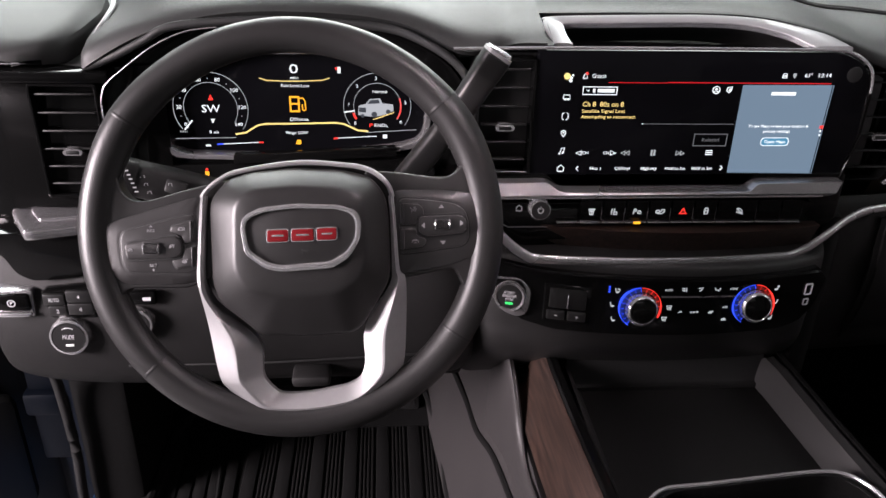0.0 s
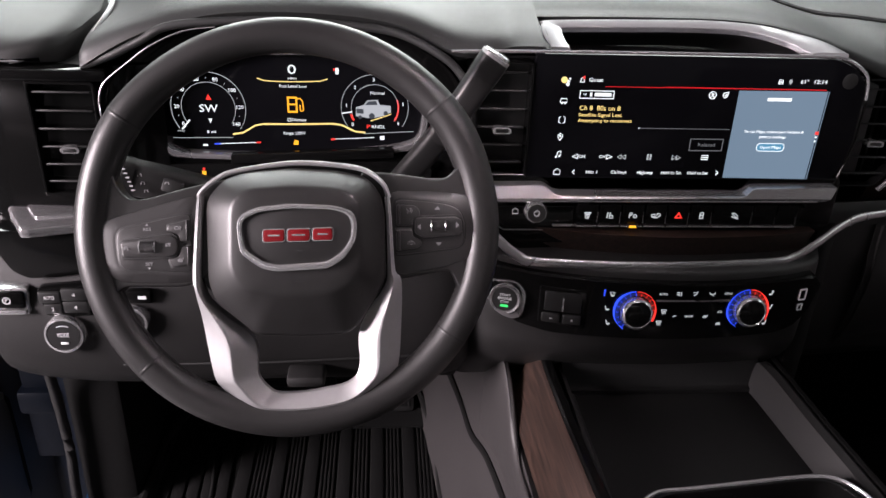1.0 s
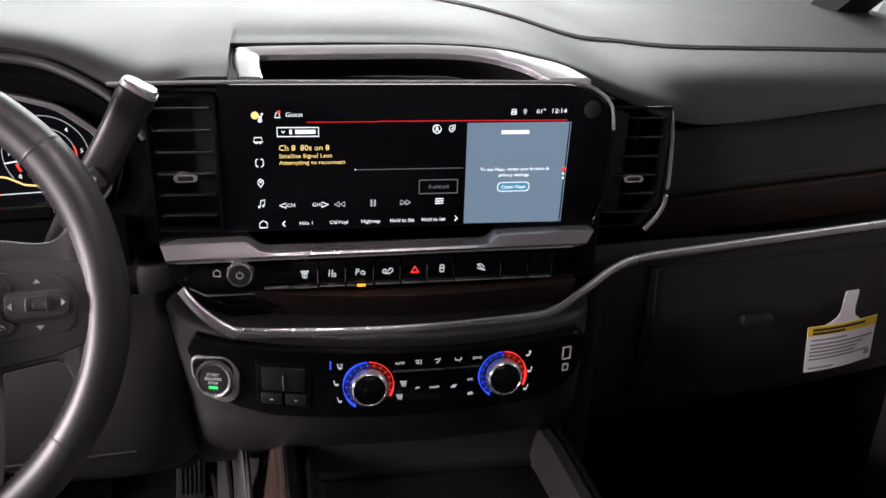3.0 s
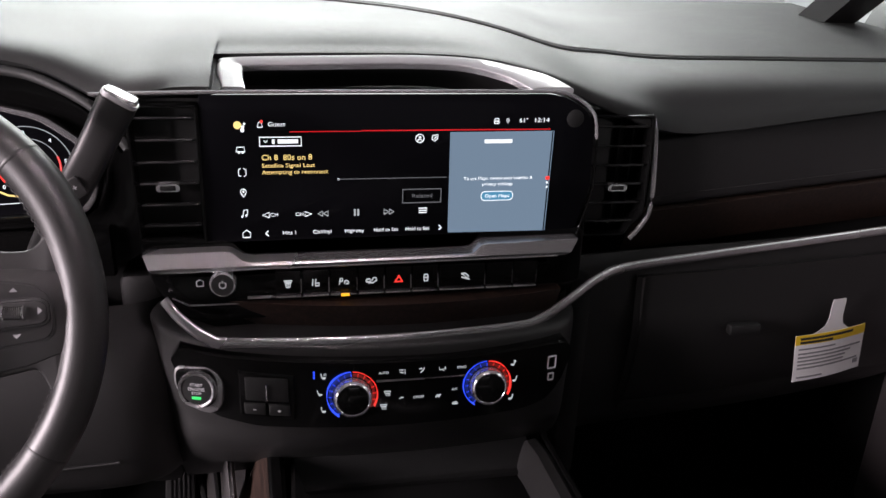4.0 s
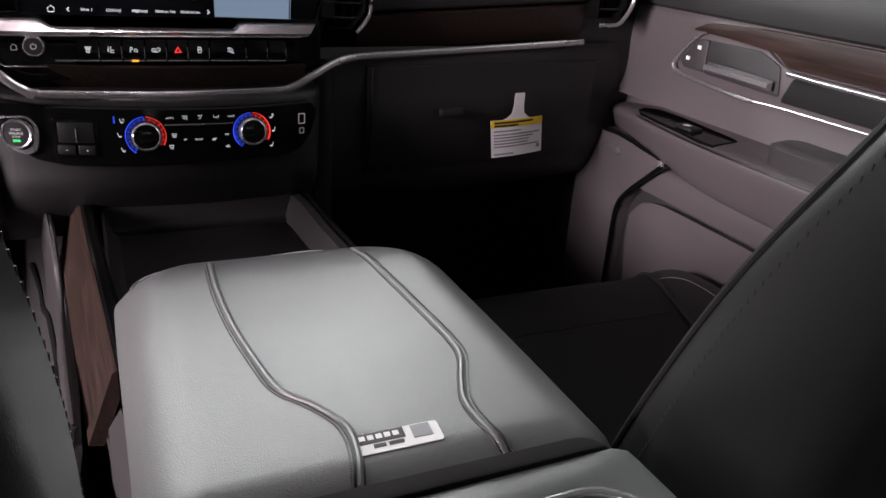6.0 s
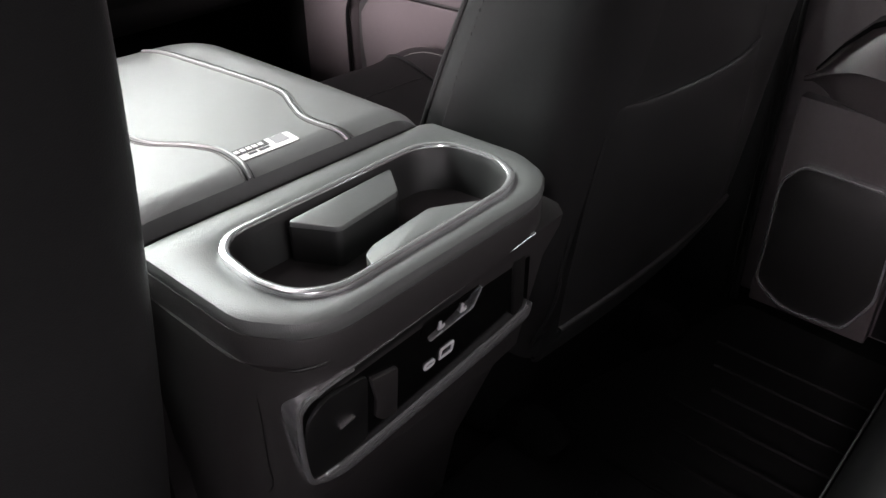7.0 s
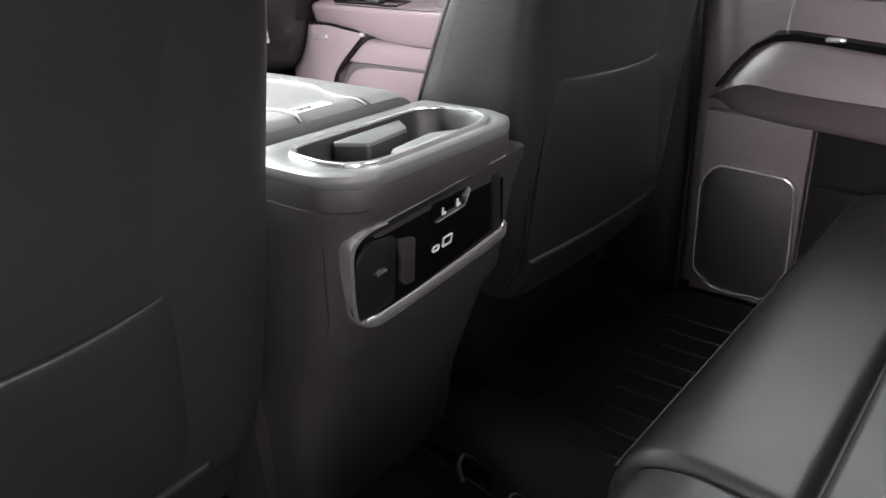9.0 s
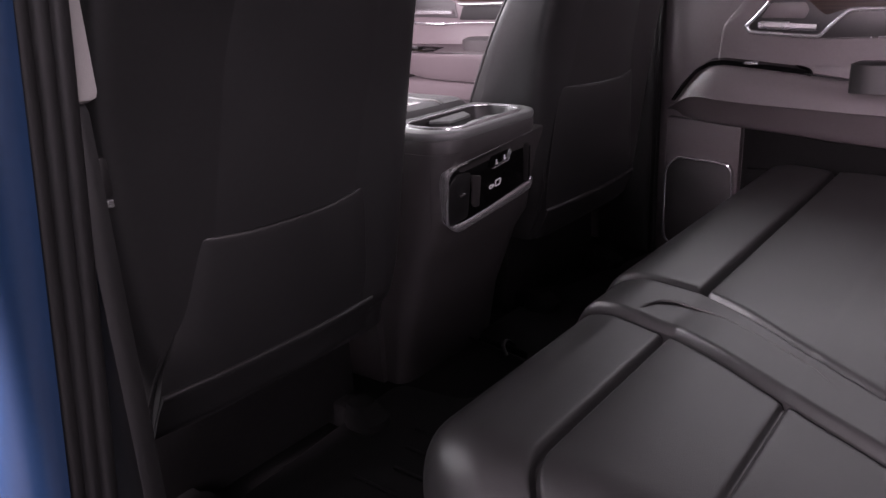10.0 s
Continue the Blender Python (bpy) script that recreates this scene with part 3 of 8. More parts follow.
# driver's side: hood lip, outboard panel, knee bolster
HOOD = catmull([(-0.672, 0.101, 0.860), (-0.640, 0.097, 0.873), (-0.606, 0.095, 0.890), (-0.575, 0.095, 0.905), (-0.50, 0.095, 0.912), (-0.42, 0.094, 0.911), (-0.36, 0.092, 0.907),
                (-0.325, 0.085, 0.898), (-0.285, 0.072, 0.876), (-0.262, 0.062, 0.845)], 6)
part("hood_lip", tube(HOOD, 0.0045, 10), SOFT, dash, "curved hood over the gauges")
part("hood_lining", loft([[(p.x * 0.965 - 0.016 * 0.965, p.y + d, p.z - 0.004 - d * k) for p in HOOD] for d, k in ((0.0, 0.1), (0.025, 0.15), (0.05, 0.2), (0.085, 0.25))], cap=False, closed=False), GLOSS, dash, "glossy black hood lining", 60)
part("outboard_panel", skin([[(x, 0.112 + s, 0.858), (x, 0.104 + s, 0.80), (x, 0.100 + s, 0.72), (x, 0.092 + s, 0.665), (x, 0.088 + s, 0.618)]
                             for x, s in ((-0.815, 0.03), (-0.80, 0.01), (-0.72, 0.0), (-0.64, 0.004), (-0.60, 0.02))], thick=0.01), GLOSS, dash, "gloss black outboard panel")
part("outboard_silver", ext(rnd([(-0.7785, 0.098), (-0.7430, 0.0400), (-0.7340, 0.0400), (-0.680, 0.056), (-0.62, 0.070), (-0.62, 0.115), (-0.7785, 0.115)], 0.003), "z", 0.689, 0.7000, 0.0022), SATIN, dash, "brushed silver end strip")
part("silver_step", ext(rnd([(-0.756, 0.096), (-0.736, 0.066), (-0.62, 0.090), (-0.62, 0.112), (-0.756, 0.112)], 0.004), "z", 0.698, 0.7030, 0.0012), SATIN, dash)
part("outboard_lower", ext(rnd([(-0.806, 0.690), (-0.7780, 0.6620), (-0.7680, 0.6409), (-0.7520, 0.6315), (-0.7285, 0.6330), (-0.68, 0.640), (-0.62, 0.646), (-0.62, 0.690)], 0.006), "y", 0.056, 0.10, 0.003), GLOSS, dash, "gloss black outboard panel")
KNEE = []
for x, s in ((-0.83, 0.05), (-0.80, 0.02), (-0.72, 0.0), (-0.60, -0.005), (-0.45, 0.0), (-0.32, 0.0), (-0.27, 0.01), (-0.25, 0.035)):
    KNEE.append([(x, 0.105 + s, 0.675), (x, 0.070 + s, 0.645), (x, 0.050 + s, 0.60), (x, 0.045 + s, 0.54), (x, 0.058 + s, 0.495), (x, 0.10 + s, 0.475), (x, 0.22, 0.47)])
part("knee_bolster", skin(KNEE, thick=0.01), KNEE_SKIN, dash, "grained plastic knee bolster")
part("bolster_seam", tube([(-0.66, 0.042, 0.525), (-0.5, 0.036, 0.53), (-0.30, 0.042, 0.535)], 0.0015, 6), DARK, dash)
part("column_shroud", loft([oval(-0.438, y, z, hx, hz, 2.6, 28) for y, z, hx, hz in ((-0.06, 0.735, 0.055, 0.05), (0.02, 0.70, 0.065, 0.06), (0.14, 0.66, 0.07, 0.07))]), DARK, dash)

# storage bin above the screen
# its frame lies in a plane that rises towards the windscreen: (x, y) corners, outside and inside
BIN_O = [(-0.1814, 0.0780), (-0.1870, 0.1096), (-0.1855, 0.1230), (-0.1779, 0.1306), (-0.0908, 0.1356), (-0.0015, 0.1380), (0.0518, 0.1337), (0.0864, 0.1249), (0.1270, 0.1033), (0.1465, 0.0780)]
BIN_I = [(-0.1609, 0.0780), (-0.1641, 0.0971), (-0.1639, 0.1115), (-0.1572, 0.1192), (-0.0821, 0.1230), (-0.0011, 0.1249), (0.0471, 0.1198), (0.0839, 0.1015), (0.0990, 0.0845), (0.1050, 0.0780)]


def bin_z(y):
    return 0.9205 + 0.36 * (y - 0.150)


def bin_curve(pts, dz=0.0, dy=0.0):
    return [Vector((p.x, p.y + dy, bin_z(p.y) + dz)) for p in catmull([(x, y, 0) for x, y in pts], 6)]


part("bin_surround", loft([[o, o.lerp(i, 0.12) + Vector((0, 0, 0.0016)), o.lerp(i, 0.88) + Vector((0, 0, 0.0014)), i, i - Vector((0, 0, 0.006)), o - Vector((0, 0, 0.006))] for o, i in zip(bin_curve(BIN_O), bin_curve(BIN_I))]), BINSILVER, dash, "satin silver bin surround")
part("bin_liner", loft([bin_curve(BIN_I, -0.001), bin_curve(BIN_I, -0.006), bin_curve(BIN_I, -0.020, 0.05), bin_curve(BIN_I, -0.040, 0.075)], cap=False, closed=False), DARK, dash)
part("bin_back", rbox(-0.19, 0.19, 0.222, 0.235, 0.85, 0.905, 0.001), DARK, dash)
part("bin_floor", rbox(-0.19, 0.16, 0.075, 0.23, 0.858, 0.866, 0.002), DARK, dash)
part("screen_shelf", ext([(-0.262, 0.888), (0.15, 0.880), (0.19, 0.862), (0.19, 0.76), (-0.262, 0.76)], "y", 0.075, 0.15, 0.003), DARK, dash)

# side speaker pod on the dash end, with a silver strip round its foot
POD = [(0.100, -0.745, 0.866, 0.873), (0.106, -0.716, 0.862, 0.879), (0.125, -0.698, 0.860, 0.887), (0.16, -0.686, 0.862, 0.896), (0.21, -0.680, 0.866, 0.905), (0.27, -0.692, 0.87, 0.912), (0.32, -0.72, 0.88, 0.915), (0.345, -0.76, 0.89, 0.912)]
part("end_pod", loft([[(-0.87, y, zb), (-0.87, y, zt), (xr - 0.030, y, zt), (xr - 0.010, y, zt - 0.001), (xr - 0.002, y, zt - 0.005), (xr, y, zt - 0.012), (xr, y, zb)] for y, xr, zb, zt in POD]), POD_SKIN, dash, "raised side pod on the dash end")
part("pod_strip", tube(catmull([(-0.712, 0.30, 0.920), (-0.682, 0.25, 0.917), (-0.664, 0.20, 0.911), (-0.659, 0.155, 0.903), (-0.664, 0.122, 0.888), (-0.673, 0.104, 0.864)], 5), 0.0026, 8), BINSILVER, dash, "silver strip round the pod")
part("pod_line", tube([(-0.86, 0.098, 0.864), (-0.78, 0.097, 0.864), (-0.735, 0.098, 0.865)], 0.0009, 6), CHROME, dash)
part("outboard_ledge", rbox(-0.81, -0.645, 0.088, 0.14, 0.846, 0.859, 0.004), GLOSS, dash)
part("hood_trim_line", tube(catmull([(-0.6560, 0.090, 0.800), (-0.6571, 0.090, 0.8214), (-0.6540, 0.090, 0.8366), (-0.6469, 0.090, 0.8480), (-0.6209, 0.090, 0.8682), (-0.5957, 0.090, 0.8858), (-0.5626, 0.091, 0.9005), (-0.53, 0.093, 0.9050)], 5), 0.0009, 8), SATIN, dash, "thin silver line under the hood")
part("defroster_grille", rbox(-0.70, -0.60, 0.36, 0.42, 0.905, 0.925, 0.004), DARK, dash)
for k in range(12):
    part("grille_bar", rbox(-0.70, -0.60, 0.362 + 0.005 * k, 0.3642 + 0.005 * k, 0.918, 0.9262, 0.0006), PLASTIC, dash)
# corner trim between dash and windscreen pillar on the passenger's side
CORNER = ((0.700, 0.190), (0.745, 0.31), (0.80, 0.44), (0.86, 0.60))
part("corner_trim", loft([[(x, y, 0.893), (x + 0.004, y, 0.912), (x + 0.045, y, 1.00), (x + 0.075, y, 1.03), (x + 0.16, y, 1.03), (x + 0.16, y, 0.86)] for x, y in CORNER]), PLASTIC, dash, "dark trim at the pillar foot")
part("corner_line", tube([(x + 0.0015, y, 0.911) for x, y in CORNER], 0.0016, 6), CHROME, dash)
# ---- steering wheel ----
WHEEL = Matrix.Translation((-0.438, -0.108, 0.768)) @ Matrix.Rotation(radians(90 - 22.6), 4, "X")
wheel = thing("steering_wheel", (-0.438, -0.06, 0.75), "black leather four-spoke steering wheel with satin silver spokes", "steering wheel")


def on_wheel(name, bm, material, label="", parent=None, angle=38):
    return part(name, moved(bm, WHEEL), material, parent or wheel, label, angle)


RIM_R = 0.1692


def rim_ring(a, k=1.0):
    """The rim's section at a degrees; it swells where the thumbs rest."""
    swell = sum(math.exp(-((a - c + 180) % 360 - 180) ** 2 / 180.0) for c in (33, 147))
    hr, hz = (0.0153 + 0.0008 * swell) * k, (0.0148 + 0.0012 * swell) * k
    c, s = math.cos(radians(a)), math.sin(radians(a))
    r0 = RIM_R + 0.0012 * swell
    return [Vector(((r0 + hr * math.cos(t)) * c, (r0 + hr * math.cos(t)) * s, hz * math.sin(t))) for t in (2 * math.pi * k_ / 24 for k_ in range(24))]


rim = loft([rim_ring(a) for a in range(0, 360, 3)] + [rim_ring(0)], cap=False)
bmesh.ops.remove_doubles(rim, verts=rim.verts, dist=1e-6)
rim_ob = on_wheel("rim", rim, RIM, "stitched black leather rim")
for a in (40.4, 146.0, 224.2, 326.6):
    on_wheel("rim_seam", loft([rim_ring(a + d, k) for d, k in ((-0.45, 1.0), (-0.30, 1.014), (0.30, 1.014), (0.45, 1.0))], cap=False), DARK, parent=rim_ob)
for run in ((-31, 39), (148, 222), (228, 246), (304, 325)):
    stitch = []
    for n in range(int((run[1] - run[0]) / 0.9)):
        a = run[0] + 0.9 * n
        c, s = math.cos(radians(a)), math.sin(radians(a))
        b = rbox(-0.0004, 0.0004, -0.0013, 0.0013, -0.0003, 0.0003, 0)
        moved(b, Matrix.Translation((0.1541 * c, 0.1541 * s, 0.0042)) @ Matrix.Rotation(radians(a + (28 if n % 2 else -28)), 4, "Z"))
        stitch.append(b)
    on_wheel("rim_stitching", joined(*stitch), RIM_THREAD, parent=rim_ob)

# leather arms that carry the key pods from the hub to the rim
ARM_R = [(0.060, 0.052), (0.090, 0.0505), (0.124, 0.0462), (0.137, 0.0470), (0.1450, 0.0550), (0.149, 0.067), (0.160, 0.055), (0.1700, 0.030), (0.1735, 0.0), (0.1700, -0.030), (0.160, -0.055), (0.1515, -0.064), (0.1475, -0.050), (0.140, -0.034), (0.095, -0.043), (0.070, -0.040)]
ARM_L = [(-0.055, 0.044), (-0.090, 0.036), (-0.122, 0.0265), (-0.138, 0.0260), (-0.1462, 0.0360), (-0.150, 0.052), (-0.160, 0.045), (-0.1710, 0.022), (-0.1735, 0.0), (-0.1710, -0.030), (-0.164, -0.052), (-0.1535, -0.068), (-0.1490, -0.057), (-0.141, -0.0490), (-0.090, -0.0490), (-0.070, -0.040)]
for outline in (ARM_R, ARM_L):
    on_wheel("spoke_arm", ext(rnd(outline, 0.006, 4), "z", -0.013, 0.0085, 0.0045, 3), RIM, "leather-covered arm")

# satin silver U: a ridged bar that runs up both sides of the airbag cover
SP_O = [(-0.0775, 0.0300), (-0.0792, 0.0120), (-0.0810, -0.0150), (-0.0822, -0.0390), (-0.0805, -0.0540), (-0.0740, -0.0910), (-0.0673, -0.1286), (-0.0600, -0.1405), (-0.0422, -0.1609), (-0.0276, -0.1663), (0.0068, -0.1682),
        (0.0366, -0.1654), (0.0616, -0.1569), (0.0868, -0.1330), (0.0944, -0.1194), (0.0967, -0.0866), (0.0968, -0.0440), (0.0915, -0.0350), (0.0893, -0.0100), (0.0880, 0.0120), (0.0862, 0.0300)]
SP_I = [(-0.0728, 0.0300), (-0.0738, 0.0120), (-0.0750, -0.0150), (-0.0758, -0.0390), (-0.0705, -0.0615), (-0.0336, -0.0944), (-0.0303, -0.1244), (-0.0268, -0.1335), (-0.0205, -0.1405), (-0.0125, -0.1449), (0.0100, -0.1447),
        (0.0300, -0.1415), (0.0468, -0.1377), (0.0568, -0.1300), (0.0600, -0.1162), (0.0605, -0.0860), (0.0820, -0.0490), (0.0842, -0.0340), (0.0838, -0.0100), (0.0830, 0.0120), (0.0815, 0.0300)]


def u_spoke(o, i):
    rings = []
    for p, q in zip(catmull([(x, y, 0) for x, y in o], 4), catmull([(x, y, 0) for x, y in i], 4)):
        w = (p - q).length
        base = 0.0160 if p.y > -0.05 else 0.0160 - 0.06 * (-0.05 - p.y)
        top, edge = base + min(0.0035, 0.10 * w), base - min(0.0090, 0.30 * w)
        at = [(0.0, -0.008), (0.0, edge), (0.06, edge + 0.0012), (0.44, top - 0.0006), (0.50, top), (0.56, top - 0.0006), (0.94, edge + 0.0004), (1.0, edge - 0.0012), (1.0, -0.008)]
        rings.append([(p.lerp(q, k).x, p.lerp(q, k).y, z) for k, z in at])
    return loft(rings)


on_wheel("lower_spoke", u_spoke(SP_O, SP_I), SPOKE, "satin silver lower spoke", angle=24)

# airbag cover: a raised flat face with wide bevelled sides
HUB_O = [(-0.0700, 0.0217), (-0.0675, 0.0300), (-0.0548, 0.0440), (-0.0359, 0.0502), (0.0019, 0.0540), (0.0400, 0.0525), (0.0664, 0.0467), (0.0780, 0.0331), (0.0818, 0.0186), (0.0834, -0.0351), (0.0815, -0.0449), (0.0602, -0.0815),
         (0.0504, -0.0897), (0.0092, -0.0915), (-0.0292, -0.0898), (-0.0362, -0.0838), (-0.0640, -0.0600), (-0.0690, -0.0431)]
HUB_F = [(-0.0444, 0.0241), (-0.0328, 0.0342), (0.0040, 0.0378), (0.0457, 0.0354), (0.0595, 0.0274), (0.0628, -0.0235), (0.0565, -0.0401), (0.0399, -0.0493), (0.0025, -0.0522), (-0.0344, -0.0498), (-0.0456, -0.0318)]
HC = (0.0075, -0.014)
ho, hf = resampled(rnd(HUB_O, 0.006, 3), 96, HC), resampled(rnd(HUB_F, 0.010, 3), 96, HC)


def hub_ring(k, z, s=1.0):
    return [Vector((HC[0] + ((a + (c - a) * k) - HC[0]) * s, HC[1] + ((b + (d - b) * k) - HC[1]) * s, z)) for (a, b), (c, d) in zip(ho, hf)]


on_wheel("hub_cover", loft([hub_ring(*q) for q in ((0, -0.01), (0, 0.0135), (0.02, 0.0160), (0.07, 0.0180), (0.50, 0.0282), (0.88, 0.0370), (0.97, 0.0385), (1.06, 0.0394), (1.0, 0.0402, 0.75), (1.0, 0.0405, 0.4), (1.0, 0.0406, 0.1))]), RIM, "bevelled black airbag cover", angle=32)
on_wheel("hub_bezel", tube(catmull([(-0.0770, 0.0290, 0.0125), (-0.0726, 0.0350, 0.0125), (-0.0630, 0.0430, 0.0125), (-0.0463, 0.0508, 0.0125), (0.0014, 0.0582, 0.0125), (0.0398, 0.0570, 0.0125), (0.0645, 0.0528, 0.0125), (0.0800, 0.0415, 0.0125), (0.0855, 0.0290, 0.0125)], 5), 0.0022, 8), SPOKE, "slim edge round the airbag cover")
on_wheel("hub_base", loft([oval(0.008, -0.010, z, 0.090, 0.060, 3, 32) for z in (-0.03, 0.004)]), DARK)

# badge: an eight-sided frame with plain red bars
BADGE_O = [(-0.0401, 0.0056), (-0.0372, 0.0139), (-0.0234, 0.0208), (0.0041, 0.0239), (0.0410, 0.0228), (0.0558, 0.0180), (0.0594, 0.0087), (0.0583, -0.0068), (0.0498, -0.0208), (0.0357, -0.0301), (-0.0060, -0.0329), (-0.0198, -0.0304), (-0.0369, -0.0177)]
BADGE_I = [(-0.0357, 0.0046), (-0.0327, 0.0111), (-0.0212, 0.0164), (0.0041, 0.0195), (0.0387, 0.0188), (0.0511, 0.0150), (0.0546, 0.0073), (0.0535, -0.0053), (0.0461, -0.0165), (0.0334, -0.0242), (-0.0059, -0.0270), (-0.0174, -0.0246), (-0.0327, -0.0144)]
BC = (0.010, -0.004)
bo, bi = resampled(rnd(BADGE_O, 0.004, 3), 80, BC), resampled(rnd(BADGE_I, 0.004, 3), 80, BC)
badge = on_wheel("badge", frame_slab(bo, bi, "z", 0.038, 0.0440, 0.0014), CHROME, "chrome badge frame with red bars")
on_wheel("badge_field", ext([(x, y) for x, y in inset(bi, -0.0010)], "z", 0.036, 0.0412, 0.0005), RIM, parent=badge)
for x0, x1, y0 in ((-0.0190, 0.0000, -0.0092), (0.0008, 0.0208, -0.0086), (0.0216, 0.0396, -0.0078)):
    o = rnd([(x0, y0 + 0.0002), (x1, y0 + 0.0008), (x1, y0 + 0.0124), (x0, y0 + 0.0118)], 0.0026, 4)
    on_wheel("badge_bar", ext(o, "z", 0.0408, 0.0424, 0.0006), CHROME, parent=badge)
    on_wheel("badge_bar", ext(inset(o, 0.0009), "z", 0.0415, 0.0428, 0.0005), RED, "red enamel bar", badge)
    q = inset(o, 0.0046)
    on_wheel("badge_groove", ext([(x, (y - y0 - 0.006) * 0.55 + y0 + 0.0062) for x, y in q], "z", 0.0426, 0.0431, 0.0002), CHROME, parent=badge)
words("airbag_word", "AIRBAG", 0.0060, WHEEL @ pose(0.0122, -0.0404, 0.0404), INK, wheel, width=0.0208)
for pts in ([(0.0092, -0.0150), (0.0150, -0.0160)], [(0.0098, -0.0182), (0.0106, -0.0158), (0.0136, -0.0162), (0.0158, -0.0150)]):
    on_wheel("airbag_mark", band(pts, 0.0008, "z", 0.0410, 0.0418), INK)


# key pods
def pod(surround, plate, thumb, keys, roller_at, arrows):
    """A sloped surround with a plate of keys, a thumb pad and a ribbed roller; returns the pod."""
    c = (sum(x for x, _ in plate) / len(plate), sum(y for _, y in plate) / len(plate))
    so, po = resampled(rnd(surround, 0.007, 4), 72, c), resampled(rnd(plate, 0.006, 4), 72, c)
    between = [(a + (u - a) * 0.8, b + (v - b) * 0.8) for (a, b), (u, v) in zip(so, po)]
    p = on_wheel("control_pod", loft([[(x, y, z) for x, y in r] for r, z in ((so, -0.012), (so, 0.0075), (inset(so, 0.0012), 0.0092), (between, 0.0122), (po, 0.0126))]), POD_KEYS)
    on_wheel("pod_groove", ext(po, "z", 0.010, 0.0131, 0.0003), INK, parent=p)
    on_wheel("pod_plate", ext(inset(po, 0.0016), "z", 0.011, 0.0140, 0.0010), POD_KEYS, parent=p)
    for outline in keys:
        o = rnd(outline, 0.0022, 4)
        on_wheel("key_groove", ext(o, "z", 0.013, 0.0144, 0.0002), INK, parent=p)
        on_wheel("key", ext(inset(o, 0.0013), "z", 0.0135, 0.0158, 0.0009), POD_KEYS, parent=p)
        x0, x1, y0, y1 = min(a for a, _ in outline), max(a for a, _ in outline), min(b for _, b in outline), max(b for _, b in outline)
        x = x0 + 0.0040 if x0 > 0 else x1 - 0.0040
        on_wheel("key_ridge", rbox(x - 0.0007, x + 0.0007, y0 + 0.0025, y1 - 0.0020, 0.0150, 0.0168, 0.0006), POD_KEYS, parent=p)
    o = rnd(thumb, 0.0035, 4)
    on_wheel("thumb_groove", ext(inset(o, -0.0006), "z", 0.013, 0.0160, 0.0003), INK, parent=p)
    on_wheel("thumb_pad", ext(inset(o, 0.0013), "z", 0.0135, 0.0178, 0.0012), POD_KEYS, parent=p)
    x, y = roller_at
    on_wheel("roller_well", ext(rnd([(x - 0.0076, y - 0.0060), (x + 0.0076, y - 0.0060), (x + 0.0076, y + 0.0060), (x - 0.0076, y + 0.0060)], 0.002), "z", 0.015, 0.0181, 0.0002), INK, parent=p)
    r = on_wheel("roller", moved(lathe([(0.0044, -0.0066), (0.0052, -0.0058), (0.0052, 0.0058), (0.0044, 0.0066)], Matrix.Rotation(radians(90), 4, "Y"), 24), Matrix.Translation((x, y, 0.0160))), RIM, "ribbed roller with chrome ends", p)
    for dx in (-0.0060, 0.0060):
        on_wheel("roller_end", moved(lathe([(0.0050, -0.0007), (0.0055, 0.0), (0.0050, 0.0007)], Matrix.Rotation(radians(90), 4, "Y"), 24), Matrix.Translation((x + dx, y, 0.0160))), CHROME, parent=r)
    for k in range(9):
        on_wheel("rib", rbox(x - 0.0048 + 0.0012 * k - 0.0003, x - 0.0048 + 0.0012 * k + 0.0003, y - 0.0040, y + 0.0040, 0.0196, 0.0214, 0.0002), PLASTIC, parent=r)
    for x, y, ax, ay, z in arrows:
        on_wheel("arrow", ext([(x + ax * 0.0018, y + ay * 0.0018), (x - ax * 0.0012 - ay * 0.0026, y - ay * 0.0012 + ax * 0.0026), (x - ax * 0.0012 + ay * 0.0026, y - ay * 0.0012 - ax * 0.0026)], "z", z, z + 0.0004, 0), DIMMARK, parent=p)
    return p


def sketch(p, x, y, z, *lines, w=0.0006):
    """A printed symbol made of strokes."""
    for line in lines:
        on_wheel("symbol", band([(x + a * 0.001, y + b * 0.001) for a, b in line], w, "z", z, z + 0.0004), DIMMARK, parent=p)


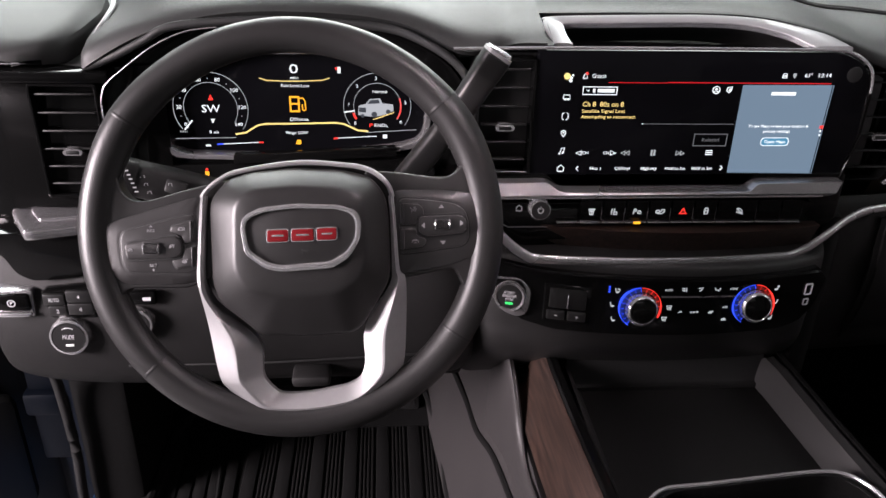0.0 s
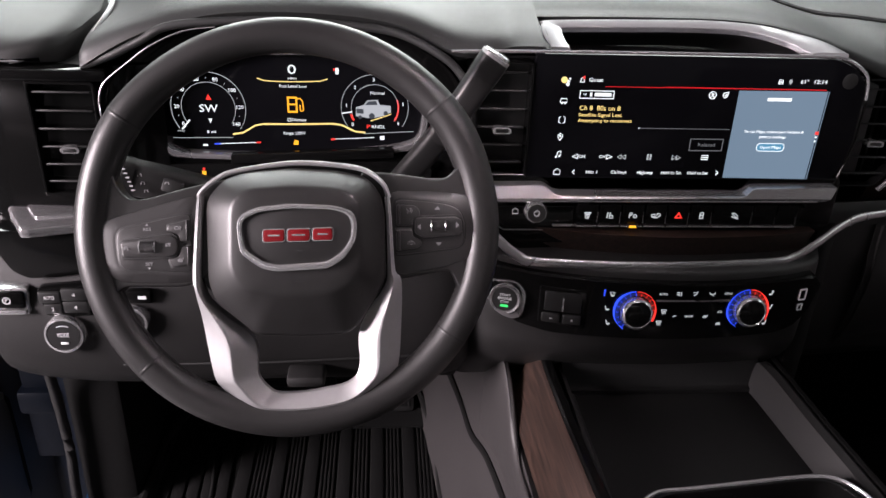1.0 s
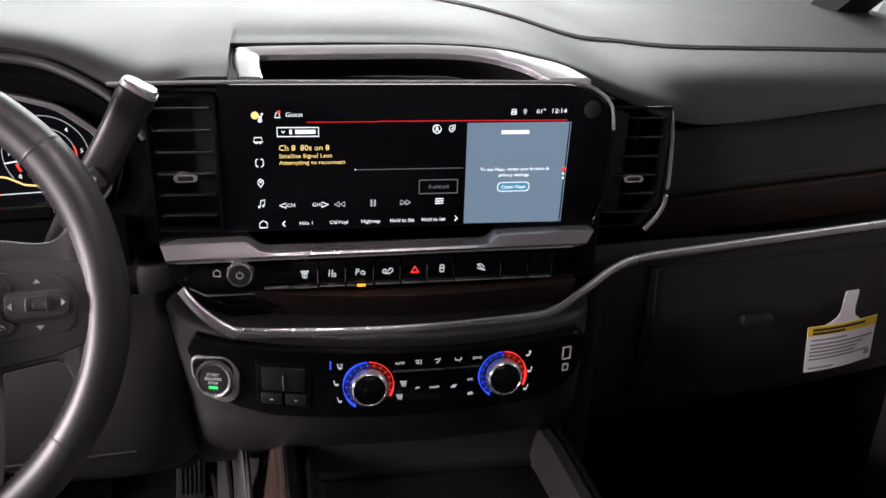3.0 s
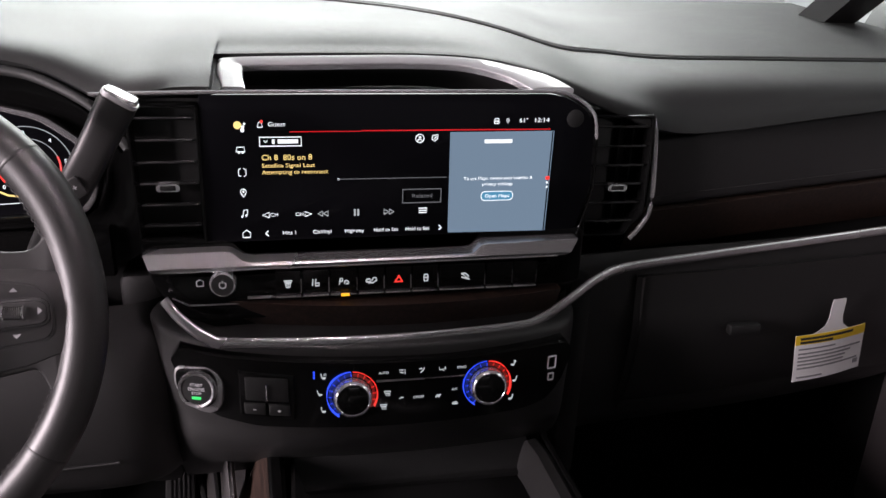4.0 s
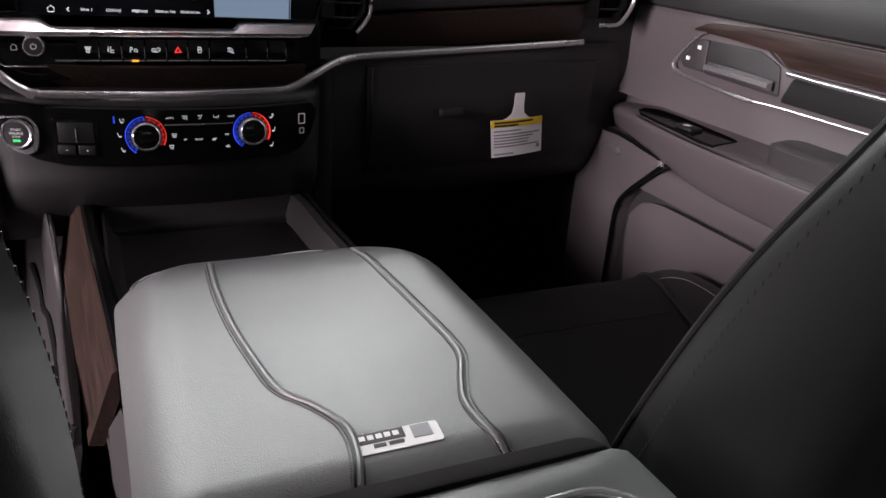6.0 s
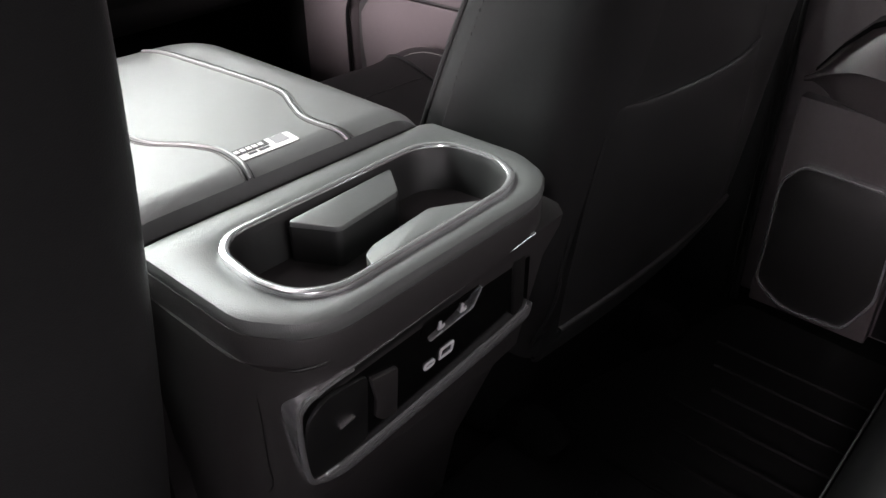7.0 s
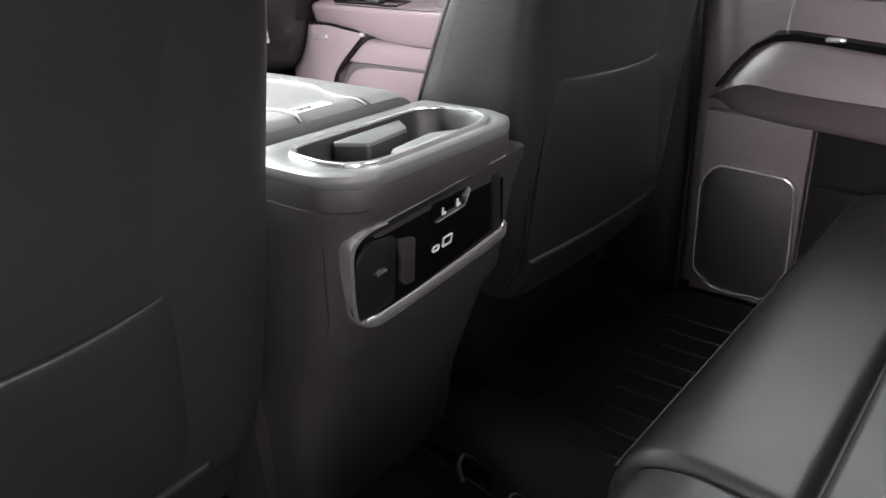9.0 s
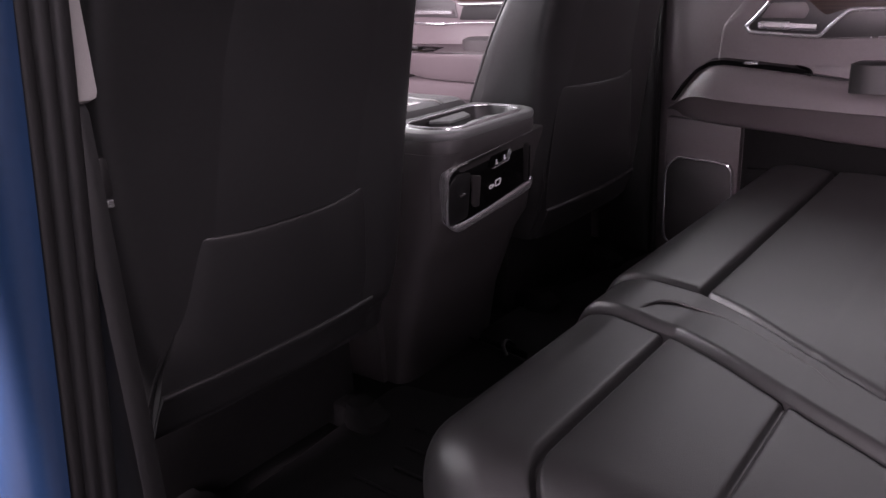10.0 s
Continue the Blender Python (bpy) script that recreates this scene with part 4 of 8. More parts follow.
RING = [(1.7 * math.cos(radians(a)), 1.5 * math.sin(radians(a))) for a in range(-50, 231, 35)]
pr_ = pod([(0.0850, 0.0357), (0.1277, 0.0355), (0.1550, 0.0330), (0.1635, 0.0270), (0.1685, 0.0106), (0.1685, -0.0069), (0.1655, -0.0169), (0.1585, -0.0233), (0.1374, -0.0316), (0.0950, -0.0396), (0.0860, -0.0351)],
          [(0.0890, 0.0296), (0.1175, 0.0276), (0.1398, 0.0245), (0.1492, 0.0192), (0.1534, 0.0073), (0.1532, -0.0091), (0.1481, -0.0152), (0.1272, -0.0182), (0.0896, -0.0230)],
          [(0.1075, 0.0130), (0.1445, 0.0143), (0.1500, 0.0108), (0.1504, -0.0006), (0.1470, -0.0035), (0.1148, -0.0067), (0.1064, -0.0022)],
          [[(0.0905, 0.0248), (0.1086, 0.0238), (0.1131, 0.0193), (0.1135, 0.0129), (0.1061, 0.0100), (0.1061, 0.0041), (0.0908, 0.0035)], [(0.0908, 0.0022), (0.1061, 0.0026), (0.1064, -0.0043), (0.1144, -0.0073), (0.1154, -0.0113), (0.1114, -0.0157), (0.0911, -0.0185)]],
          (0.1285, 0.0051), [(0.1278, 0.0203, 0, 1, 0.0141), (0.1292, -0.0108, 0, -1, 0.0141), (0.1119, 0.0041, -1, 0, 0.0179), (0.1451, 0.0059, 1, 0, 0.0179)])
sketch(pr_, 0.1027, 0.0179, 0.0159, [(-2.2, 2.0), (-0.4, 0.0), (-1.0, -2.4)], [(0.8, 2.2), (1.6, 0.6), (0.8, -1.0)], [(2.0, 2.6), (3.0, 0.4), (1.8, -2.0)])
sketch(pr_, 0.1050, -0.0101, 0.0159, [(-3.0, -1.0), (-2.6, 0.9), (2.4, 0.9), (3.0, -1.0)], [(-1.5, -1.0), (1.5, -1.0)], [(-2.0, 0.9), (-1.0, 1.8), (1.0, 1.8), (2.0, 0.9)])
pl_ = pod([(-0.1636, -0.0019), (-0.1615, 0.0043), (-0.1497, 0.0105), (-0.1142, 0.0210), (-0.0780, 0.0314), (-0.0745, -0.0416), (-0.0923, -0.0463), (-0.1443, -0.0456), (-0.1558, -0.0373), (-0.1614, -0.0212)],
          [(-0.1468, -0.0043), (-0.1429, 0.0019), (-0.1302, 0.0052), (-0.0820, 0.0172), (-0.0795, -0.0325), (-0.0865, -0.0368), (-0.1407, -0.0356), (-0.1456, -0.0260)],
          [(-0.1421, -0.0110), (-0.1383, -0.0081), (-0.0993, -0.0022), (-0.0938, -0.0056), (-0.0921, -0.0143), (-0.0942, -0.0215), (-0.1022, -0.0234), (-0.1402, -0.0244)],
          [[(-0.1045, -0.0002), (-0.1034, 0.0055), (-0.0835, 0.0108), (-0.0822, -0.0096), (-0.0920, -0.0110), (-0.0935, -0.0037)], [(-0.1033, -0.0245), (-0.0933, -0.0222), (-0.0912, -0.0125), (-0.0818, -0.0112), (-0.0812, -0.0295), (-0.0997, -0.0330)]],
          (-0.1187, -0.0139), [(-0.1197, 0.0046, 0, 0.55, 0.0141), (-0.1182, -0.0325, 0, -0.55, 0.0141)])
words("key_text", "RES", 0.0036, WHEEL @ pose(-0.1197, 0.0008, 0.0143), DIMMARK, pl_, width=0.0062)
words("key_text", "SET", 0.0036, WHEEL @ pose(-0.1182, -0.0288, 0.0143), DIMMARK, pl_, width=0.0062)
sketch(pl_, -0.1360, -0.0154, 0.0179, RING, [(-0.8, -0.6), (0.4, 0.6)])
sketch(pl_, -0.1015, -0.0123, 0.0179, RING, [(-2.2, -1.4), (2.2, 1.6)])
sketch(pl_, -0.0938, 0.0021, 0.0159, [(-2.6, -0.8), (-2.4, 0.8), (-0.6, 1.6), (1.0, 0.8), (1.2, -0.8), (-2.6, -0.8)], [(1.8, 1.8), (3.0, 0.2)], [(1.8, -0.2), (2.8, -1.4)])
sketch(pl_, -0.0918, -0.0256, 0.0159, RING, [(-1.6, 0.0), (1.6, 0.0)], [(0.0, 0.0), (0.0, -1.5)], [(1.8, 2.4), (3.0, 1.6)])
# ---- centre console ----
console = thing("centre_console", (0.03, -0.35, 0.12), "black plastic centre console with wood side and chrome-edged cup holders", "console")
BODY = []
for y, xl, xr, zt in ((0.16, -0.186, 0.165, 0.44), (0.02, -0.180, 0.165, 0.440), (-0.15, -0.168, 0.170, 0.445), (-0.30, -0.155, 0.172, 0.45), (-0.50, -0.132, 0.172, 0.50), (-0.66, -0.125, 0.172, 0.50)):
    BODY.append([(xl + 0.012, y, 0.12), (xl + 0.006, y, 0.22), (xl, y, 0.34), (xl, y, zt - 0.02), (xl + 0.012, y, zt), (xr - 0.012, y, zt), (xr, y, zt - 0.02), (xr, y, 0.34), (xr - 0.006, y, 0.22), (xr - 0.012, y, 0.12)])
part("body", loft(BODY), CONSOLE_SKIN, console)
part("flank", skin([[(x, y, z), (x - 0.004, y, z + 0.004), (x - 0.010, y, z - 0.010), (x - 0.016, y, 0.34), (x - 0.020, y, 0.22), (x - 0.022, y, 0.12)] for y, x, z in ((0.14, -0.204, 0.52), (0.08, -0.196, 0.492), (0.045, -0.192, 0.462), (0.010, -0.190, 0.426), (-0.026, -0.189, 0.412), (-0.08, -0.188, 0.416), (-0.20, -0.182, 0.43), (-0.34, -0.174, 0.44))], thick=0.006), CONSOLE_SKIN, console, "moulded console flank")
# side strips: wood, then gloss rail
SIDE = ((-0.161, 0.085, 0.515), (-0.158, 0.03, 0.508), (-0.153, -0.06, 0.505), (-0.147, -0.16, 0.505), (-0.140, -0.27, 0.506), (-0.135, -0.36, 0.506))
part("wood_side", loft([[(x - 0.031, y, z - 0.075), (x - 0.005, y, z - 0.003), (x - 0.0005, y, z), (x - 0.0005, y, z - 0.03), (x - 0.018, y, z - 0.078)] for x, y, z in SIDE]), WOOD, console, "dark open-pore wood side strip")
part("gloss_rail", loft([[(x, y, z - 0.03), (x, y, z + 0.001), (x + 0.003, y, z + 0.003), (x + 0.012, y, z + 0.002), (x + 0.016, y, z - 0.003), (x + 0.018, y, z - 0.03)] for x, y, z in SIDE]), GLOSS, console, "gloss black rail")
part("right_rail", loft([[(x, y, z - 0.04), (x, y, z - 0.004), (x - 0.006, y, z), (x - 0.016, y, z - 0.002), (x - 0.030, y, z - 0.032), (x - 0.030, y, z - 0.045)]
                         for x, y, z in ((0.132, 0.078, 0.476), (0.136, 0.072, 0.498), (0.140, 0.060, 0.508), (0.144, 0.03, 0.508), (0.149, -0.06, 0.504), (0.155, -0.16, 0.503), (0.160, -0.27, 0.505), (0.165, -0.36, 0.506))]), PLASTIC, console)
part("right_gloss_edge", tube([(0.143, 0.085, 0.512), (0.147, 0.03, 0.506), (0.152, -0.06, 0.502), (0.158, -0.16, 0.501), (0.163, -0.27, 0.503)], 0.004, 8), GLOSS, console)
# tray
part("tray_floor", rbox(-0.130, 0.125, -0.20, 0.07, 0.455, 0.470, 0.004), TRAY, console, "rubber-lined phone tray")
part("tray_back", skin([[(x, 0.046, 0.4705), (x, 0.056, 0.474), (x, 0.066, 0.492), (x, 0.074, 0.512)] for x in (-0.132, 0.0, 0.125)], thick=0.006), TRAY, console)
part("tray_left_wall", skin([[(-0.116, y, 0.470), (-0.124, y, 0.478), (-0.132, y, 0.502)] for y in (0.06, -0.05, -0.2, -0.3)], thick=0.004), PLASTIC, console)
# front cup holders
CUP = rnd([(-0.120, -0.26), (-0.113, -0.187), (-0.086, -0.160), (-0.046, -0.158), (0.080, -0.144), (0.114, -0.145), (0.133, -0.170), (0.138, -0.22), (0.138, -0.38), (-0.120, -0.38)], 0.018, 5)
part("cup_deck", frame_slab(CUP, inset(CUP, 0.012), "z", 0.460, 0.504, 0.002), GLOSS, console)
part("cup_chrome", tube([(x, y, 0.5045) for x, y in CUP if y > -0.31], 0.0022, 8, up=(0, 0, 1)), CHROME, console, "chrome lip round the cup holders")
part("cup_well_floor", rbox(-0.118, 0.134, -0.40, -0.155, 0.430, 0.442, 0.002), DARK, console)
for cx in (-0.060, 0.068):
    part("cup_well", lathe([(0.0400, 0.44), (0.042, 0.488), (0.0385, 0.492), (0.0365, 0.442)], Matrix.Translation((cx, -0.212, 0)), 36), GLOSS, console)
part("cup_divider", rbox(-0.012, 0.018, -0.30, -0.175, 0.44, 0.485, 0.006), PLASTIC, console)
part("cup_tab", rbox(-0.056, -0.044, -0.222, -0.210, 0.480, 0.500, 0.003), SATIN, console)

# armrest lid: cushioned, with two piped seams
armrest = thing("armrest_lid", (0.02, -0.5, 0.50), "grey-black padded armrest lid with two piped seams", "armrest")


def lid_z(x, y):
    drop = 0.0
    if y > -0.405:
        k = (y + 0.405) / 0.093
        drop += 0.013 * k ** 2.6
    e = max(0, (abs(x - 0.020) - 0.110) / 0.042)
    drop += 0.022 * e ** 2.2
    if y < -0.65:
        drop += 0.006 * ((-0.65 - y) / 0.016) ** 2
    return 0.594 - drop + 0.004 * math.sin((y + 0.33) * -9.0) * 0.3


rings = []
for j in range(33):
    y = -0.312 - 0.354 * j / 32
    c = min(1.0, (-0.308 - y) / 0.075)
    w = (1 - (1 - c) ** 2.6) * 0.046 + 0.106
    ring = []
    for i in range(41):
        x = 0.019 - w + 2 * w * i / 40
        ring.append((x, y, lid_z(0.020 + (x - 0.019) / w * 0.152, y)))
    zb = 0.515
    ring = [(ring[0][0] + 0.006, y, zb), (ring[0][0] - 0.001, y, zb + 0.02)] + ring + [(ring[-1][0] + 0.001, y, zb + 0.02), (ring[-1][0] - 0.006, y, zb)]
    rings.append(ring)
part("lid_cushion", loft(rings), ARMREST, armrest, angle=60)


def on_lid(pts, dz=0.0):
    return [Vector((p.x, p.y, lid_z(p.x, p.y) + dz)) for p in pts]


SEAMS = ([(-0.048, -0.334), (-0.052, -0.40), (-0.050, -0.47), (-0.043, -0.53), (-0.036, -0.565), (-0.018, -0.590), (-0.006, -0.615), (-0.006, -0.64), (-0.012, -0.666)],
         [(0.090, -0.330), (0.094, -0.40), (0.099, -0.47), (0.103, -0.53), (0.101, -0.56), (0.088, -0.59), (0.079, -0.615), (0.079, -0.64), (0.084, -0.666)])
for pts in SEAMS:
    base = catmull([(x, y, 0) for x, y in pts], 8)
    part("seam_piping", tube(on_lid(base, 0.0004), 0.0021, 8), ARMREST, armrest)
    for off in (-0.0042, 0.0036):
        part("seam_groove", tube(on_lid([p + Vector((off * 0.75, 0, 0)) for p in base], 0.0), 0.0007, 6), DARK, armrest)
    st = []
    sgn = -1 if pts[0][0] < 0 else 1
    for k in range(3, len(base) - 1):
        for f in (0.1, 0.6):
            p = base[k].lerp(base[k + 1], f)
            d = (base[k + 1] - base[k]).normalized()
            b = rbox(-0.0012, 0.0012, -0.0005, 0.0005, -0.0004, 0.0004, 0)
            moved(b, Matrix.Translation((p.x + sgn * 0.0055, p.y, lid_z(p.x + sgn * 0.0055, p.y) + 0.0004)) @ Matrix.Rotation(math.atan2(d.y, d.x), 4, "Z"))
            st.append(b)
    part("seam_stitching", joined(*st), THREAD, armrest)
part("lid_base", rbox(-0.128, 0.168, -0.668, -0.36, 0.485, 0.520, 0.006), DARK, armrest)

# sticker on the lid
stk = thing("inventory_sticker", (0.02, -0.636, 0.594), "white printed inventory sticker on the armrest lid", "sticker")
SKEW = Matrix(((0.995, 0.10, 0, 0.0225), (-0.0, 1, 0, -0.6375), (0, 0, 1, 0.5945), (0, 0, 0, 1)))
part("label_sheet", moved(ext(rnd([(-0.028, -0.0105), (0.028, -0.0105), (0.028, 0.0095), (-0.028, 0.0095)], 0.003), "z", 0.0, 0.0006, 0), SKEW), WHITE, stk)
part("dark_field", moved(ext([(-0.028, -0.001), (0.004, -0.001), (0.004, 0.0088), (-0.028, 0.0088)], "z", 0.0006, 0.0011, 0), SKEW), INK, stk)
for k in range(5):
    part("print_bar", moved(ext([(-0.026 + 0.0056 * k, 0.0018), (-0.022 + 0.0056 * k, 0.0018), (-0.022 + 0.0056 * k, 0.0062), (-0.026 + 0.0056 * k, 0.0062)], "z", 0.0011, 0.0014, 0), SKEW), WHITE, stk)
for x0, x1 in ((-0.018, -0.010), (-0.008, 0.002)):
    part("print_bar", moved(ext([(x0, -0.0060), (x1, -0.0060), (x1, -0.0028), (x0, -0.0028)], "z", 0.0006, 0.0010, 0), SKEW), INK, stk)
part("print_block", moved(ext([(0.009, -0.004), (0.022, -0.004), (0.022, 0.0085), (0.009, 0.0085)], "z", 0.0006, 0.0010, 0), SKEW), GREYINK, stk)

# rear end of the console: deck with cup holders, outlet face
rear = thing("console_rear", (0.03, -0.78, 0.12), "black console rear housing with cup holders and outlet panel", "console")
DECK = rnd([(-0.116, -0.676), (0.172, -0.672), (0.174, -0.775), (0.158, -0.812), (0.128, -0.828), (-0.070, -0.832), (-0.092, -0.822), (-0.114, -0.790)], 0.010, 4)
HOLE = rnd([(-0.062, -0.712), (0.120, -0.708), (0.142, -0.725), (0.146, -0.770), (0.132, -0.796), (0.110, -0.806), (-0.052, -0.810), (-0.074, -0.796), (-0.082, -0.770), (-0.078, -0.728)], 0.010, 3)


C0 = (0.030, -0.760)
dk, hl = resampled(DECK, 96, C0), resampled(HOLE, 96, C0)
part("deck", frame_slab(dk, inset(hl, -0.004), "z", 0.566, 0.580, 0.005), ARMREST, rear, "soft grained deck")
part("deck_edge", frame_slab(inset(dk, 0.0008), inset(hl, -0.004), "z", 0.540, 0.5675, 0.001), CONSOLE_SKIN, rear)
part("cup_ring", frame_slab(inset(hl, -0.0055), inset(hl, 0.001), "z", 0.560, 0.5835, 0.0022), CHROME, rear, "bright chrome cup-holder ring")
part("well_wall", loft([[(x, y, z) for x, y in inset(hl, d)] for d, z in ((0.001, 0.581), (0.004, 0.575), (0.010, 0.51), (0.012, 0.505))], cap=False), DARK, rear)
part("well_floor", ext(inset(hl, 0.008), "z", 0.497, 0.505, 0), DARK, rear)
# far wing: light put into the colour, near-black sides under a pale top
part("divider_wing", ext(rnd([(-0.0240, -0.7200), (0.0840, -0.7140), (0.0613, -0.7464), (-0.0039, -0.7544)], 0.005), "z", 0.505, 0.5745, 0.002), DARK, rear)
part("wing_lit_top", ext(rnd([(-0.0235, -0.7205), (0.0835, -0.7145), (0.0611, -0.7462), (-0.0037, -0.7541)], 0.005), "z", 0.5735, 0.5785, 0.0015), ARMREST, rear, "divider top, paler than its sides as if lit")
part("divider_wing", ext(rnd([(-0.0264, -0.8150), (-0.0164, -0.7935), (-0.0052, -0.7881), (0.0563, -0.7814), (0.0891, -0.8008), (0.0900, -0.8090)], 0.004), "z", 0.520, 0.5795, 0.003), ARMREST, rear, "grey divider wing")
HOUS = []
for z, yb, d, k in ((0.546, -0.828, 0.0, 1.0), (0.535, -0.826, 0.001, 1.0), (0.500, -0.812, 0.003, 1.0), (0.44, -0.800, 0.004, 0.99), (0.395, -0.792, 0.006, 0.98), (0.36, -0.770, 0.010, 0.95), (0.24, -0.725, 0.02, 0.92), (0.12, -0.70, 0.02, 0.92)):
    HOUS.append([(0.030 + (x - 0.030) * k, -0.62 + (y + 0.62) * (yb + 0.62) / (-0.832 + 0.62), z) for x, y in resampled(rnd([(-0.116, -0.60), (0.174, -0.60), (0.178, -0.80), (0.174, -0.826), (0.160, -0.832), (-0.080, -0.832), (-0.102, -0.822), (-0.116, -0.785)], 0.012, 4), 64, (0.030, -0.72))])
part("housing", loft(HOUS), CONSOLE_SKIN, rear, "grained plastic housing")
FACE = Matrix.Translation((0.038, -0.8055, 0.470)) @ Matrix.Rotation(radians(12), 4, "X") @ Matrix.Rotation(radians(90), 4, "X")


def on_face(name, bm, material, label="", parent=None):
    for v in bm.verts:  # the face curves back at both corners of the housing
        v.co.z -= max(0.0, -0.124 - v.co.x) * 0.25
    return part(name, moved(bm, FACE), material, parent or rear, label)


PANEL = rnd([(-0.1385, 0.0350), (-0.1360, 0.0500), (-0.1220, 0.0595), (0.088, 0.0750), (0.096, 0.066), (0.118, -0.012), (0.120, -0.030), (0.108, -0.040), (-0.0807, -0.0610), (-0.1144, -0.0513), (-0.130, -0.0340)], 0.008, 4)
pr = resampled(PANEL, 80, (-0.01, 0.005))
SWEEP_O = [(-0.0960, 0.0610), (-0.1220, 0.0606), (-0.1360, 0.0507), (-0.1385, 0.0310), (-0.1285, -0.0340), (-0.1144, -0.0513), (-0.0981, -0.0600), (-0.0807, -0.0624), (-0.0292, -0.0566), (0.0500, -0.0480), (0.1130, -0.0400), (0.1215, -0.0300), (0.1190, -0.0160)]
SWEEP_I = [(-0.0960, 0.0570), (-0.1180, 0.0550), (-0.1300, 0.0460), (-0.1325, 0.0290), (-0.1235, -0.0310), (-0.1135, -0.0425), (-0.1034, -0.0455), (-0.0860, -0.0465), (-0.0363, -0.0420), (0.0400, -0.0310), (0.1043, -0.0200), (0.1120, -0.0170), (0.1140, -0.0110)]
on_face("panel_ring", loft([[(p.x, p.y, -0.012), (p.x, p.y, 0.003), (p.lerp(q, 0.15).x, p.lerp(q, 0.15).y, 0.0062), (p.lerp(q, 0.5).x, p.lerp(q, 0.5).y, 0.0072), (p.lerp(q, 0.85).x, p.lerp(q, 0.85).y, 0.0058), (q.x, q.y, 0.003), (q.x, q.y, -0.012)]
                            for p, q in zip(catmull([(x, y, 0) for x, y in SWEEP_O], 5), catmull([(x, y, 0) for x, y in SWEEP_I], 5))]), CHROME, "silver frame round the outlet panel")
face = on_face("outlet_panel", ext(inset(pr, 0.005), "z", -0.02, 0.0035, 0.001), GLOSS, "gloss black outlet panel")
on_face("panel_top_cover", moved(rbox(-0.106, 0.106, -0.0045, 0.0035, 0.0, 0.0062, 0.001), Matrix.Translation((-0.018, 0.0650, 0)) @ Matrix.Rotation(radians(5.1), 4, "Z")), DARK)
on_face("panel_top_line", moved(rbox(-0.106, 0.106, -0.0008, 0.0008, 0.0, 0.0068, 0.0005), Matrix.Translation((-0.018, 0.0692, 0)) @ Matrix.Rotation(radians(5.1), 4, "Z")), CHROME)
on_face("power_outlet", ext(rnd([(-0.128, -0.030), (-0.118, -0.044), (-0.070, -0.040), (-0.080, 0.040), (-0.118, 0.044), (-0.130, 0.030)], 0.008), "z", 0.0, 0.0048, 0.001), DARK, "covered power outlet")
on_face("outlet_tab", moved(rbox(-0.0065, 0.0065, -0.0010, 0.0010, 0.004, 0.0080, 0.0006), Matrix.Translation((-0.097, 0.006, 0)) @ Matrix.Rotation(radians(12), 4, "Z")), SATIN)
on_face("outlet_cheek", ext(rnd([(-0.078, 0.034), (-0.052, 0.028), (-0.044, -0.027), (-0.058, -0.026), (-0.067, -0.016), (-0.069, 0.006)], 0.003), "z", 0.002, 0.0068, 0.001), CONSOLE_SKIN)
hs = on_face("heater_switch", ext(rnd([(-0.030, 0.036), (-0.022, 0.034), (0.024, 0.0400), (0.029, 0.060), (-0.030, 0.056)], 0.003), "z", 0.003, 0.0058, 0.001), GLOSS, "heated-seat switch")
on_face("switch_edge", moved(rbox(-0.023, 0.023, -0.0007, 0.0007, 0.003, 0.0075, 0.0004), Matrix.Translation((0.0015, 0.0362, 0)) @ Matrix.Rotation(radians(7), 4, "Z")), CHROME)
on_face("switch_edge", moved(rbox(-0.0007, 0.0007, -0.0095, 0.0095, 0.003, 0.0075, 0.0004), Matrix.Translation((0.0266, 0.0486, 0)) @ Matrix.Rotation(radians(-14), 4, "Z")), CHROME)
for x, y in ((-0.0105, 0.0410), (0.0125, 0.0440)):
    on_face("seat_symbol", ext([(x - 0.003, y - 0.002), (x + 0.003, y - 0.002), (x + 0.0035, y + 0.001), (x - 0.0005, y + 0.0015), (x - 0.0015, y + 0.007), (x - 0.004, y + 0.007)], "z", 0.0058, 0.0066, 0), MARK)
on_face("usb_port", frame_slab(rnd([(-0.002, -0.004), (0.013, -0.003), (0.013, 0.009), (-0.002, 0.008)], 0.0015, 2), rnd([(-0.0005, -0.0025), (0.0115, -0.0015), (0.0115, 0.0075), (-0.0005, 0.0065)], 0.001, 2), "z", 0.003, 0.0050, 0.0003), MARK)
on_face("usb_port", frame_slab(rnd([(-0.018, -0.005), (-0.007, -0.004), (-0.007, 0.003), (-0.018, 0.002)], 0.0028, 3), rnd([(-0.0165, -0.0036), (-0.0085, -0.0027), (-0.0085, 0.0016), (-0.0165, 0.0007)], 0.0018, 3), "z", 0.003, 0.0050, 0.0003), MARK)
on_face("side_cheek", ext(rnd([(0.068, 0.060), (0.084, 0.058), (0.104, -0.010), (0.092, -0.016)], 0.003), "z", 0.002, 0.0056, 0.001), PLASTIC)
part("housing_seam", tube(catmull([(-0.112, -0.790, 0.5415), (-0.098, -0.8155, 0.546), (-0.078, -0.8265, 0.548), (-0.045, -0.8275, 0.549)], 5), 0.0007, 6), DARK, rear)
part("housing_seam", tube(catmull([(-0.1105, -0.7925, 0.541), (-0.1080, -0.789, 0.500), (-0.1056, -0.784, 0.456), (-0.1044, -0.778, 0.418), (-0.1095, -0.729, 0.368), (-0.1080, -0.706, 0.347)], 5), 0.0007, 6), DARK, rear)
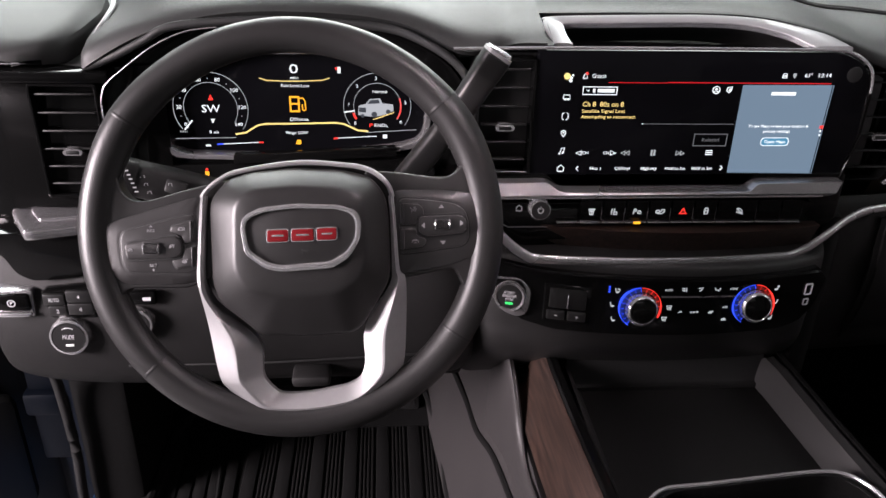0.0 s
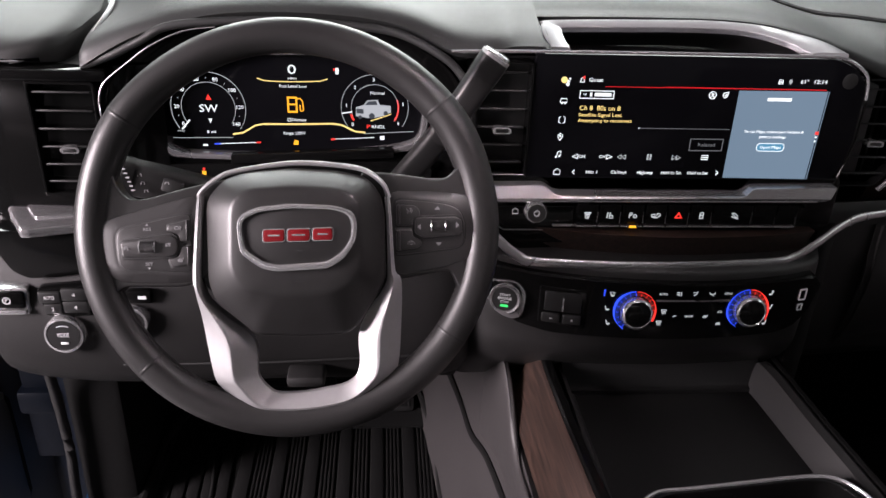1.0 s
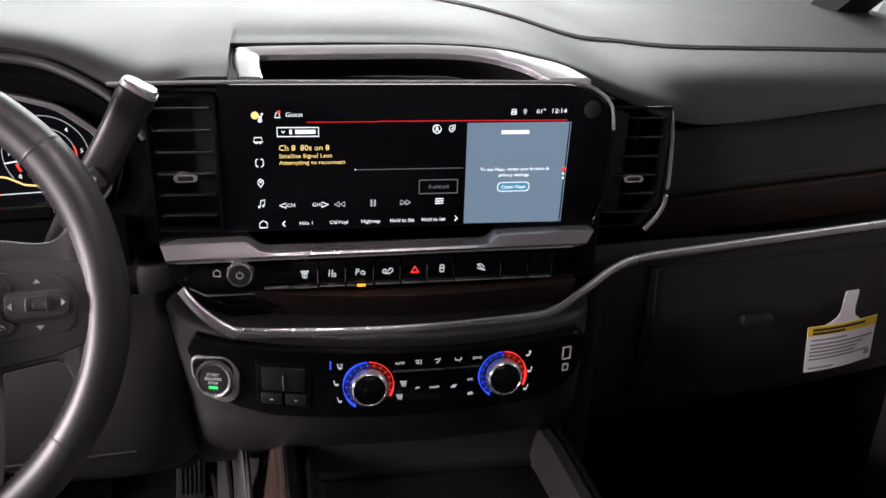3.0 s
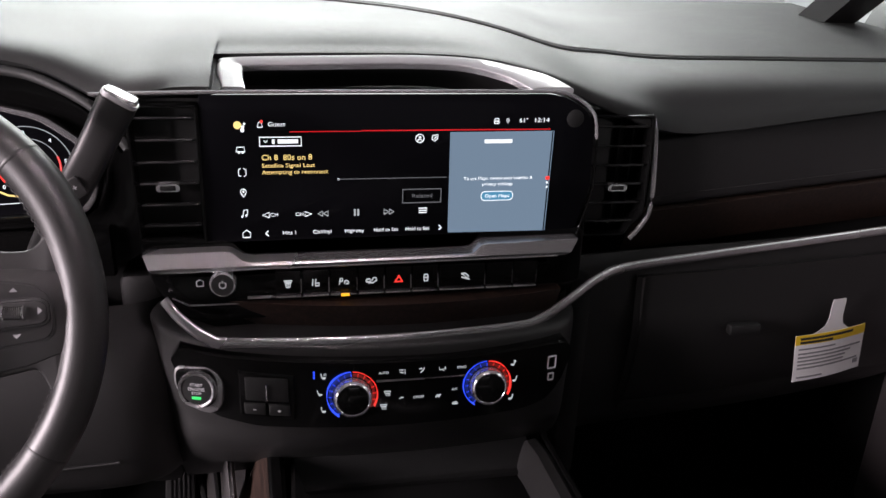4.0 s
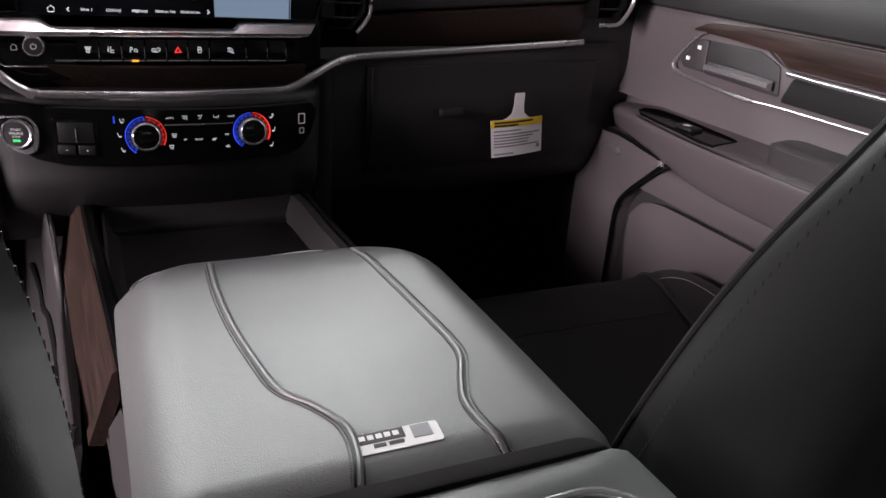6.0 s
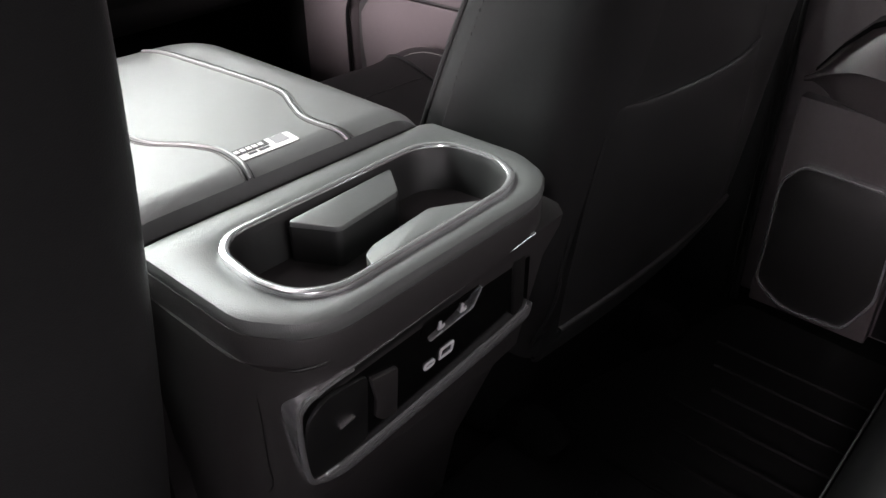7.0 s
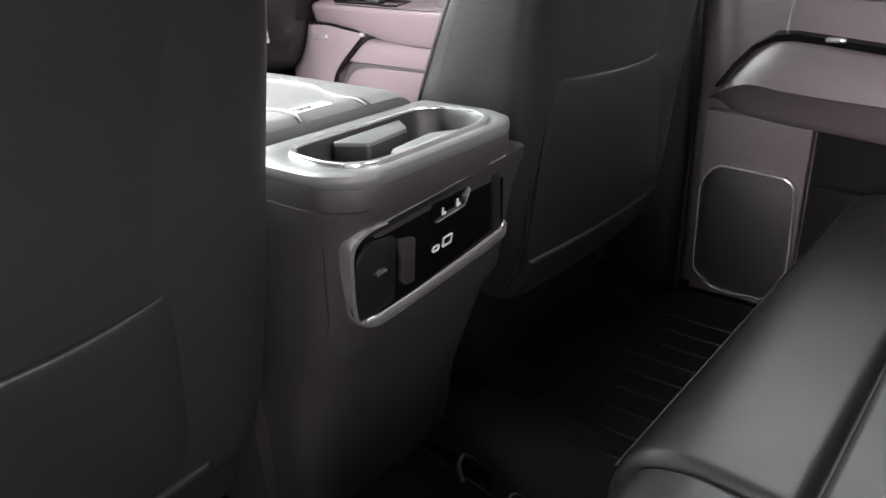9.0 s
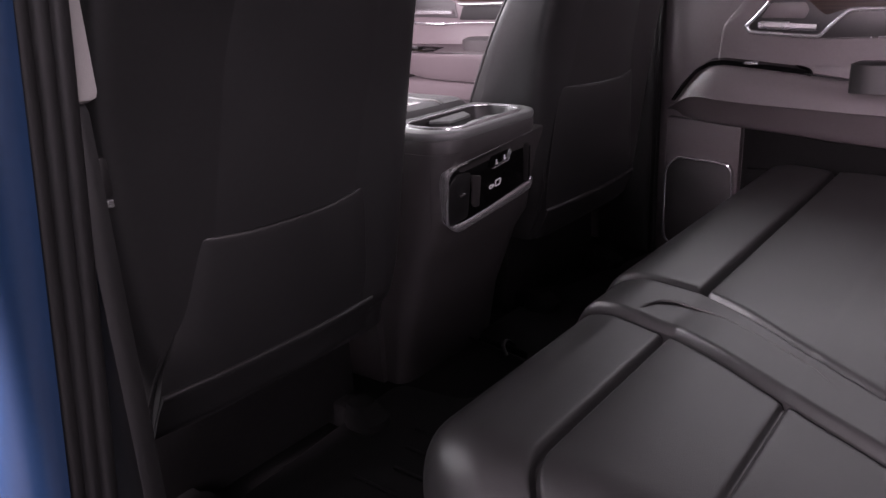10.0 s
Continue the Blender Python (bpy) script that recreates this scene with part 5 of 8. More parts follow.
# ---- seats ----
def bucket_seat(cx, group, pocket, inner, outer):
    s = thing("front_seat", (cx, -0.45, 0.12), "black leather front bucket seat with stitched backrest and map pocket", "seat", group)
    # backrest: (z, front y, rear y, half width)
    rows = ((0.300, -0.64, -0.762, 0.200), (0.335, -0.62, -0.770, 0.205), (0.36, -0.575, -0.79, 0.210), (0.42, -0.560, -0.798, 0.226), (0.52, -0.595, -0.806, 0.236), (0.62, -0.640, -0.816, 0.241), (0.72, -0.690, -0.832, 0.241),
            (0.82, -0.748, -0.855, 0.232), (0.90, -0.785, -0.878, 0.214), (0.97, -0.810, -0.895, 0.186), (1.01, -0.828, -0.898, 0.150), (1.022, -0.848, -0.892, 0.105))
    zs = catmull([(f, b, z) for z, f, b, h in rows], 4)
    hs = catmull([(h, 0, z) for z, f, b, h in rows], 4)
    rings = []
    for p, q in zip(zs, hs):
        ring = []
        for x, y, z in oval(cx, (p.x + p.y) / 2, p.z, q.x, (p.x - p.y) / 2, 6.5, 72):
            u = abs(x - cx) / q.x
            if y > (p.x + p.y) / 2:
                y += -0.030 * max(0, 1 - (u / 0.62) ** 2)
            ring.append((x, y, z))
        rings.append(ring)
    back = part("backrest", loft(rings), LEATHER, s)

    def rear_y(z):
        for a, b in zip(rows, rows[1:]):
            if a[0] <= z <= b[0]:
                t = (z - a[0]) / (b[0] - a[0])
                return a[2] + (b[2] - a[2]) * t
        return rows[-1][2]
    # rear panel with map pocket
    zs_ = (0.312, 0.36, 0.40, 0.46, 0.54, 0.66, 0.80, 0.90)

    def edge(z, side):
        """How far the panel reaches from the seat's middle at a height."""
        ws = inner if side < 0 else outer
        for (a, b), (c, d) in zip(zip(zs_, ws), zip(zs_[1:], ws[1:])):
            if z <= c:
                return b + (d - b) * max(0, (z - a) / (c - a))
        return ws[-1]

    def across(z, u, gap, sag=0.0):
        return (cx + u * edge(z, u) * 0.985, rear_y(z) - gap + 0.010 * u * u, z + sag * u * u)

    pan = [[across(z, u, 0.006) for u in (-1, -0.6, -0.2, 0.2, 0.6, 1)] for z in zs_]
    part("rear_panel", skin(pan, thick=0.010), LEATHER, s, "stitched rear panel")
    def settle(d, u):
        """The pocket lies close to the panel at its sides and stands off in the middle."""
        return 0.0050 + (d - 0.0050) * (1 - abs(u) ** 5)

    pk = [[across(z, u, settle(d, u), zz) for u in (-1, -0.93, -0.75, -0.4, 0, 0.4, 0.75, 0.93, 1)] for z, d, zz in ((0.376, 0.009, 0.0), (0.41, 0.012, 0.0), (0.46, 0.0135, 0.0), (pocket - 0.03, 0.0135, 0.002), (pocket, 0.0120, 0.008), (pocket + 0.004, 0.007, 0.008))]
    part("map_pocket", skin(pk, thick=0.004), LEATHER, s, "sagging leather map pocket")
    for u in (-1, 1):
        part("panel_piping", tube(catmull([across(z, u * 1.015, -0.001) for z in (0.33, 0.40, 0.46, 0.54, 0.66, 0.80, 0.90)], 5), 0.0020, 6), LEATHER, s)
        edge_line = catmull([(cx + u * h * 0.972, (f + b) / 2 + (f - b) / 2 * 0.775, z) for z, f, b, h in rows[3:10]], 8)
        part("bolster_piping", tube(edge_line, 0.0030, 8), LEATHER, s)
        side = catmull([(cx + u * h * 0.9975, (f + b) / 2 + (f - b) / 2 * 0.50, z) for z, f, b, h in rows[3:10]], 14)
        part("bolster_stitching", joined(*[moved(rbox(-0.0006, 0.0006, -0.0005, 0.0005, -0.0017, 0.0017, 0), Matrix.Translation(p)) for p in side]), RIM_THREAD, s)
    part("lower_strip", skin([[across(z, u, d) for u in (-1, -0.5, 0, 0.5, 1)] for z, d in ((0.306, 0.004), (0.312, 0.012), (0.345, 0.014), (0.366, 0.012), (0.372, 0.006))], thick=0.004), LEATHER, s)
    # cushion
    crs = ((-0.62, 0.30, 0.205, 0.375), (-0.50, 0.285, 0.225, 0.385), (-0.35, 0.285, 0.232, 0.398), (-0.22, 0.285, 0.232, 0.410), (-0.145, 0.29, 0.225, 0.405), (-0.115, 0.30, 0.205, 0.385), (-0.105, 0.315, 0.18, 0.355))
    out = math.copysign(1, cx)
    cush = []
    for y, zb, hw, zt in crs:
        ring = []
        for i in range(64):
            a = 2 * math.pi * i / 64
            c, q = math.cos(a), math.sin(a)
            w = hw + 0.060 if c * out > 0 else hw - 0.012
            x = w * math.copysign(abs(c) ** 0.55, c)
            z = (zb + zt) / 2 + (zt - zb) / 2 * math.copysign(abs(q) ** 0.55, q)
            if q > 0:
                z += (0.075 if c * out > 0 else 0.030) * max(0, abs(x) / w - 0.60) - 0.004
            ring.append((cx + x, y, z))
        cush.append(ring)
    cushion = skin_rings(cush)
    tree = BVHTree.FromBMesh(cushion)
    part("cushion", cushion, LEATHER, s)

    def on_cushion(u, y, dz):
        h = tree.ray_cast(Vector((cx + u * out, y, 0.8)), Vector((0, 0, -1)))[0]
        return (cx + u * out, y, (h.z if h else 0.39) + dz)

    def outer_seam(y):
        return 0.205 - 0.055 * min(1, max(0, (-0.14 - y) / 0.20))

    ys = (-0.115, -0.13, -0.16, -0.21, -0.30, -0.40, -0.52)
    part("seat_insert", skin([[on_cushion(-0.165 + (outer_seam(y) + 0.165) * k / 8, y, 0.0006 + 0.002 * (0 < k < 8)) for k in range(9)] for y in ys], nu=3, nv=2), INSERT, s, "matt dark centre insert")
    part("insert_crease", tube([on_cushion(u, -0.256 + 0.001 * math.sin(u * 60), 0.0018) for u in span(-0.14, 0.155, 12)], 0.0014, 6), DARK, s)
    part("outer_piping", tube(catmull([on_cushion(outer_seam(y), y, 0.0015) for y in ys], 4), 0.0032, 8), LEATHER, s)
    part("inner_piping", tube(catmull([on_cushion(-0.165, y, 0.0010) for y in ys], 4), 0.0028, 8), LEATHER, s)
    part("bolster_seam", tube(catmull([on_cushion(u, y, 0.0006) for u, y in ((0.205, -0.165), (0.225, -0.172), (0.240, -0.195), (0.246, -0.26), (0.246, -0.42))], 5), 0.0011, 6), THREAD, s)
    part("seat_base", rbox(cx - 0.19, cx + 0.19, -0.69, -0.18, 0.125, 0.30, 0.02), CARPET, s)
    for u in (-1, 1):
        part("seat_rail", rbox(cx + u * 0.15 - 0.02, cx + u * 0.15 + 0.02, -0.74, -0.12, 0.12, 0.165, 0.006), CARPET, s)
        part("rail_cover", loft([oval(cx + u * 0.15, -0.745, z, 0.030, 0.035, 3, 20) for z in (0.12, 0.15)] + [oval(cx + u * 0.15, -0.735, 0.172, 0.02, 0.02, 3, 20)]), CARPET, s)
    part("headrest", loft([oval(cx, -0.872 + d, z, hx, hy, 3, 32) for z, hx, hy, d in ((1.06, 0.09, 0.03, 0.0), (1.08, 0.125, 0.05, 0.002), (1.15, 0.13, 0.055, 0.006), (1.22, 0.12, 0.045, 0.008), (1.235, 0.09, 0.025, 0.008))]), LEATHER, s)
    for u in (-0.06, 0.06):
        part("headrest_post", tube([(cx + u, -0.868, 0.98), (cx + u, -0.868, 1.08)], 0.006, 8), CHROME, s)
    return s


def skin_rings(rings, n=4):
    cols = [catmull([r[i] for r in rings], n) for i in range(len(rings[0]))]
    return loft([list(r) for r in zip(*cols)])


bucket_seat(-0.395, "front seats", 0.528, (0.214, 0.212, 0.202, 0.176, 0.150, 0.122, 0.095, 0.080), (0.140, 0.140, 0.140, 0.138, 0.138, 0.156, 0.174, 0.165))
bucket_seat(0.440, "front seats", 0.590, (0.205, 0.208, 0.210, 0.208, 0.200, 0.182, 0.165, 0.150), (0.185, 0.180, 0.170, 0.150, 0.130, 0.112, 0.095, 0.080))

# rear bench
bench = thing("rear_bench", (0.03, -1.45, 0.12), "black leather rear bench seat with seamed cushions", "seat")


def seam_left(y):
    return -0.172 - 0.020 * min(1, max(0, (-1.08 - y) / 0.13)) - 0.50 * max(0, -1.215 - y)


def seam_right(y):
    return -0.066 - 0.62 * max(0, -1.205 - y)


def bench_section(name, left, right, zt, yf, creases, corner=0.0, label=""):
    """A cushion between two seam lines, with pressed creases across it; its ends roll down into the seams."""
    prof = catmull([(0, yf - 0.045, 0.24), (0, yf - 0.008, 0.285), (0, yf, zt - 0.062), (0, yf - 0.004, zt - 0.030), (0, yf - 0.022, zt - 0.006), (0, yf - 0.055, zt + 0.004), (0, -1.16, zt + 0.003), (0, -1.192, zt), (0, -1.204, zt - 0.001),
                    (0, -1.216, zt - 0.001), (0, -1.235, zt), (0, -1.28, zt), (0, -1.345, zt - 0.005), (0, -1.356, zt - 0.006), (0, -1.368, zt - 0.006), (0, -1.39, zt - 0.008), (0, -1.46, zt - 0.012), (0, -1.60, zt - 0.022), (0, -1.78, zt - 0.05), (0, -1.78, 0.24)], 8)
    rings = []
    for i in range(65):
        u = 0.5 - 0.5 * math.cos(math.pi * i / 64)
        row = []
        for p in prof:
            a, b = left(p.y), right(p.y)
            x = a + (b - a) * u
            d0, d1 = x - a, b - x
            drop = 0.010 * (max(0, 1 - d0 / 0.014) ** 2.4 * (0 if corner else 1) + max(0, 1 - d1 / 0.014) ** 2.4)
            y = p.y
            if corner:
                e = max(0, 1 - d0 / corner) ** 2.4
                drop += 0.60 * corner * e
                y -= 0.75 * corner * e if p.y > -1.3 else 0
            for yc, depth, w, x0, x1 in creases:
                if x0 < x < x1:
                    fade = min(1, (x - x0) / 0.03, (x1 - x) / 0.03)
                    q = (p.y - yc) / w
                    drop += depth * fade * math.exp(-q * q * (2.2 if q < 0 else 0.7))
            top = max(0, min(1, (p.z - 0.29) / 0.05))
            row.append((x, y, p.z - drop * top))
        rings.append(row)
    return part(name, loft(rings), BENCH, bench, label, angle=70)


bench_section("outer_cushion", lambda y: -0.552, seam_left, 0.390, -1.078, ((-1.208, 0.012, 0.0045, -0.60, -0.17), (-1.362, 0.006, 0.0035, -0.60, -0.17)), corner=0.085)
bench_section("centre_strip", seam_left, seam_right, 0.398, -1.072, (), label="raised strip between the cushions")
bench_section("centre_cushion", seam_right, lambda y: 0.668, 0.398, -1.060, ((-1.205, 0.014, 0.0055, -0.2, 0.70),))
part("fold_lip", tube(catmull([(-0.168, -1.158, 0.398), (-0.150, -1.164, 0.4015), (-0.134, -1.172, 0.402), (-0.124, -1.190, 0.401), (-0.122, -1.206, 0.397)], 5), 0.0035, 8, flat=0.7), BENCH, bench, "short stitched fold")
part("fold_seam", tube(catmull([(-0.124, -1.20, 0.3985), (-0.133, -1.245, 0.3985), (-0.1537, -1.2913, 0.3965), (-0.1911, -1.3612, 0.3915), (-0.2300, -1.402, 0.388), (-0.2700, -1.425, 0.384)], 6), 0.0013, 6), RIM_THREAD, bench)
part("front_seam", tube([(x, -1.0588, 0.362) for x in span(-0.050, 0.63, 12)], 0.0012, 6), DARK, bench)
part("bench_base", rbox(-0.52, 0.64, -1.75, -1.16, 0.12, 0.27, 0.015), DARK, bench)
for x0, x1 in ((-0.56, -0.13), (-0.12, 0.20), (0.21, 0.68)):
    cx, hx = (x0 + x1) / 2, (x1 - x0) / 2
    part("backrest", loft([oval(cx, yy, z, hx * k, 0.055 * k, 3.4, 40) for z, yy, k in ((0.36, -1.75, 0.9), (0.42, -1.755, 1.0), (0.7, -1.80, 1.0), (0.92, -1.845, 0.97), (0.98, -1.86, 0.8))]), BENCH, bench)
# ---- passenger's doors ----
fd = thing("door_1", (0.80, -0.2, 0.12), "closed front passenger door with grey-black trim, wood strip and chrome pull", "door", kind="structure")
part("door_skin", ext(rnd([(0.42, 0.12), (0.42, 0.86), (-0.66, 0.86), (-0.66, 0.12)], 0.01), "x", 0.795, 0.86, 0.004), DOORTRIM, fd)
part("belt_roll", loft([[(x, y, z) for x, z in ((0.797, 0.780), (0.779, 0.790), (0.774, 0.812), (0.780, 0.840), (0.792, 0.858), (0.86, 0.862))] for y in (0.42, 0.2, -0.2, -0.66)], cap=False, closed=False), SOFT, fd, "soft window-sill roll")
part("sill_edge", tube([(0.794, y, 0.8625) for y in span(0.40, -0.64, 8)], 0.003, 8), CONSOLE_SKIN, fd)
part("upper_trim", skin([[(0.797, y, 0.788), (0.784, y, 0.775), (0.779, y, 0.73), (0.780, y, 0.68), (0.776, y, 0.650), (0.770, y, 0.626)] for y in (0.30, 0.22, 0.10, -0.1, -0.3, -0.66)], thick=-0.003), DOORTRIM, fd)
ARM = []
for y, inn, zt, zb in ((0.30, 0.788, 0.570, 0.552), (0.20, 0.768, 0.597, 0.552), (0.12, 0.744, 0.607, 0.552), (0.06, 0.729, 0.610, 0.550), (-0.02, 0.714, 0.611, 0.544), (-0.10, 0.705, 0.611, 0.532), (-0.20, 0.701, 0.611, 0.527), (-0.40, 0.700, 0.612, 0.525), (-0.66, 0.700, 0.612, 0.525)):
    ARM.append([(0.80, y, zt + 0.024), (inn + 0.062, y, zt + 0.008), (inn + 0.018, y, zt + 0.002), (inn + 0.004, y, zt - 0.003), (inn, y, zt - 0.012), (inn + 0.006, y, zt * 0.55 + zb * 0.45), (inn + 0.018, y, zt * 0.15 + zb * 0.85), (inn + 0.034, y, zb), (0.80, y, zb - 0.008)])
part("armrest", skin(ARM), DOORTRIM, fd, "moulded door armrest")


def arm_in(y):
    return 0.729 - 0.1875 * (0.06 - y) if y > -0.02 else max(0.7005, 0.714 - 0.1125 * (-0.02 - y))


part("armrest_seam", tube(catmull([(arm_in(y) + 0.0005, y, 0.6085) for y in span(0.06, -0.60, 12)], 3), 0.0014, 6), DARK, fd)
part("switch_panel", loft([[(arm_in(y) + a, y, z), (arm_in(y) + a, y, z + 0.006), (arm_in(y) + b, y, z + 0.010), (arm_in(y) + b, y, z)] for y, z, a, b in ((0.085, 0.606, 0.018, 0.030), (0.06, 0.608, 0.008, 0.046), (0.0, 0.609, 0.007, 0.058), (-0.12, 0.609, 0.007, 0.062), (-0.150, 0.609, 0.010, 0.058))]), GLOSS, fd, "gloss black window-switch panel")
part("window_switch", rbox(0.722, 0.748, -0.085, -0.045, 0.6155, 0.6225, 0.003), DARK, fd)
part("switch_mark", rbox(0.728, 0.738, -0.070, -0.058, 0.6222, 0.6230, 0), MARK, fd)
part("pull_cup", loft([oval(0.752, -0.315, z, 0.036, 0.085, 3, 28) for z in (0.600, 0.625, 0.640)] + [oval(0.752, -0.315, 0.647, 0.026, 0.070, 3, 28)]), CONSOLE_SKIN, fd, "padded grab cup")
# handle bezel: lock keys, chrome lever over a dark plate painting a recess's shade, wood above, chrome bar over the
# pull pocket
BZ = [(0.0336, 0.7061), (0.0136, 0.7330), (-0.017, 0.7590), (-0.050, 0.7640), (-0.150, 0.7600), (-0.1821, 0.7420), (-0.2078, 0.7346), (-0.60, 0.7320), (-0.60, 0.6820), (-0.2069, 0.6823), (-0.1123, 0.6801), (0.0190, 0.6900)]
bz = rnd(BZ, 0.008, 4)
part("handle_bezel", ext(bz, "x", 0.770, 0.79, 0.003), DOORTRIM, fd)
part("handle_recess_shade", ext(rnd([(-0.040, 0.752), (-0.145, 0.753), (-0.188, 0.738), (-0.196, 0.696), (-0.040, 0.700)], 0.006), "x", 0.7675, 0.775, 0.001), INK, fd)
part("bezel_chrome", tube(catmull([(0.768, y, z) for y, z in ((-0.030, 0.7640), (-0.015, 0.7575), (0.0130, 0.7330), (0.0330, 0.7075), (0.0320, 0.6985), (0.0180, 0.6912), (-0.040, 0.6850), (-0.1123, 0.6805), (-0.150, 0.6800))], 5), 0.0042, 8, up=(1, 0, 0)), SATIN, fd, "chrome lower edge")
part("pocket_line", tube([(0.768, -0.150, 0.6800), (0.768, -0.2069, 0.6823), (0.768, -0.60, 0.6825)], 0.0018, 6), SATIN, fd)
# flat dark plate paints the shade of the pull pocket
part("pull_recess_shade", ext(rnd([(-0.215, 0.7270), (-0.60, 0.7240), (-0.60, 0.690), (-0.200, 0.690)], 0.006), "x", 0.7680, 0.775, 0.001), DARK, fd)
part("pull_bar", tube([(0.762, -0.2078, 0.7320), (0.760, -0.26, 0.7310), (0.760, -0.60, 0.7290)], 0.0034, 10), SATIN, fd, "chrome bar over the pull pocket")
part("wood_strip", ext(rnd([(0.0, 0.763), (-0.030, 0.777), (-0.14, 0.783), (-0.60, 0.786), (-0.60, 0.7370), (-0.205, 0.7390), (-0.176, 0.7560), (-0.080, 0.7610)], 0.006), "x", 0.764, 0.78, 0.003), WOOD, fd, "dark open-pore wood strip")
part("door_handle", loft([[(0.760, y, z - 0.0075), (0.749, y, z - 0.003), (0.750, y, z + 0.004), (0.760, y, z + 0.0075)] for y, z in ((-0.055, 0.7130), (-0.065, 0.7135), (-0.130, 0.7125), (-0.178, 0.7110), (-0.188, 0.7105))]), SATIN, fd, "chrome pull handle")
part("lock_panel", ext(rnd([(0.020, 0.712), (-0.012, 0.750), (-0.040, 0.752), (-0.040, 0.702), (0.008, 0.702)], 0.004), "x", 0.7655, 0.776, 0.002), CONSOLE_SKIN, fd)
for y, z in ((-0.022, 0.738), (0.000, 0.718)):
    part("lock_mark", rbox(0.7645, 0.7655, y - 0.004, y + 0.004, z - 0.003, z + 0.003, 0), MARK, fd)
# speaker cover and map pocket
SPK = [(0.215, 0.545), (0.180, 0.5575), (0.1038, 0.5605), (-0.0176, 0.5459), (-0.0170, 0.5400), (0.0063, 0.5200), (0.0627, 0.4680), (0.0890, 0.4280), (0.0920, 0.3650), (0.0894, 0.2200), (0.230, 0.2200), (0.232, 0.4600)]
spk = rnd(SPK, 0.010, 4)
part("speaker_cover", ext(spk, "x", 0.742, 0.80, 0.005), DOORTRIM, fd, "moulded speaker cover")
part("speaker_edge", tube(catmull([(0.7415, y, z) for y, z in ((0.160, 0.5590), (0.104, 0.5605), (0.040, 0.5535), (-0.0150, 0.5450), (0.0063, 0.5200), (0.0627, 0.4680), (0.0885, 0.4280), (0.0915, 0.3650), (0.0890, 0.2300))], 4), 0.0038, 8, up=(1, 0, 0)), GLOSS, fd, "gloss black edge round the speaker cover")
part("speaker_tip", rbox(0.734, 0.742, -0.021, -0.008, 0.5385, 0.5480, 0.002), CHROME, fd)
part("speaker_badge", rbox(0.7395, 0.7430, 0.103, 0.152, 0.5225, 0.5345, 0.001), SATIN, fd)
part("lower_panel", skin([[(0.790, y, 0.53), (0.764, y, 0.525), (0.756, y, 0.505), (0.757, y, 0.476)] for y in (0.10, 0.0, -0.1, -0.3, -0.62)], thick=0.006), DOORTRIM, fd)
# black sheet that paints the shade between lower panel and map pocket
part("pocket_shade", ext([(0.095, 0.22), (0.095, 0.470), (-0.62, 0.476), (-0.62, 0.22)], "x", 0.772, 0.780, 0), INK, fd)
part("map_pocket", skin([[(0.778, y, z - 0.004), (0.757, y, z), (0.752, y, z - 0.006), (0.752, y, z - 0.06), (0.760, y, 0.30), (0.770, y, 0.20)] for y, z in ((0.060, 0.424), (0.035, 0.452), (0.0, 0.464), (-0.05, 0.468), (-0.2, 0.469), (-0.4, 0.469), (-0.62, 0.469))], thick=0.006), DOORTRIM, fd, "moulded map pocket")
part("window_frame", ext([(0.45, 0.86), (0.40, 0.86), (0.05, 1.12), (-0.2, 1.26), (-0.62, 1.29), (-0.62, 0.86), (-0.68, 0.86), (-0.68, 1.34), (-0.2, 1.32), (0.05, 1.18)], "x", 0.77, 0.82, 0.004), DARK, fd)

rd = thing("door_2", (0.82, -1.3, 0.12), "closed rear passenger door with grey-black trim and chrome pull", "door", kind="structure")
part("door_skin", ext(rnd([(-0.772, 0.12), (-0.772, 0.86), (-1.80, 0.86), (-1.80, 0.30), (-1.60, 0.12)], 0.01), "x", 0.800, 0.86, 0.004), DOORTRIM, rd)


def door_step(z):
    """Front edge of the raised upper panel."""
    return -0.910 - 0.122 * max(0, z - 0.588) if z < 0.67 else -0.920 - 0.792 * (z - 0.67)


UPPER_Z = (0.86, 0.82, 0.76, 0.723, 0.70, 0.67, 0.64, 0.61, 0.588)
part("upper_trim", skin([[(x + 0.010 * max(0, (z - 0.80) / 0.06), door_step(z) + dy if y is None else y, z) for z in UPPER_Z] for x, dy, y in ((0.7995, 0.0, None), (0.787, -0.002, None), (0.784, -0.007, None), (0.783, -0.05, None), (0.783, 0, -1.30), (0.783, 0, -1.80))], nu=4, nv=2, thick=-0.003), DOORTRIM, rd)
ARM2 = []
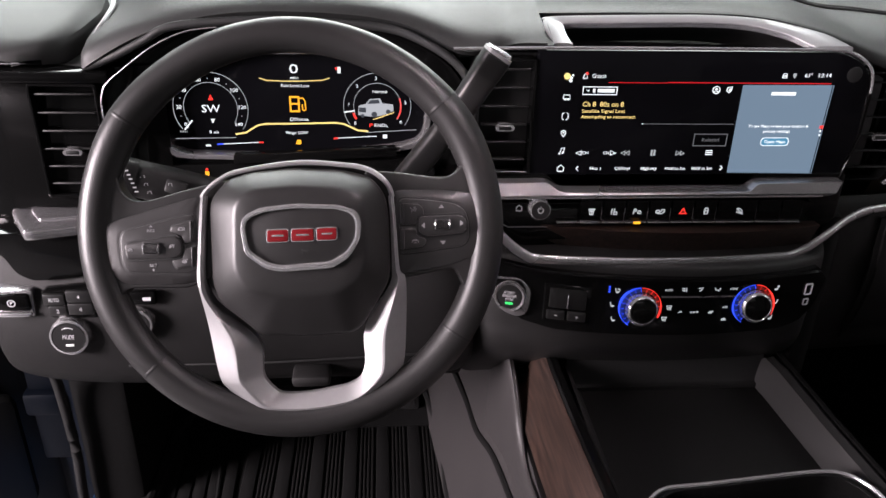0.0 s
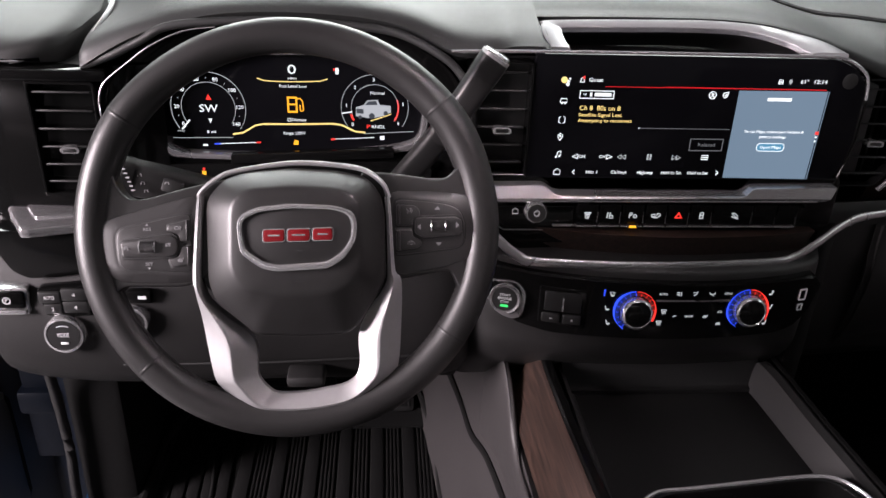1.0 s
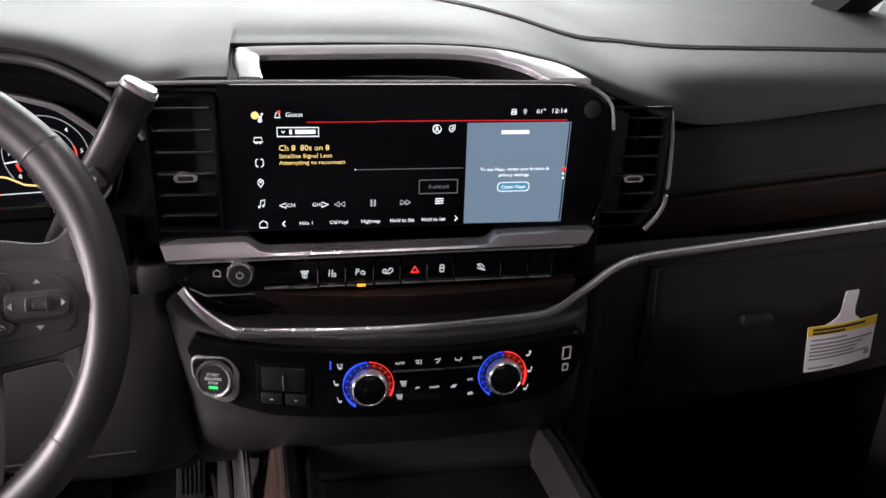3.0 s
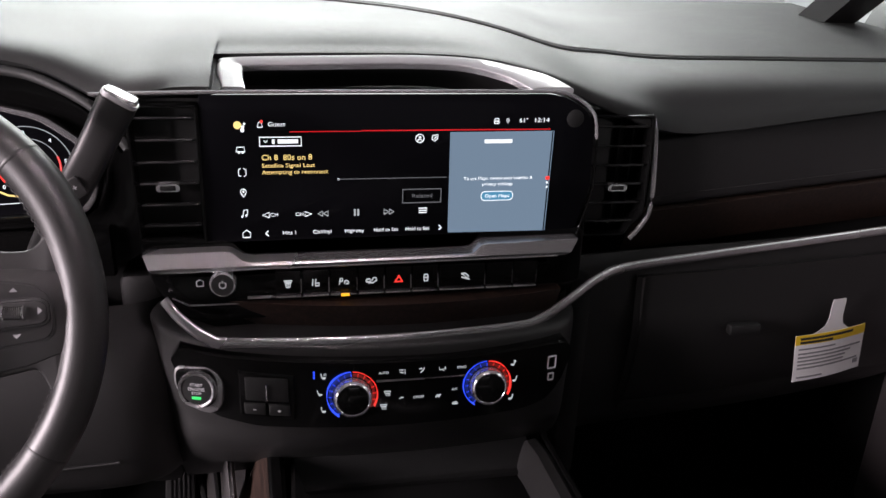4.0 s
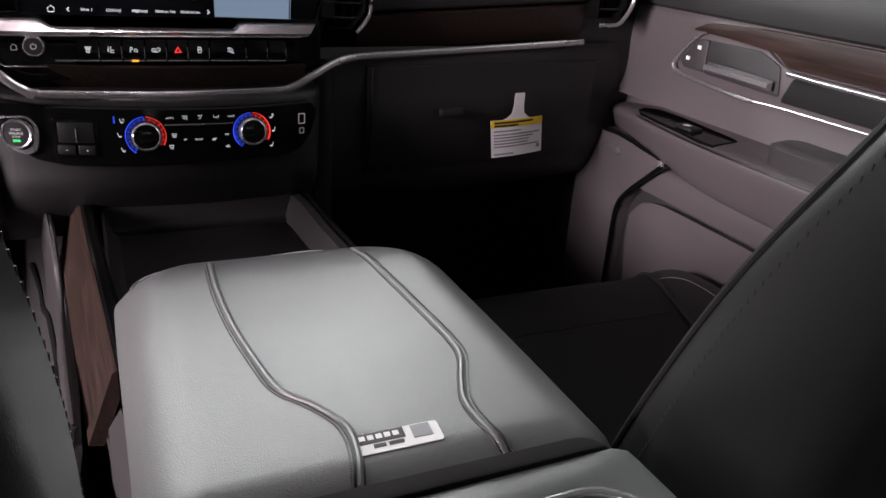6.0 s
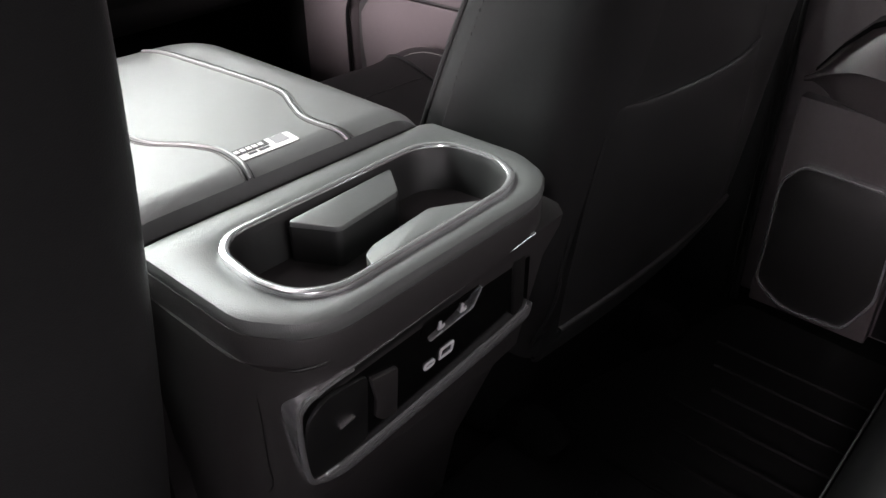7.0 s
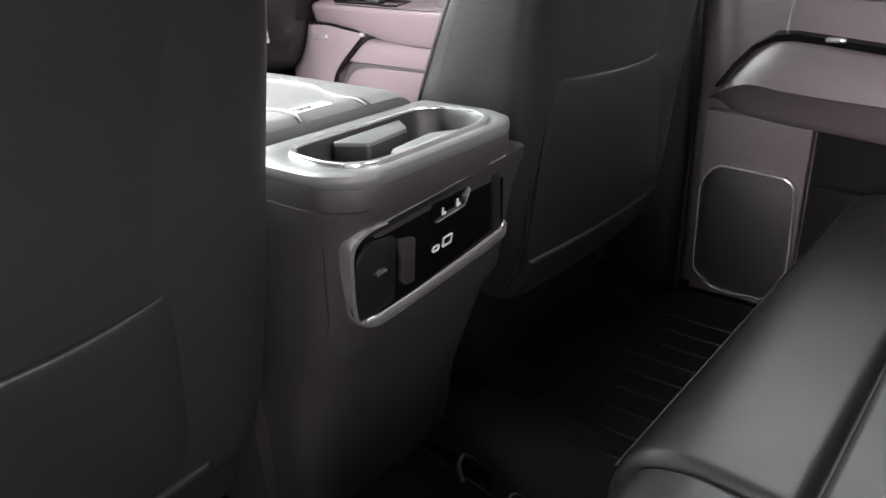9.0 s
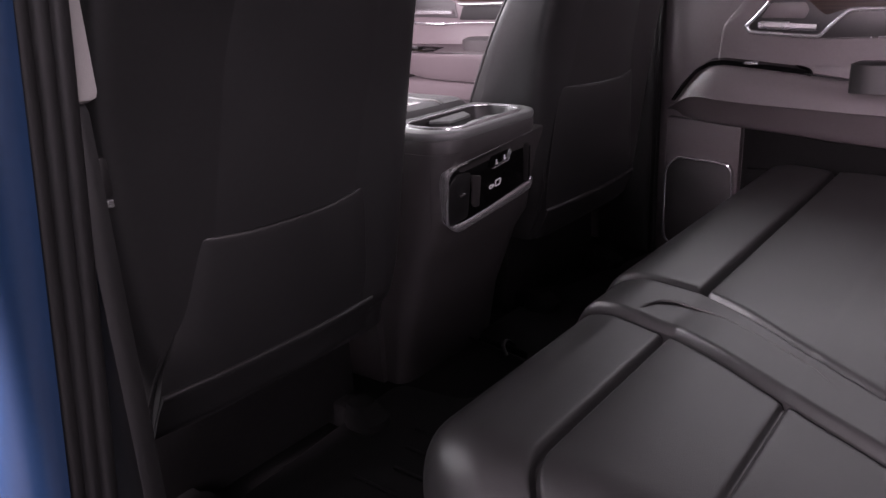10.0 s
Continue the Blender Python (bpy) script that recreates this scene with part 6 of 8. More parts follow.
for y, inn, zt, zc, zb in ((-0.795, 0.792, 0.485, 0.480, 0.474), (-0.812, 0.780, 0.503, 0.490, 0.462), (-0.840, 0.764, 0.540, 0.505, 0.459), (-0.868, 0.752, 0.569, 0.515, 0.456), (-0.900, 0.743, 0.584, 0.516, 0.454), (-0.930, 0.739, 0.585, 0.513, 0.452), (-1.00, 0.738, 0.578, 0.508, 0.447), (-1.09, 0.737, 0.568, 0.504, 0.440),
                           (-1.21, 0.736, 0.554, 0.499, 0.430), (-1.40, 0.736, 0.545, 0.494, 0.424), (-1.75, 0.736, 0.54, 0.484, 0.43)):
    ARM2.append([(0.80, y, zt + 0.004), (inn + 0.036, y, zt + 0.003), (inn + 0.028, y, zt - 0.001), (inn + 0.022, y, zt - 0.010), (inn + 0.010, y, (zt + zc) / 2), (inn + 0.001, y, zc + 0.004), (inn, y, zc), (inn + 0.004, y, zc - 0.004), (inn + 0.018, y, (zc + zb) / 2), (inn + 0.032, y, zb + 0.002), (0.80, y, zb - 0.002)])
part("armrest", skin(ARM2), DOORTRIM, rd, "moulded door armrest", 24)
part("switch_panel", loft([[(0.790, y, z - 0.004), (0.766, y, z - 0.002), (0.766, y, z + h * 0.6), (0.786, y, z + h)] for y, z, h in ((-0.815, 0.505, 0.004), (-0.840, 0.541, 0.007), (-0.868, 0.570, 0.010), (-0.900, 0.586, 0.013), (-0.93, 0.589, 0.014), (-1.00, 0.583, 0.014), (-1.08, 0.575, 0.014), (-1.105, 0.572, 0.010), (-1.112, 0.570, 0.004))]), GLOSS, rd, "gloss black window-switch panel")
part("window_switch", rbox(0.762, 0.776, -1.005, -0.975, 0.588, 0.5955, 0.003), CHROME, rd)
part("armrest_line", tube([(0.765, y, z) for y, z in ((-1.10, 0.5725), (-1.21, 0.5605), (-1.40, 0.5485), (-1.74, 0.5405))], 0.0016, 6), DARK, rd)
part("pull_cup", loft([oval(0.757, -1.255, z, 0.026, 0.066, 3, 28) for z in (0.54, 0.575, 0.596)] + [oval(0.757, -1.255, 0.602, 0.017, 0.052, 3, 28)]), DARK, rd)
BZ2 = rnd([(-1.017, 0.722), (-0.986, 0.686), (-0.970, 0.671), (-0.976, 0.658), (-1.050, 0.651), (-1.112, 0.647), (-1.130, 0.642), (-1.45, 0.652), (-1.45, 0.742), (-1.08, 0.738), (-1.03, 0.728)], 0.006, 4)
part("handle_bezel", ext(BZ2, "x", 0.774, 0.79, 0.003), DARK, rd)
part("handle_plate", ext(rnd([(-1.020, 0.716), (-1.001, 0.686), (-1.088, 0.684), (-1.096, 0.700), (-1.088, 0.716)], 0.004), "x", 0.7715, 0.776, 0.001), DOORTRIM, rd)
part("bezel_chrome", tube(catmull([(0.771, y, z) for y, z in ((-1.016, 0.718), (-0.989, 0.686), (-0.974, 0.671), (-0.977, 0.662), (-0.988, 0.6565), (-1.05, 0.652), (-1.105, 0.6485), (-1.122, 0.651), (-1.146, 0.676), (-1.168, 0.696), (-1.182, 0.700), (-1.24, 0.701), (-1.45, 0.700))], 5), 0.0046, 10, up=(1, 0, 0)), CHROME, rd, "chrome edge round the pull")
part("pocket_line", tube([(0.7725, -1.125, 0.643), (0.7725, -1.24, 0.6475), (0.7725, -1.44, 0.652)], 0.0014, 6), SATIN, rd)
part("wood_strip", ext(rnd([(-1.035, 0.728), (-1.45, 0.740), (-1.45, 0.706), (-1.178, 0.706), (-1.155, 0.698), (-1.128, 0.690), (-1.092, 0.720)], 0.005), "x", 0.769, 0.78, 0.003), WOOD, rd, "dark open-pore wood strip")
part("door_handle", loft([[(0.768, y, z - 0.0085), (0.756, y, z - 0.002), (0.758, y, z + 0.006), (0.770, y, z + 0.008)] for y, z in ((-1.000, 0.672), (-1.008, 0.672), (-1.07, 0.669), (-1.108, 0.667), (-1.116, 0.668))]), SATIN, rd, "chrome pull handle")
part("lower_panel", ext(rnd([(-0.800, 0.12), (-0.800, 0.462), (-0.976, 0.450), (-0.976, 0.12)], 0.004), "x", 0.778, 0.81, 0.004), DOORTRIM, rd)
RS = rnd([(-0.806, 0.340), (-0.832, 0.372), (-0.952, 0.366), (-0.968, 0.350), (-0.975, 0.20), (-0.945, 0.135), (-0.850, 0.132), (-0.806, 0.165)], 0.014, 4)
rs_ = resampled(RS, 64, (-0.885, 0.25))
part("speaker_grille", ext(inset(rs_, 0.003), "x", 0.768, 0.79, 0.004), PLASTIC, rd, "fine black speaker grille")
part("speaker_ring", frame_slab(rs_, inset(rs_, 0.0045), "x", 0.764, 0.785, 0.0015), CHROME, rd, "thin chrome speaker ring")
part("pocket_recess", ext([(-0.980, 0.13), (-0.980, 0.455), (-1.75, 0.445), (-1.75, 0.13)], "x", 0.790, 0.802, 0.002), CARPET, rd)
part("map_pocket", skin([[(0.775, y, 0.36), (0.757, y, 0.355), (0.757, y, 0.30), (0.770, y, 0.20)] for y in (-1.0, -1.2, -1.5, -1.75)], thick=0.006), CARPET, rd, "moulded map pocket")
part("window_frame", ext([(-0.73, 0.86), (-0.73, 1.34), (-1.75, 1.34), (-1.85, 0.86), (-1.80, 0.86), (-1.71, 1.29), (-0.79, 1.29), (-0.79, 0.86)], "x", 0.775, 0.82, 0.004), DARK, rd)
# ---- infotainment screen ----
scr = thing("infotainment_screen", (-0.02, 0.07, 0.742), "wide black glass touchscreen showing a radio page and map panel", "screen")
part("bezel", ext(rnd([(-0.200, 0.8925), (0.131, 0.8935), (0.164, 0.872), (0.166, 0.795), (0.154, 0.7575), (0.058, 0.7565), (0.047, 0.7425), (-0.168, 0.7425), (-0.183, 0.756), (-0.203, 0.756)], [0.004, 0.022, 0.02, 0.02, 0.006, 0.003, 0.005, 0.005, 0.003, 0.004], 6), "y", 0.0580, 0.078, 0.002), SCREEN, scr, "black glass front")
TOPLINE = catmull([(-0.288, 0.060, 0.8925), (-0.20, 0.0590, 0.8945), (-0.05, 0.0585, 0.8955), (0.10, 0.0585, 0.8955), (0.128, 0.0585, 0.8945), (0.148, 0.0588, 0.887), (0.163, 0.059, 0.873), (0.1675, 0.0595, 0.850)], 6)
part("chrome_edge", tube(TOPLINE, 0.0017, 8), CHROME, scr, "thin chrome top edge")
part("side_edge", tube([(0.1690, 0.0605, 0.850), (0.1690, 0.0605, 0.80), (0.160, 0.060, 0.762), (0.156, 0.058, 0.752)], 0.0012, 8), GLOSS, scr)
part("sensor_disc", lathe([(0.0085, 0.0), (0.0085, 0.0006), (0.0078, 0.0010)], facing(0.1435, 0.0584, 0.870), 28), DARK, scr)
YS = 0.0574


def lit(name, bm, material, label=""):
    return part(name, bm, material, scr, label)


def bar(x0, x1, z0, z1, material, name="screen_bar"):
    return lit(name, ext([(x0, z0), (x1, z0), (x1, z1), (x0, z1)], "y", YS - 0.0003, 0.0585, 0), material)


def stroke(pts, material, w=0.0007, name="screen_icon"):
    return lit(name, band(pts, w, "y", YS - 0.0004, 0.0585), material)


def say(text, x, z, width, size, material, align="CENTER", y=YS, parent=None):
    return words("screen_text", text, size, facing(x, y, z), material, parent or scr, align=align, width=width)


def box_line(x0, x1, z0, z1, material, w=0.0007):
    o = [(x0, z0), (x1, z0), (x1, z1), (x0, z1)]
    i = [(x0 + w, z0 + w), (x1 - w, z0 + w), (x1 - w, z1 - w), (x0 + w, z1 - w)]
    return lit("screen_frame", frame_slab(o, i, "y", YS - 0.0004, 0.0585, 0), material)


bar(-0.124, -0.06, 0.8594, 0.8600, GL_LINE), bar(-0.06, 0.119, 0.8597, 0.8606, GL_LINE)
bar(-0.0815, 0.0205, 0.8147, 0.8152, GL_FAINT), bar(-0.0818, -0.0805, 0.8144, 0.8156, GL_WHITE)
lit("map_panel", ext([(0.0235, 0.7590), (0.1200, 0.7580), (0.1215, 0.8585), (0.0225, 0.8580)], "y", YS + 0.0001, 0.0585, 0), GL_MAP, "slate-blue map panel")
lit("panel_edge", ext([(0.1215, 0.7580), (0.1222, 0.7580), (0.1235, 0.8585), (0.1228, 0.8585)], "y", YS, 0.0585, 0), GL_MAP)
bar(0.0555, 0.0825, 0.8472, 0.8508, GL_WHITE)
say("To use Maps, review your location &", 0.0710, 0.8130, 0.068, 0.0043, GL_WHITE, y=YS - 0.0003)
say("privacy settings", 0.0705, 0.8072, 0.030, 0.0043, GL_WHITE, y=YS - 0.0003)
pill = rnd([(0.0548, 0.7905), (0.0868, 0.7905), (0.0868, 0.8000), (0.0548, 0.8000)], 0.0046, 6)
lit("pill_frame", frame_slab(pill, inset(pill, 0.0006), "y", YS - 0.0004, 0.0585, 0), GL_WHITE)
lit("pill_fill", ext(inset(pill, 0.0007), "y", YS - 0.0001, 0.0585, 0), GL_PILL)
say("Open Maps", 0.0708, 0.7952, 0.024, 0.0048, GL_WHITE, y=YS - 0.0003)
bar(0.1185, 0.1225, 0.8105, 0.8138, GL_RED), bar(0.1195, 0.1212, 0.8065, 0.8085, GL_WHITE), bar(0.1195, 0.1212, 0.8020, 0.8040, GL_WHITE)
say("Guest", -0.1425, 0.8665, 0.0150, 0.0058, GL_WHITE, "LEFT")
stroke([(-0.1515, 0.8640), (-0.1505, 0.8680), (-0.1492, 0.8688), (-0.1480, 0.8680), (-0.1470, 0.8640), (-0.1515, 0.8640)], GL_WHITE)
lit("alert_dot", ext(ring_pts(-0.1478, 0.8690, 0.0014, n=12)[:-1], "y", YS - 0.0005, 0.0585, 0), GL_RED)
box_line(-0.1505, -0.1135, 0.8465, 0.8553, GL_WHITE)
stroke([(-0.1465, 0.8520), (-0.1450, 0.8500), (-0.1435, 0.8520)], GL_WHITE)
bar(-0.1395, -0.1372, 0.8490, 0.8530, GL_WHITE), bar(-0.1345, -0.1165, 0.8492, 0.8528, GL_WHITE)
say("Ch 8  80s on 8", -0.1495, 0.8362, 0.0445, 0.0074, GL_YEL, "LEFT")
say("Satellite Signal Lost", -0.1495, 0.8288, 0.0470, 0.0052, GL_YEL, "LEFT")
say("Attempting to reconnect", -0.1495, 0.8226, 0.0590, 0.0052, GL_YEL, "LEFT")
box_line(-0.0215, 0.0160, 0.7900, 0.8040, GL_FAINT)
say("Related", -0.0025, 0.7970, 0.0190, 0.0056, GL_FAINT)
for x, s in ((-0.1480, -1), (-0.1095, 1)):
    stroke([(x - 0.0030 * s, 0.7795), (x + 0.0030 * s, 0.7820), (x - 0.0030 * s, 0.7845), (x - 0.0030 * s, 0.7795)], GL_WHITE)
say("CH", -0.1405, 0.7820, 0.0070, 0.0048, GL_WHITE), say("CH", -0.1175, 0.7820, 0.0070, 0.0048, GL_WHITE)
for x, s in ((-0.0985, -1), (-0.0935, -1), (-0.0365, 1), (-0.0315, 1)):
    stroke([(x - 0.0022 * s, 0.7795), (x + 0.0022 * s, 0.7820), (x - 0.0022 * s, 0.7845), (x - 0.0022 * s, 0.7795)], GL_DIM)
bar(-0.0672, -0.0655, 0.7790, 0.7855, GL_DIM), bar(-0.0640, -0.0623, 0.7790, 0.7855, GL_DIM)
for z in (0.7803, 0.7825, 0.7847):
    bar(-0.0055, 0.0025, z - 0.0004, z + 0.0004, GL_WHITE)
stroke([(-0.1465, 0.7665), (-0.1490, 0.7640), (-0.1465, 0.7615)], GL_WHITE, 0.001), stroke([(0.0145, 0.7670), (0.0170, 0.7645), (0.0145, 0.7620)], GL_WHITE, 0.001)
for text, x, w in (("Hits 1", -0.1270, 0.0120), ("ClsVinyl", -0.0970, 0.0170), ("Highway", -0.0670, 0.0180), ("Hold to Set", -0.0370, 0.0230), ("Hold to Set", -0.0065, 0.0230)):
    say(text, x, 0.7640, w, 0.0050, GL_WHITE)
lit("profile_icon", frame_slab(ring_pts(-0.0060, 0.8525, 0.0042, n=20)[:-1], ring_pts(-0.0060, 0.8525, 0.0035, n=20)[:-1], "y", YS - 0.0004, 0.0585, 0), GL_WHITE)
lit("profile_head", ext(ring_pts(-0.0060, 0.8535, 0.0013, n=12)[:-1], "y", YS - 0.0004, 0.0585, 0), GL_WHITE)
stroke([(-0.0082, 0.8500), (-0.0072, 0.8515), (-0.0048, 0.8515), (-0.0038, 0.8500)], GL_WHITE)
stroke([(0.0055, 0.8515), (0.0060, 0.8550), (0.0110, 0.8562), (0.0105, 0.8520), (0.0080, 0.8497), (0.0055, 0.8515)], GL_WHITE), stroke([(0.0075, 0.8515), (0.0095, 0.8545)], GL_WHITE)
say("61°", 0.0925, 0.8685, 0.0085, 0.0058, GL_WHITE), say("12:14", 0.1100, 0.8688, 0.0140, 0.0058, GL_WHITE)
stroke([(0.0640, 0.8660), (0.0645, 0.8705), (0.0680, 0.8705), (0.0685, 0.8660), (0.0640, 0.8660)], GL_WHITE), bar(0.0648, 0.0678, 0.8676, 0.8686, GL_WHITE)
lit("pin_icon", ext([(0.0770, 0.8655), (0.0788, 0.8688), (0.0780, 0.8708), (0.0760, 0.8708), (0.0752, 0.8688)], "y", YS - 0.0004, 0.0585, 0), GL_DIM)
# icon column
for x, z, r in ((-0.1685, 0.8660, 0.0034), (-0.1640, 0.8645, 0.0014), (-0.1645, 0.8615, 0.0018), (-0.1625, 0.8672, 0.0010)):
    lit("assistant_dot", ext(ring_pts(x, z, r, n=16)[:-1], "y", YS - 0.0004, 0.0585, 0), GL_YEL if r > 0.003 else GL_WHITE)
stroke([(-0.1708, 0.8420), (-0.1700, 0.8462), (-0.1640, 0.8462), (-0.1632, 0.8420), (-0.1708, 0.8420)], GL_WHITE)
for x in (-0.1685, -0.1652):
    lit("wheel_icon", ext(ring_pts(x, 0.8415, 0.0011, n=12)[:-1], "y", YS - 0.0005, 0.0585, 0), GL_WHITE)
stroke([(-0.1680, 0.8268), (-0.1700, 0.8255), (-0.1700, 0.8205), (-0.1680, 0.8192)], GL_WHITE), stroke([(-0.1655, 0.8268), (-0.1635, 0.8255), (-0.1635, 0.8205), (-0.1655, 0.8192)], GL_WHITE)
stroke([(-0.1668, 0.8000), (-0.1692, 0.8040), (-0.1692, 0.8062), (-0.1668, 0.8078), (-0.1644, 0.8062), (-0.1644, 0.8040), (-0.1668, 0.8000)], GL_WHITE)
lit("pin_dot", ext(ring_pts(-0.1668, 0.8050, 0.0010, n=12)[:-1], "y", YS - 0.0004, 0.0585, 0), GL_WHITE)
stroke([(-0.1685, 0.7812), (-0.1675, 0.7872), (-0.1640, 0.7880), (-0.1648, 0.7822)], GL_WHITE)
for x, z in ((-0.1692, 0.7812), (-0.1656, 0.7822)):
    lit("note_dot", ext(ring_pts(x, z, 0.0010, n=12)[:-1], "y", YS - 0.0004, 0.0585, 0), GL_WHITE)
stroke([(-0.1695, 0.7608), (-0.1698, 0.7650), (-0.1662, 0.7680), (-0.1626, 0.7652), (-0.1630, 0.7608), (-0.1695, 0.7608)], GL_WHITE)

# ---- gauge cluster ----
clu = thing("gauge_cluster", (-0.46, 0.15, 0.745), "digital gauge cluster glowing with a fuel warning behind the wheel", "gauge cluster")
CL = rnd([(-0.624, 0.800), (-0.604, 0.748), (-0.535, 0.744), (-0.330, 0.752), (-0.302, 0.768), (-0.304, 0.832), (-0.345, 0.860), (-0.405, 0.874), (-0.520, 0.872), (-0.580, 0.850), (-0.615, 0.825)], 0.012, 4)
cr = resampled(CL, 96, (-0.46, 0.81))
part("lens", ext(cr, "y", 0.1385, 0.15, 0.001), SCREEN, clu, "black display lens")
BZ_O = [(-0.6192, 0.8020), (-0.6183, 0.7825), (-0.6134, 0.7685), (-0.5967, 0.7528), (-0.5333, 0.7510), (-0.4511, 0.7500), (-0.3530, 0.7600), (-0.3215, 0.7645), (-0.3085, 0.7778), (-0.3050, 0.8014), (-0.3090, 0.8350), (-0.3440, 0.8625), (-0.4050, 0.8770), (-0.5200, 0.8750), (-0.5800, 0.8535), (-0.6130, 0.8280)]
BZ_I = [(-0.6122, 0.8015), (-0.6112, 0.7835), (-0.6070, 0.7725), (-0.5930, 0.7588), (-0.5333, 0.7568), (-0.4511, 0.7552), (-0.3530, 0.7660), (-0.3240, 0.7715), (-0.3150, 0.7815), (-0.3125, 0.8020), (-0.3160, 0.8320), (-0.3490, 0.8575), (-0.4060, 0.8730), (-0.5200, 0.8710), (-0.5780, 0.8495), (-0.6070, 0.8250)]
part("bezel", frame_slab(resampled(rnd(BZ_O, 0.008, 3), 96, (-0.46, 0.81)), resampled(rnd(BZ_I, 0.008, 3), 96, (-0.46, 0.81)), "y", 0.1215, 0.1395, 0.0014), SATIN, clu, "silver-edged bezel")
part("bezel_lip", ext(rnd([(-0.531, 0.7470), (-0.345, 0.7565), (-0.345, 0.7675), (-0.531, 0.7580)], 0.002), "y", 0.1175, 0.130, 0.0015), GLOSS, clu)
part("cowl", frame_slab([(x, z) for x, z in inset(cr, -0.05)], inset(cr, 0.004), "y", 0.130, 0.1376, 0.001), GLOSS, clu)
YC = 0.1378


def clit(name, bm, material):
    return part(name, bm, material, clu)


def cring(cx, cz, r, w, a0, a1, material, name="dial_arc"):
    return clit(name, band(ring_pts(cx, cz, r, a0, a1, 40), w, "y", YC, 0.139), material)


def csay(text, x, z, width, size, material):
    return words("dial_text", text, size, facing(x, YC, z), material, clu, width=width)


GX, GZ = -0.5550, 0.8065
cring(GX, GZ, 0.0415, 0.0006, 215, -35, GL_DIM), cring(GX, GZ, 0.0300, 0.0005, 215, -35, GL_DIM)
for i, t in enumerate(("0", "20", "40", "60", "80", "100", "120", "140")):
    a = radians(212 - 244 * i / 7)
    csay(t, GX + 0.0350 * math.cos(a), GZ + 0.0345 * math.sin(a), 0, 0.0062, GL_WHITE)
    if i:
        a = radians(212 - 244 * (i - 0.5) / 7)
        clit("dial_tick", ext(ring_pts(GX + 0.035 * math.cos(a), GZ + 0.0345 * math.sin(a), 0.0006, n=8)[:-1], "y", YC, 0.139, 0), GL_DIM)
cring(GX, GZ, 0.0355, 0.0018, 219, 217, GL_WHITE)
clit("needle", band([(GX + 0.040 * math.cos(radians(218)), GZ + 0.040 * math.sin(radians(218))), (GX + 0.026 * math.cos(radians(212)), GZ + 0.026 * math.sin(radians(212)))], 0.0016, "y", YC - 0.0002, 0.139), GL_WHITE)
csay("SW", -0.5550, 0.8062, 0.0205, 0.0125, GL_WHITE)
clit("arrow_up", ext([(-0.5570, 0.8165), (-0.5510, 0.8165), (-0.5540, 0.8228)], "y", YC, 0.139, 0), GL_RED)
clit("arrow_down", ext([(-0.5562, 0.7945), (-0.5518, 0.7945), (-0.5540, 0.7895)], "y", YC, 0.139, 0), GL_WHITE)
csay("8 mi", -0.5540, 0.7790, 0.0100, 0.0048, GL_WHITE), csay("MPH", -0.5880, 0.7795, 0.0080, 0.003, GL_DIM)
HX, HZ = -0.3670, 0.8100
cring(HX, HZ, 0.0385, 0.0006, 215, -35, GL_DIM), cring(HX, HZ, 0.0270, 0.0005, 200, -35, GL_DIM), cring(HX, HZ, 0.0270, 0.0016, 20, -32, GL_RED), cring(HX, HZ, 0.0285, 0.0022, 212, 196, GL_RED)
for i, t in enumerate("0123456"):
    a = radians(218 - 252 * i / 6)
    csay(t, HX + 0.0325 * math.cos(a), HZ + 0.0325 * math.sin(a), 0, 0.0058, GL_WHITE)
clit("needle", band([(HX - 0.038, HZ - 0.007), (HX - 0.026, HZ - 0.005)], 0.0012, "y", YC - 0.0002, 0.139), GL_WHITE)
csay("Normal", -0.3640, 0.8272, 0.0160, 0.0048, GL_WHITE)
# the small truck picture on the right dial
GL_BODY, GL_SHADE = glow("lit_truck_body", (0.55, 0.57, 0.62), 0.6), glow("lit_truck_shade", (0.06, 0.07, 0.09), 0.5)
clit("truck_picture", ext([(-0.3890, 0.8000), (-0.3885, 0.8105), (-0.3800, 0.8130), (-0.3755, 0.8185), (-0.3640, 0.8195), (-0.3610, 0.8135), (-0.3490, 0.8125), (-0.3485, 0.8050), (-0.3560, 0.8010), (-0.3700, 0.7975)], "y", YC + 0.0002, 0.139, 0), GL_BODY)
clit("truck_window", ext([(-0.3785, 0.8130), (-0.3745, 0.8175), (-0.3655, 0.8182), (-0.3640, 0.8138)], "y", YC, 0.139, 0), GL_SHADE)
clit("truck_grille", ext([(-0.3880, 0.8035), (-0.3880, 0.8090), (-0.3800, 0.8085), (-0.3800, 0.8030)], "y", YC, 0.139, 0), GL_SHADE)
for x, z, r in ((-0.3705, 0.8005, 0.0034), (-0.3545, 0.8040, 0.0026), (-0.3840, 0.7990, 0.0022)):
    clit("truck_wheel", ext(ring_pts(x, z, r, n=16)[:-1], "y", YC - 0.0001, 0.139, 0), GL_SHADE)
clit("road_line", band([(-0.3720, 0.7945), (-0.3600, 0.7985), (-0.3480, 0.8030)], 0.0008, "y", YC, 0.139), GL_YEL)
csay("P", -0.3745, 0.7875, 0.0042, 0.0062, GL_RED), csay("RNDL", -0.3630, 0.7875, 0.0155, 0.0052, GL_WHITE)
csay("0", -0.4595, 0.8520, 0.0095, 0.0150, GL_WHITE), csay("MPH", -0.4595, 0.8420, 0.0090, 0.0038, GL_WHITE)
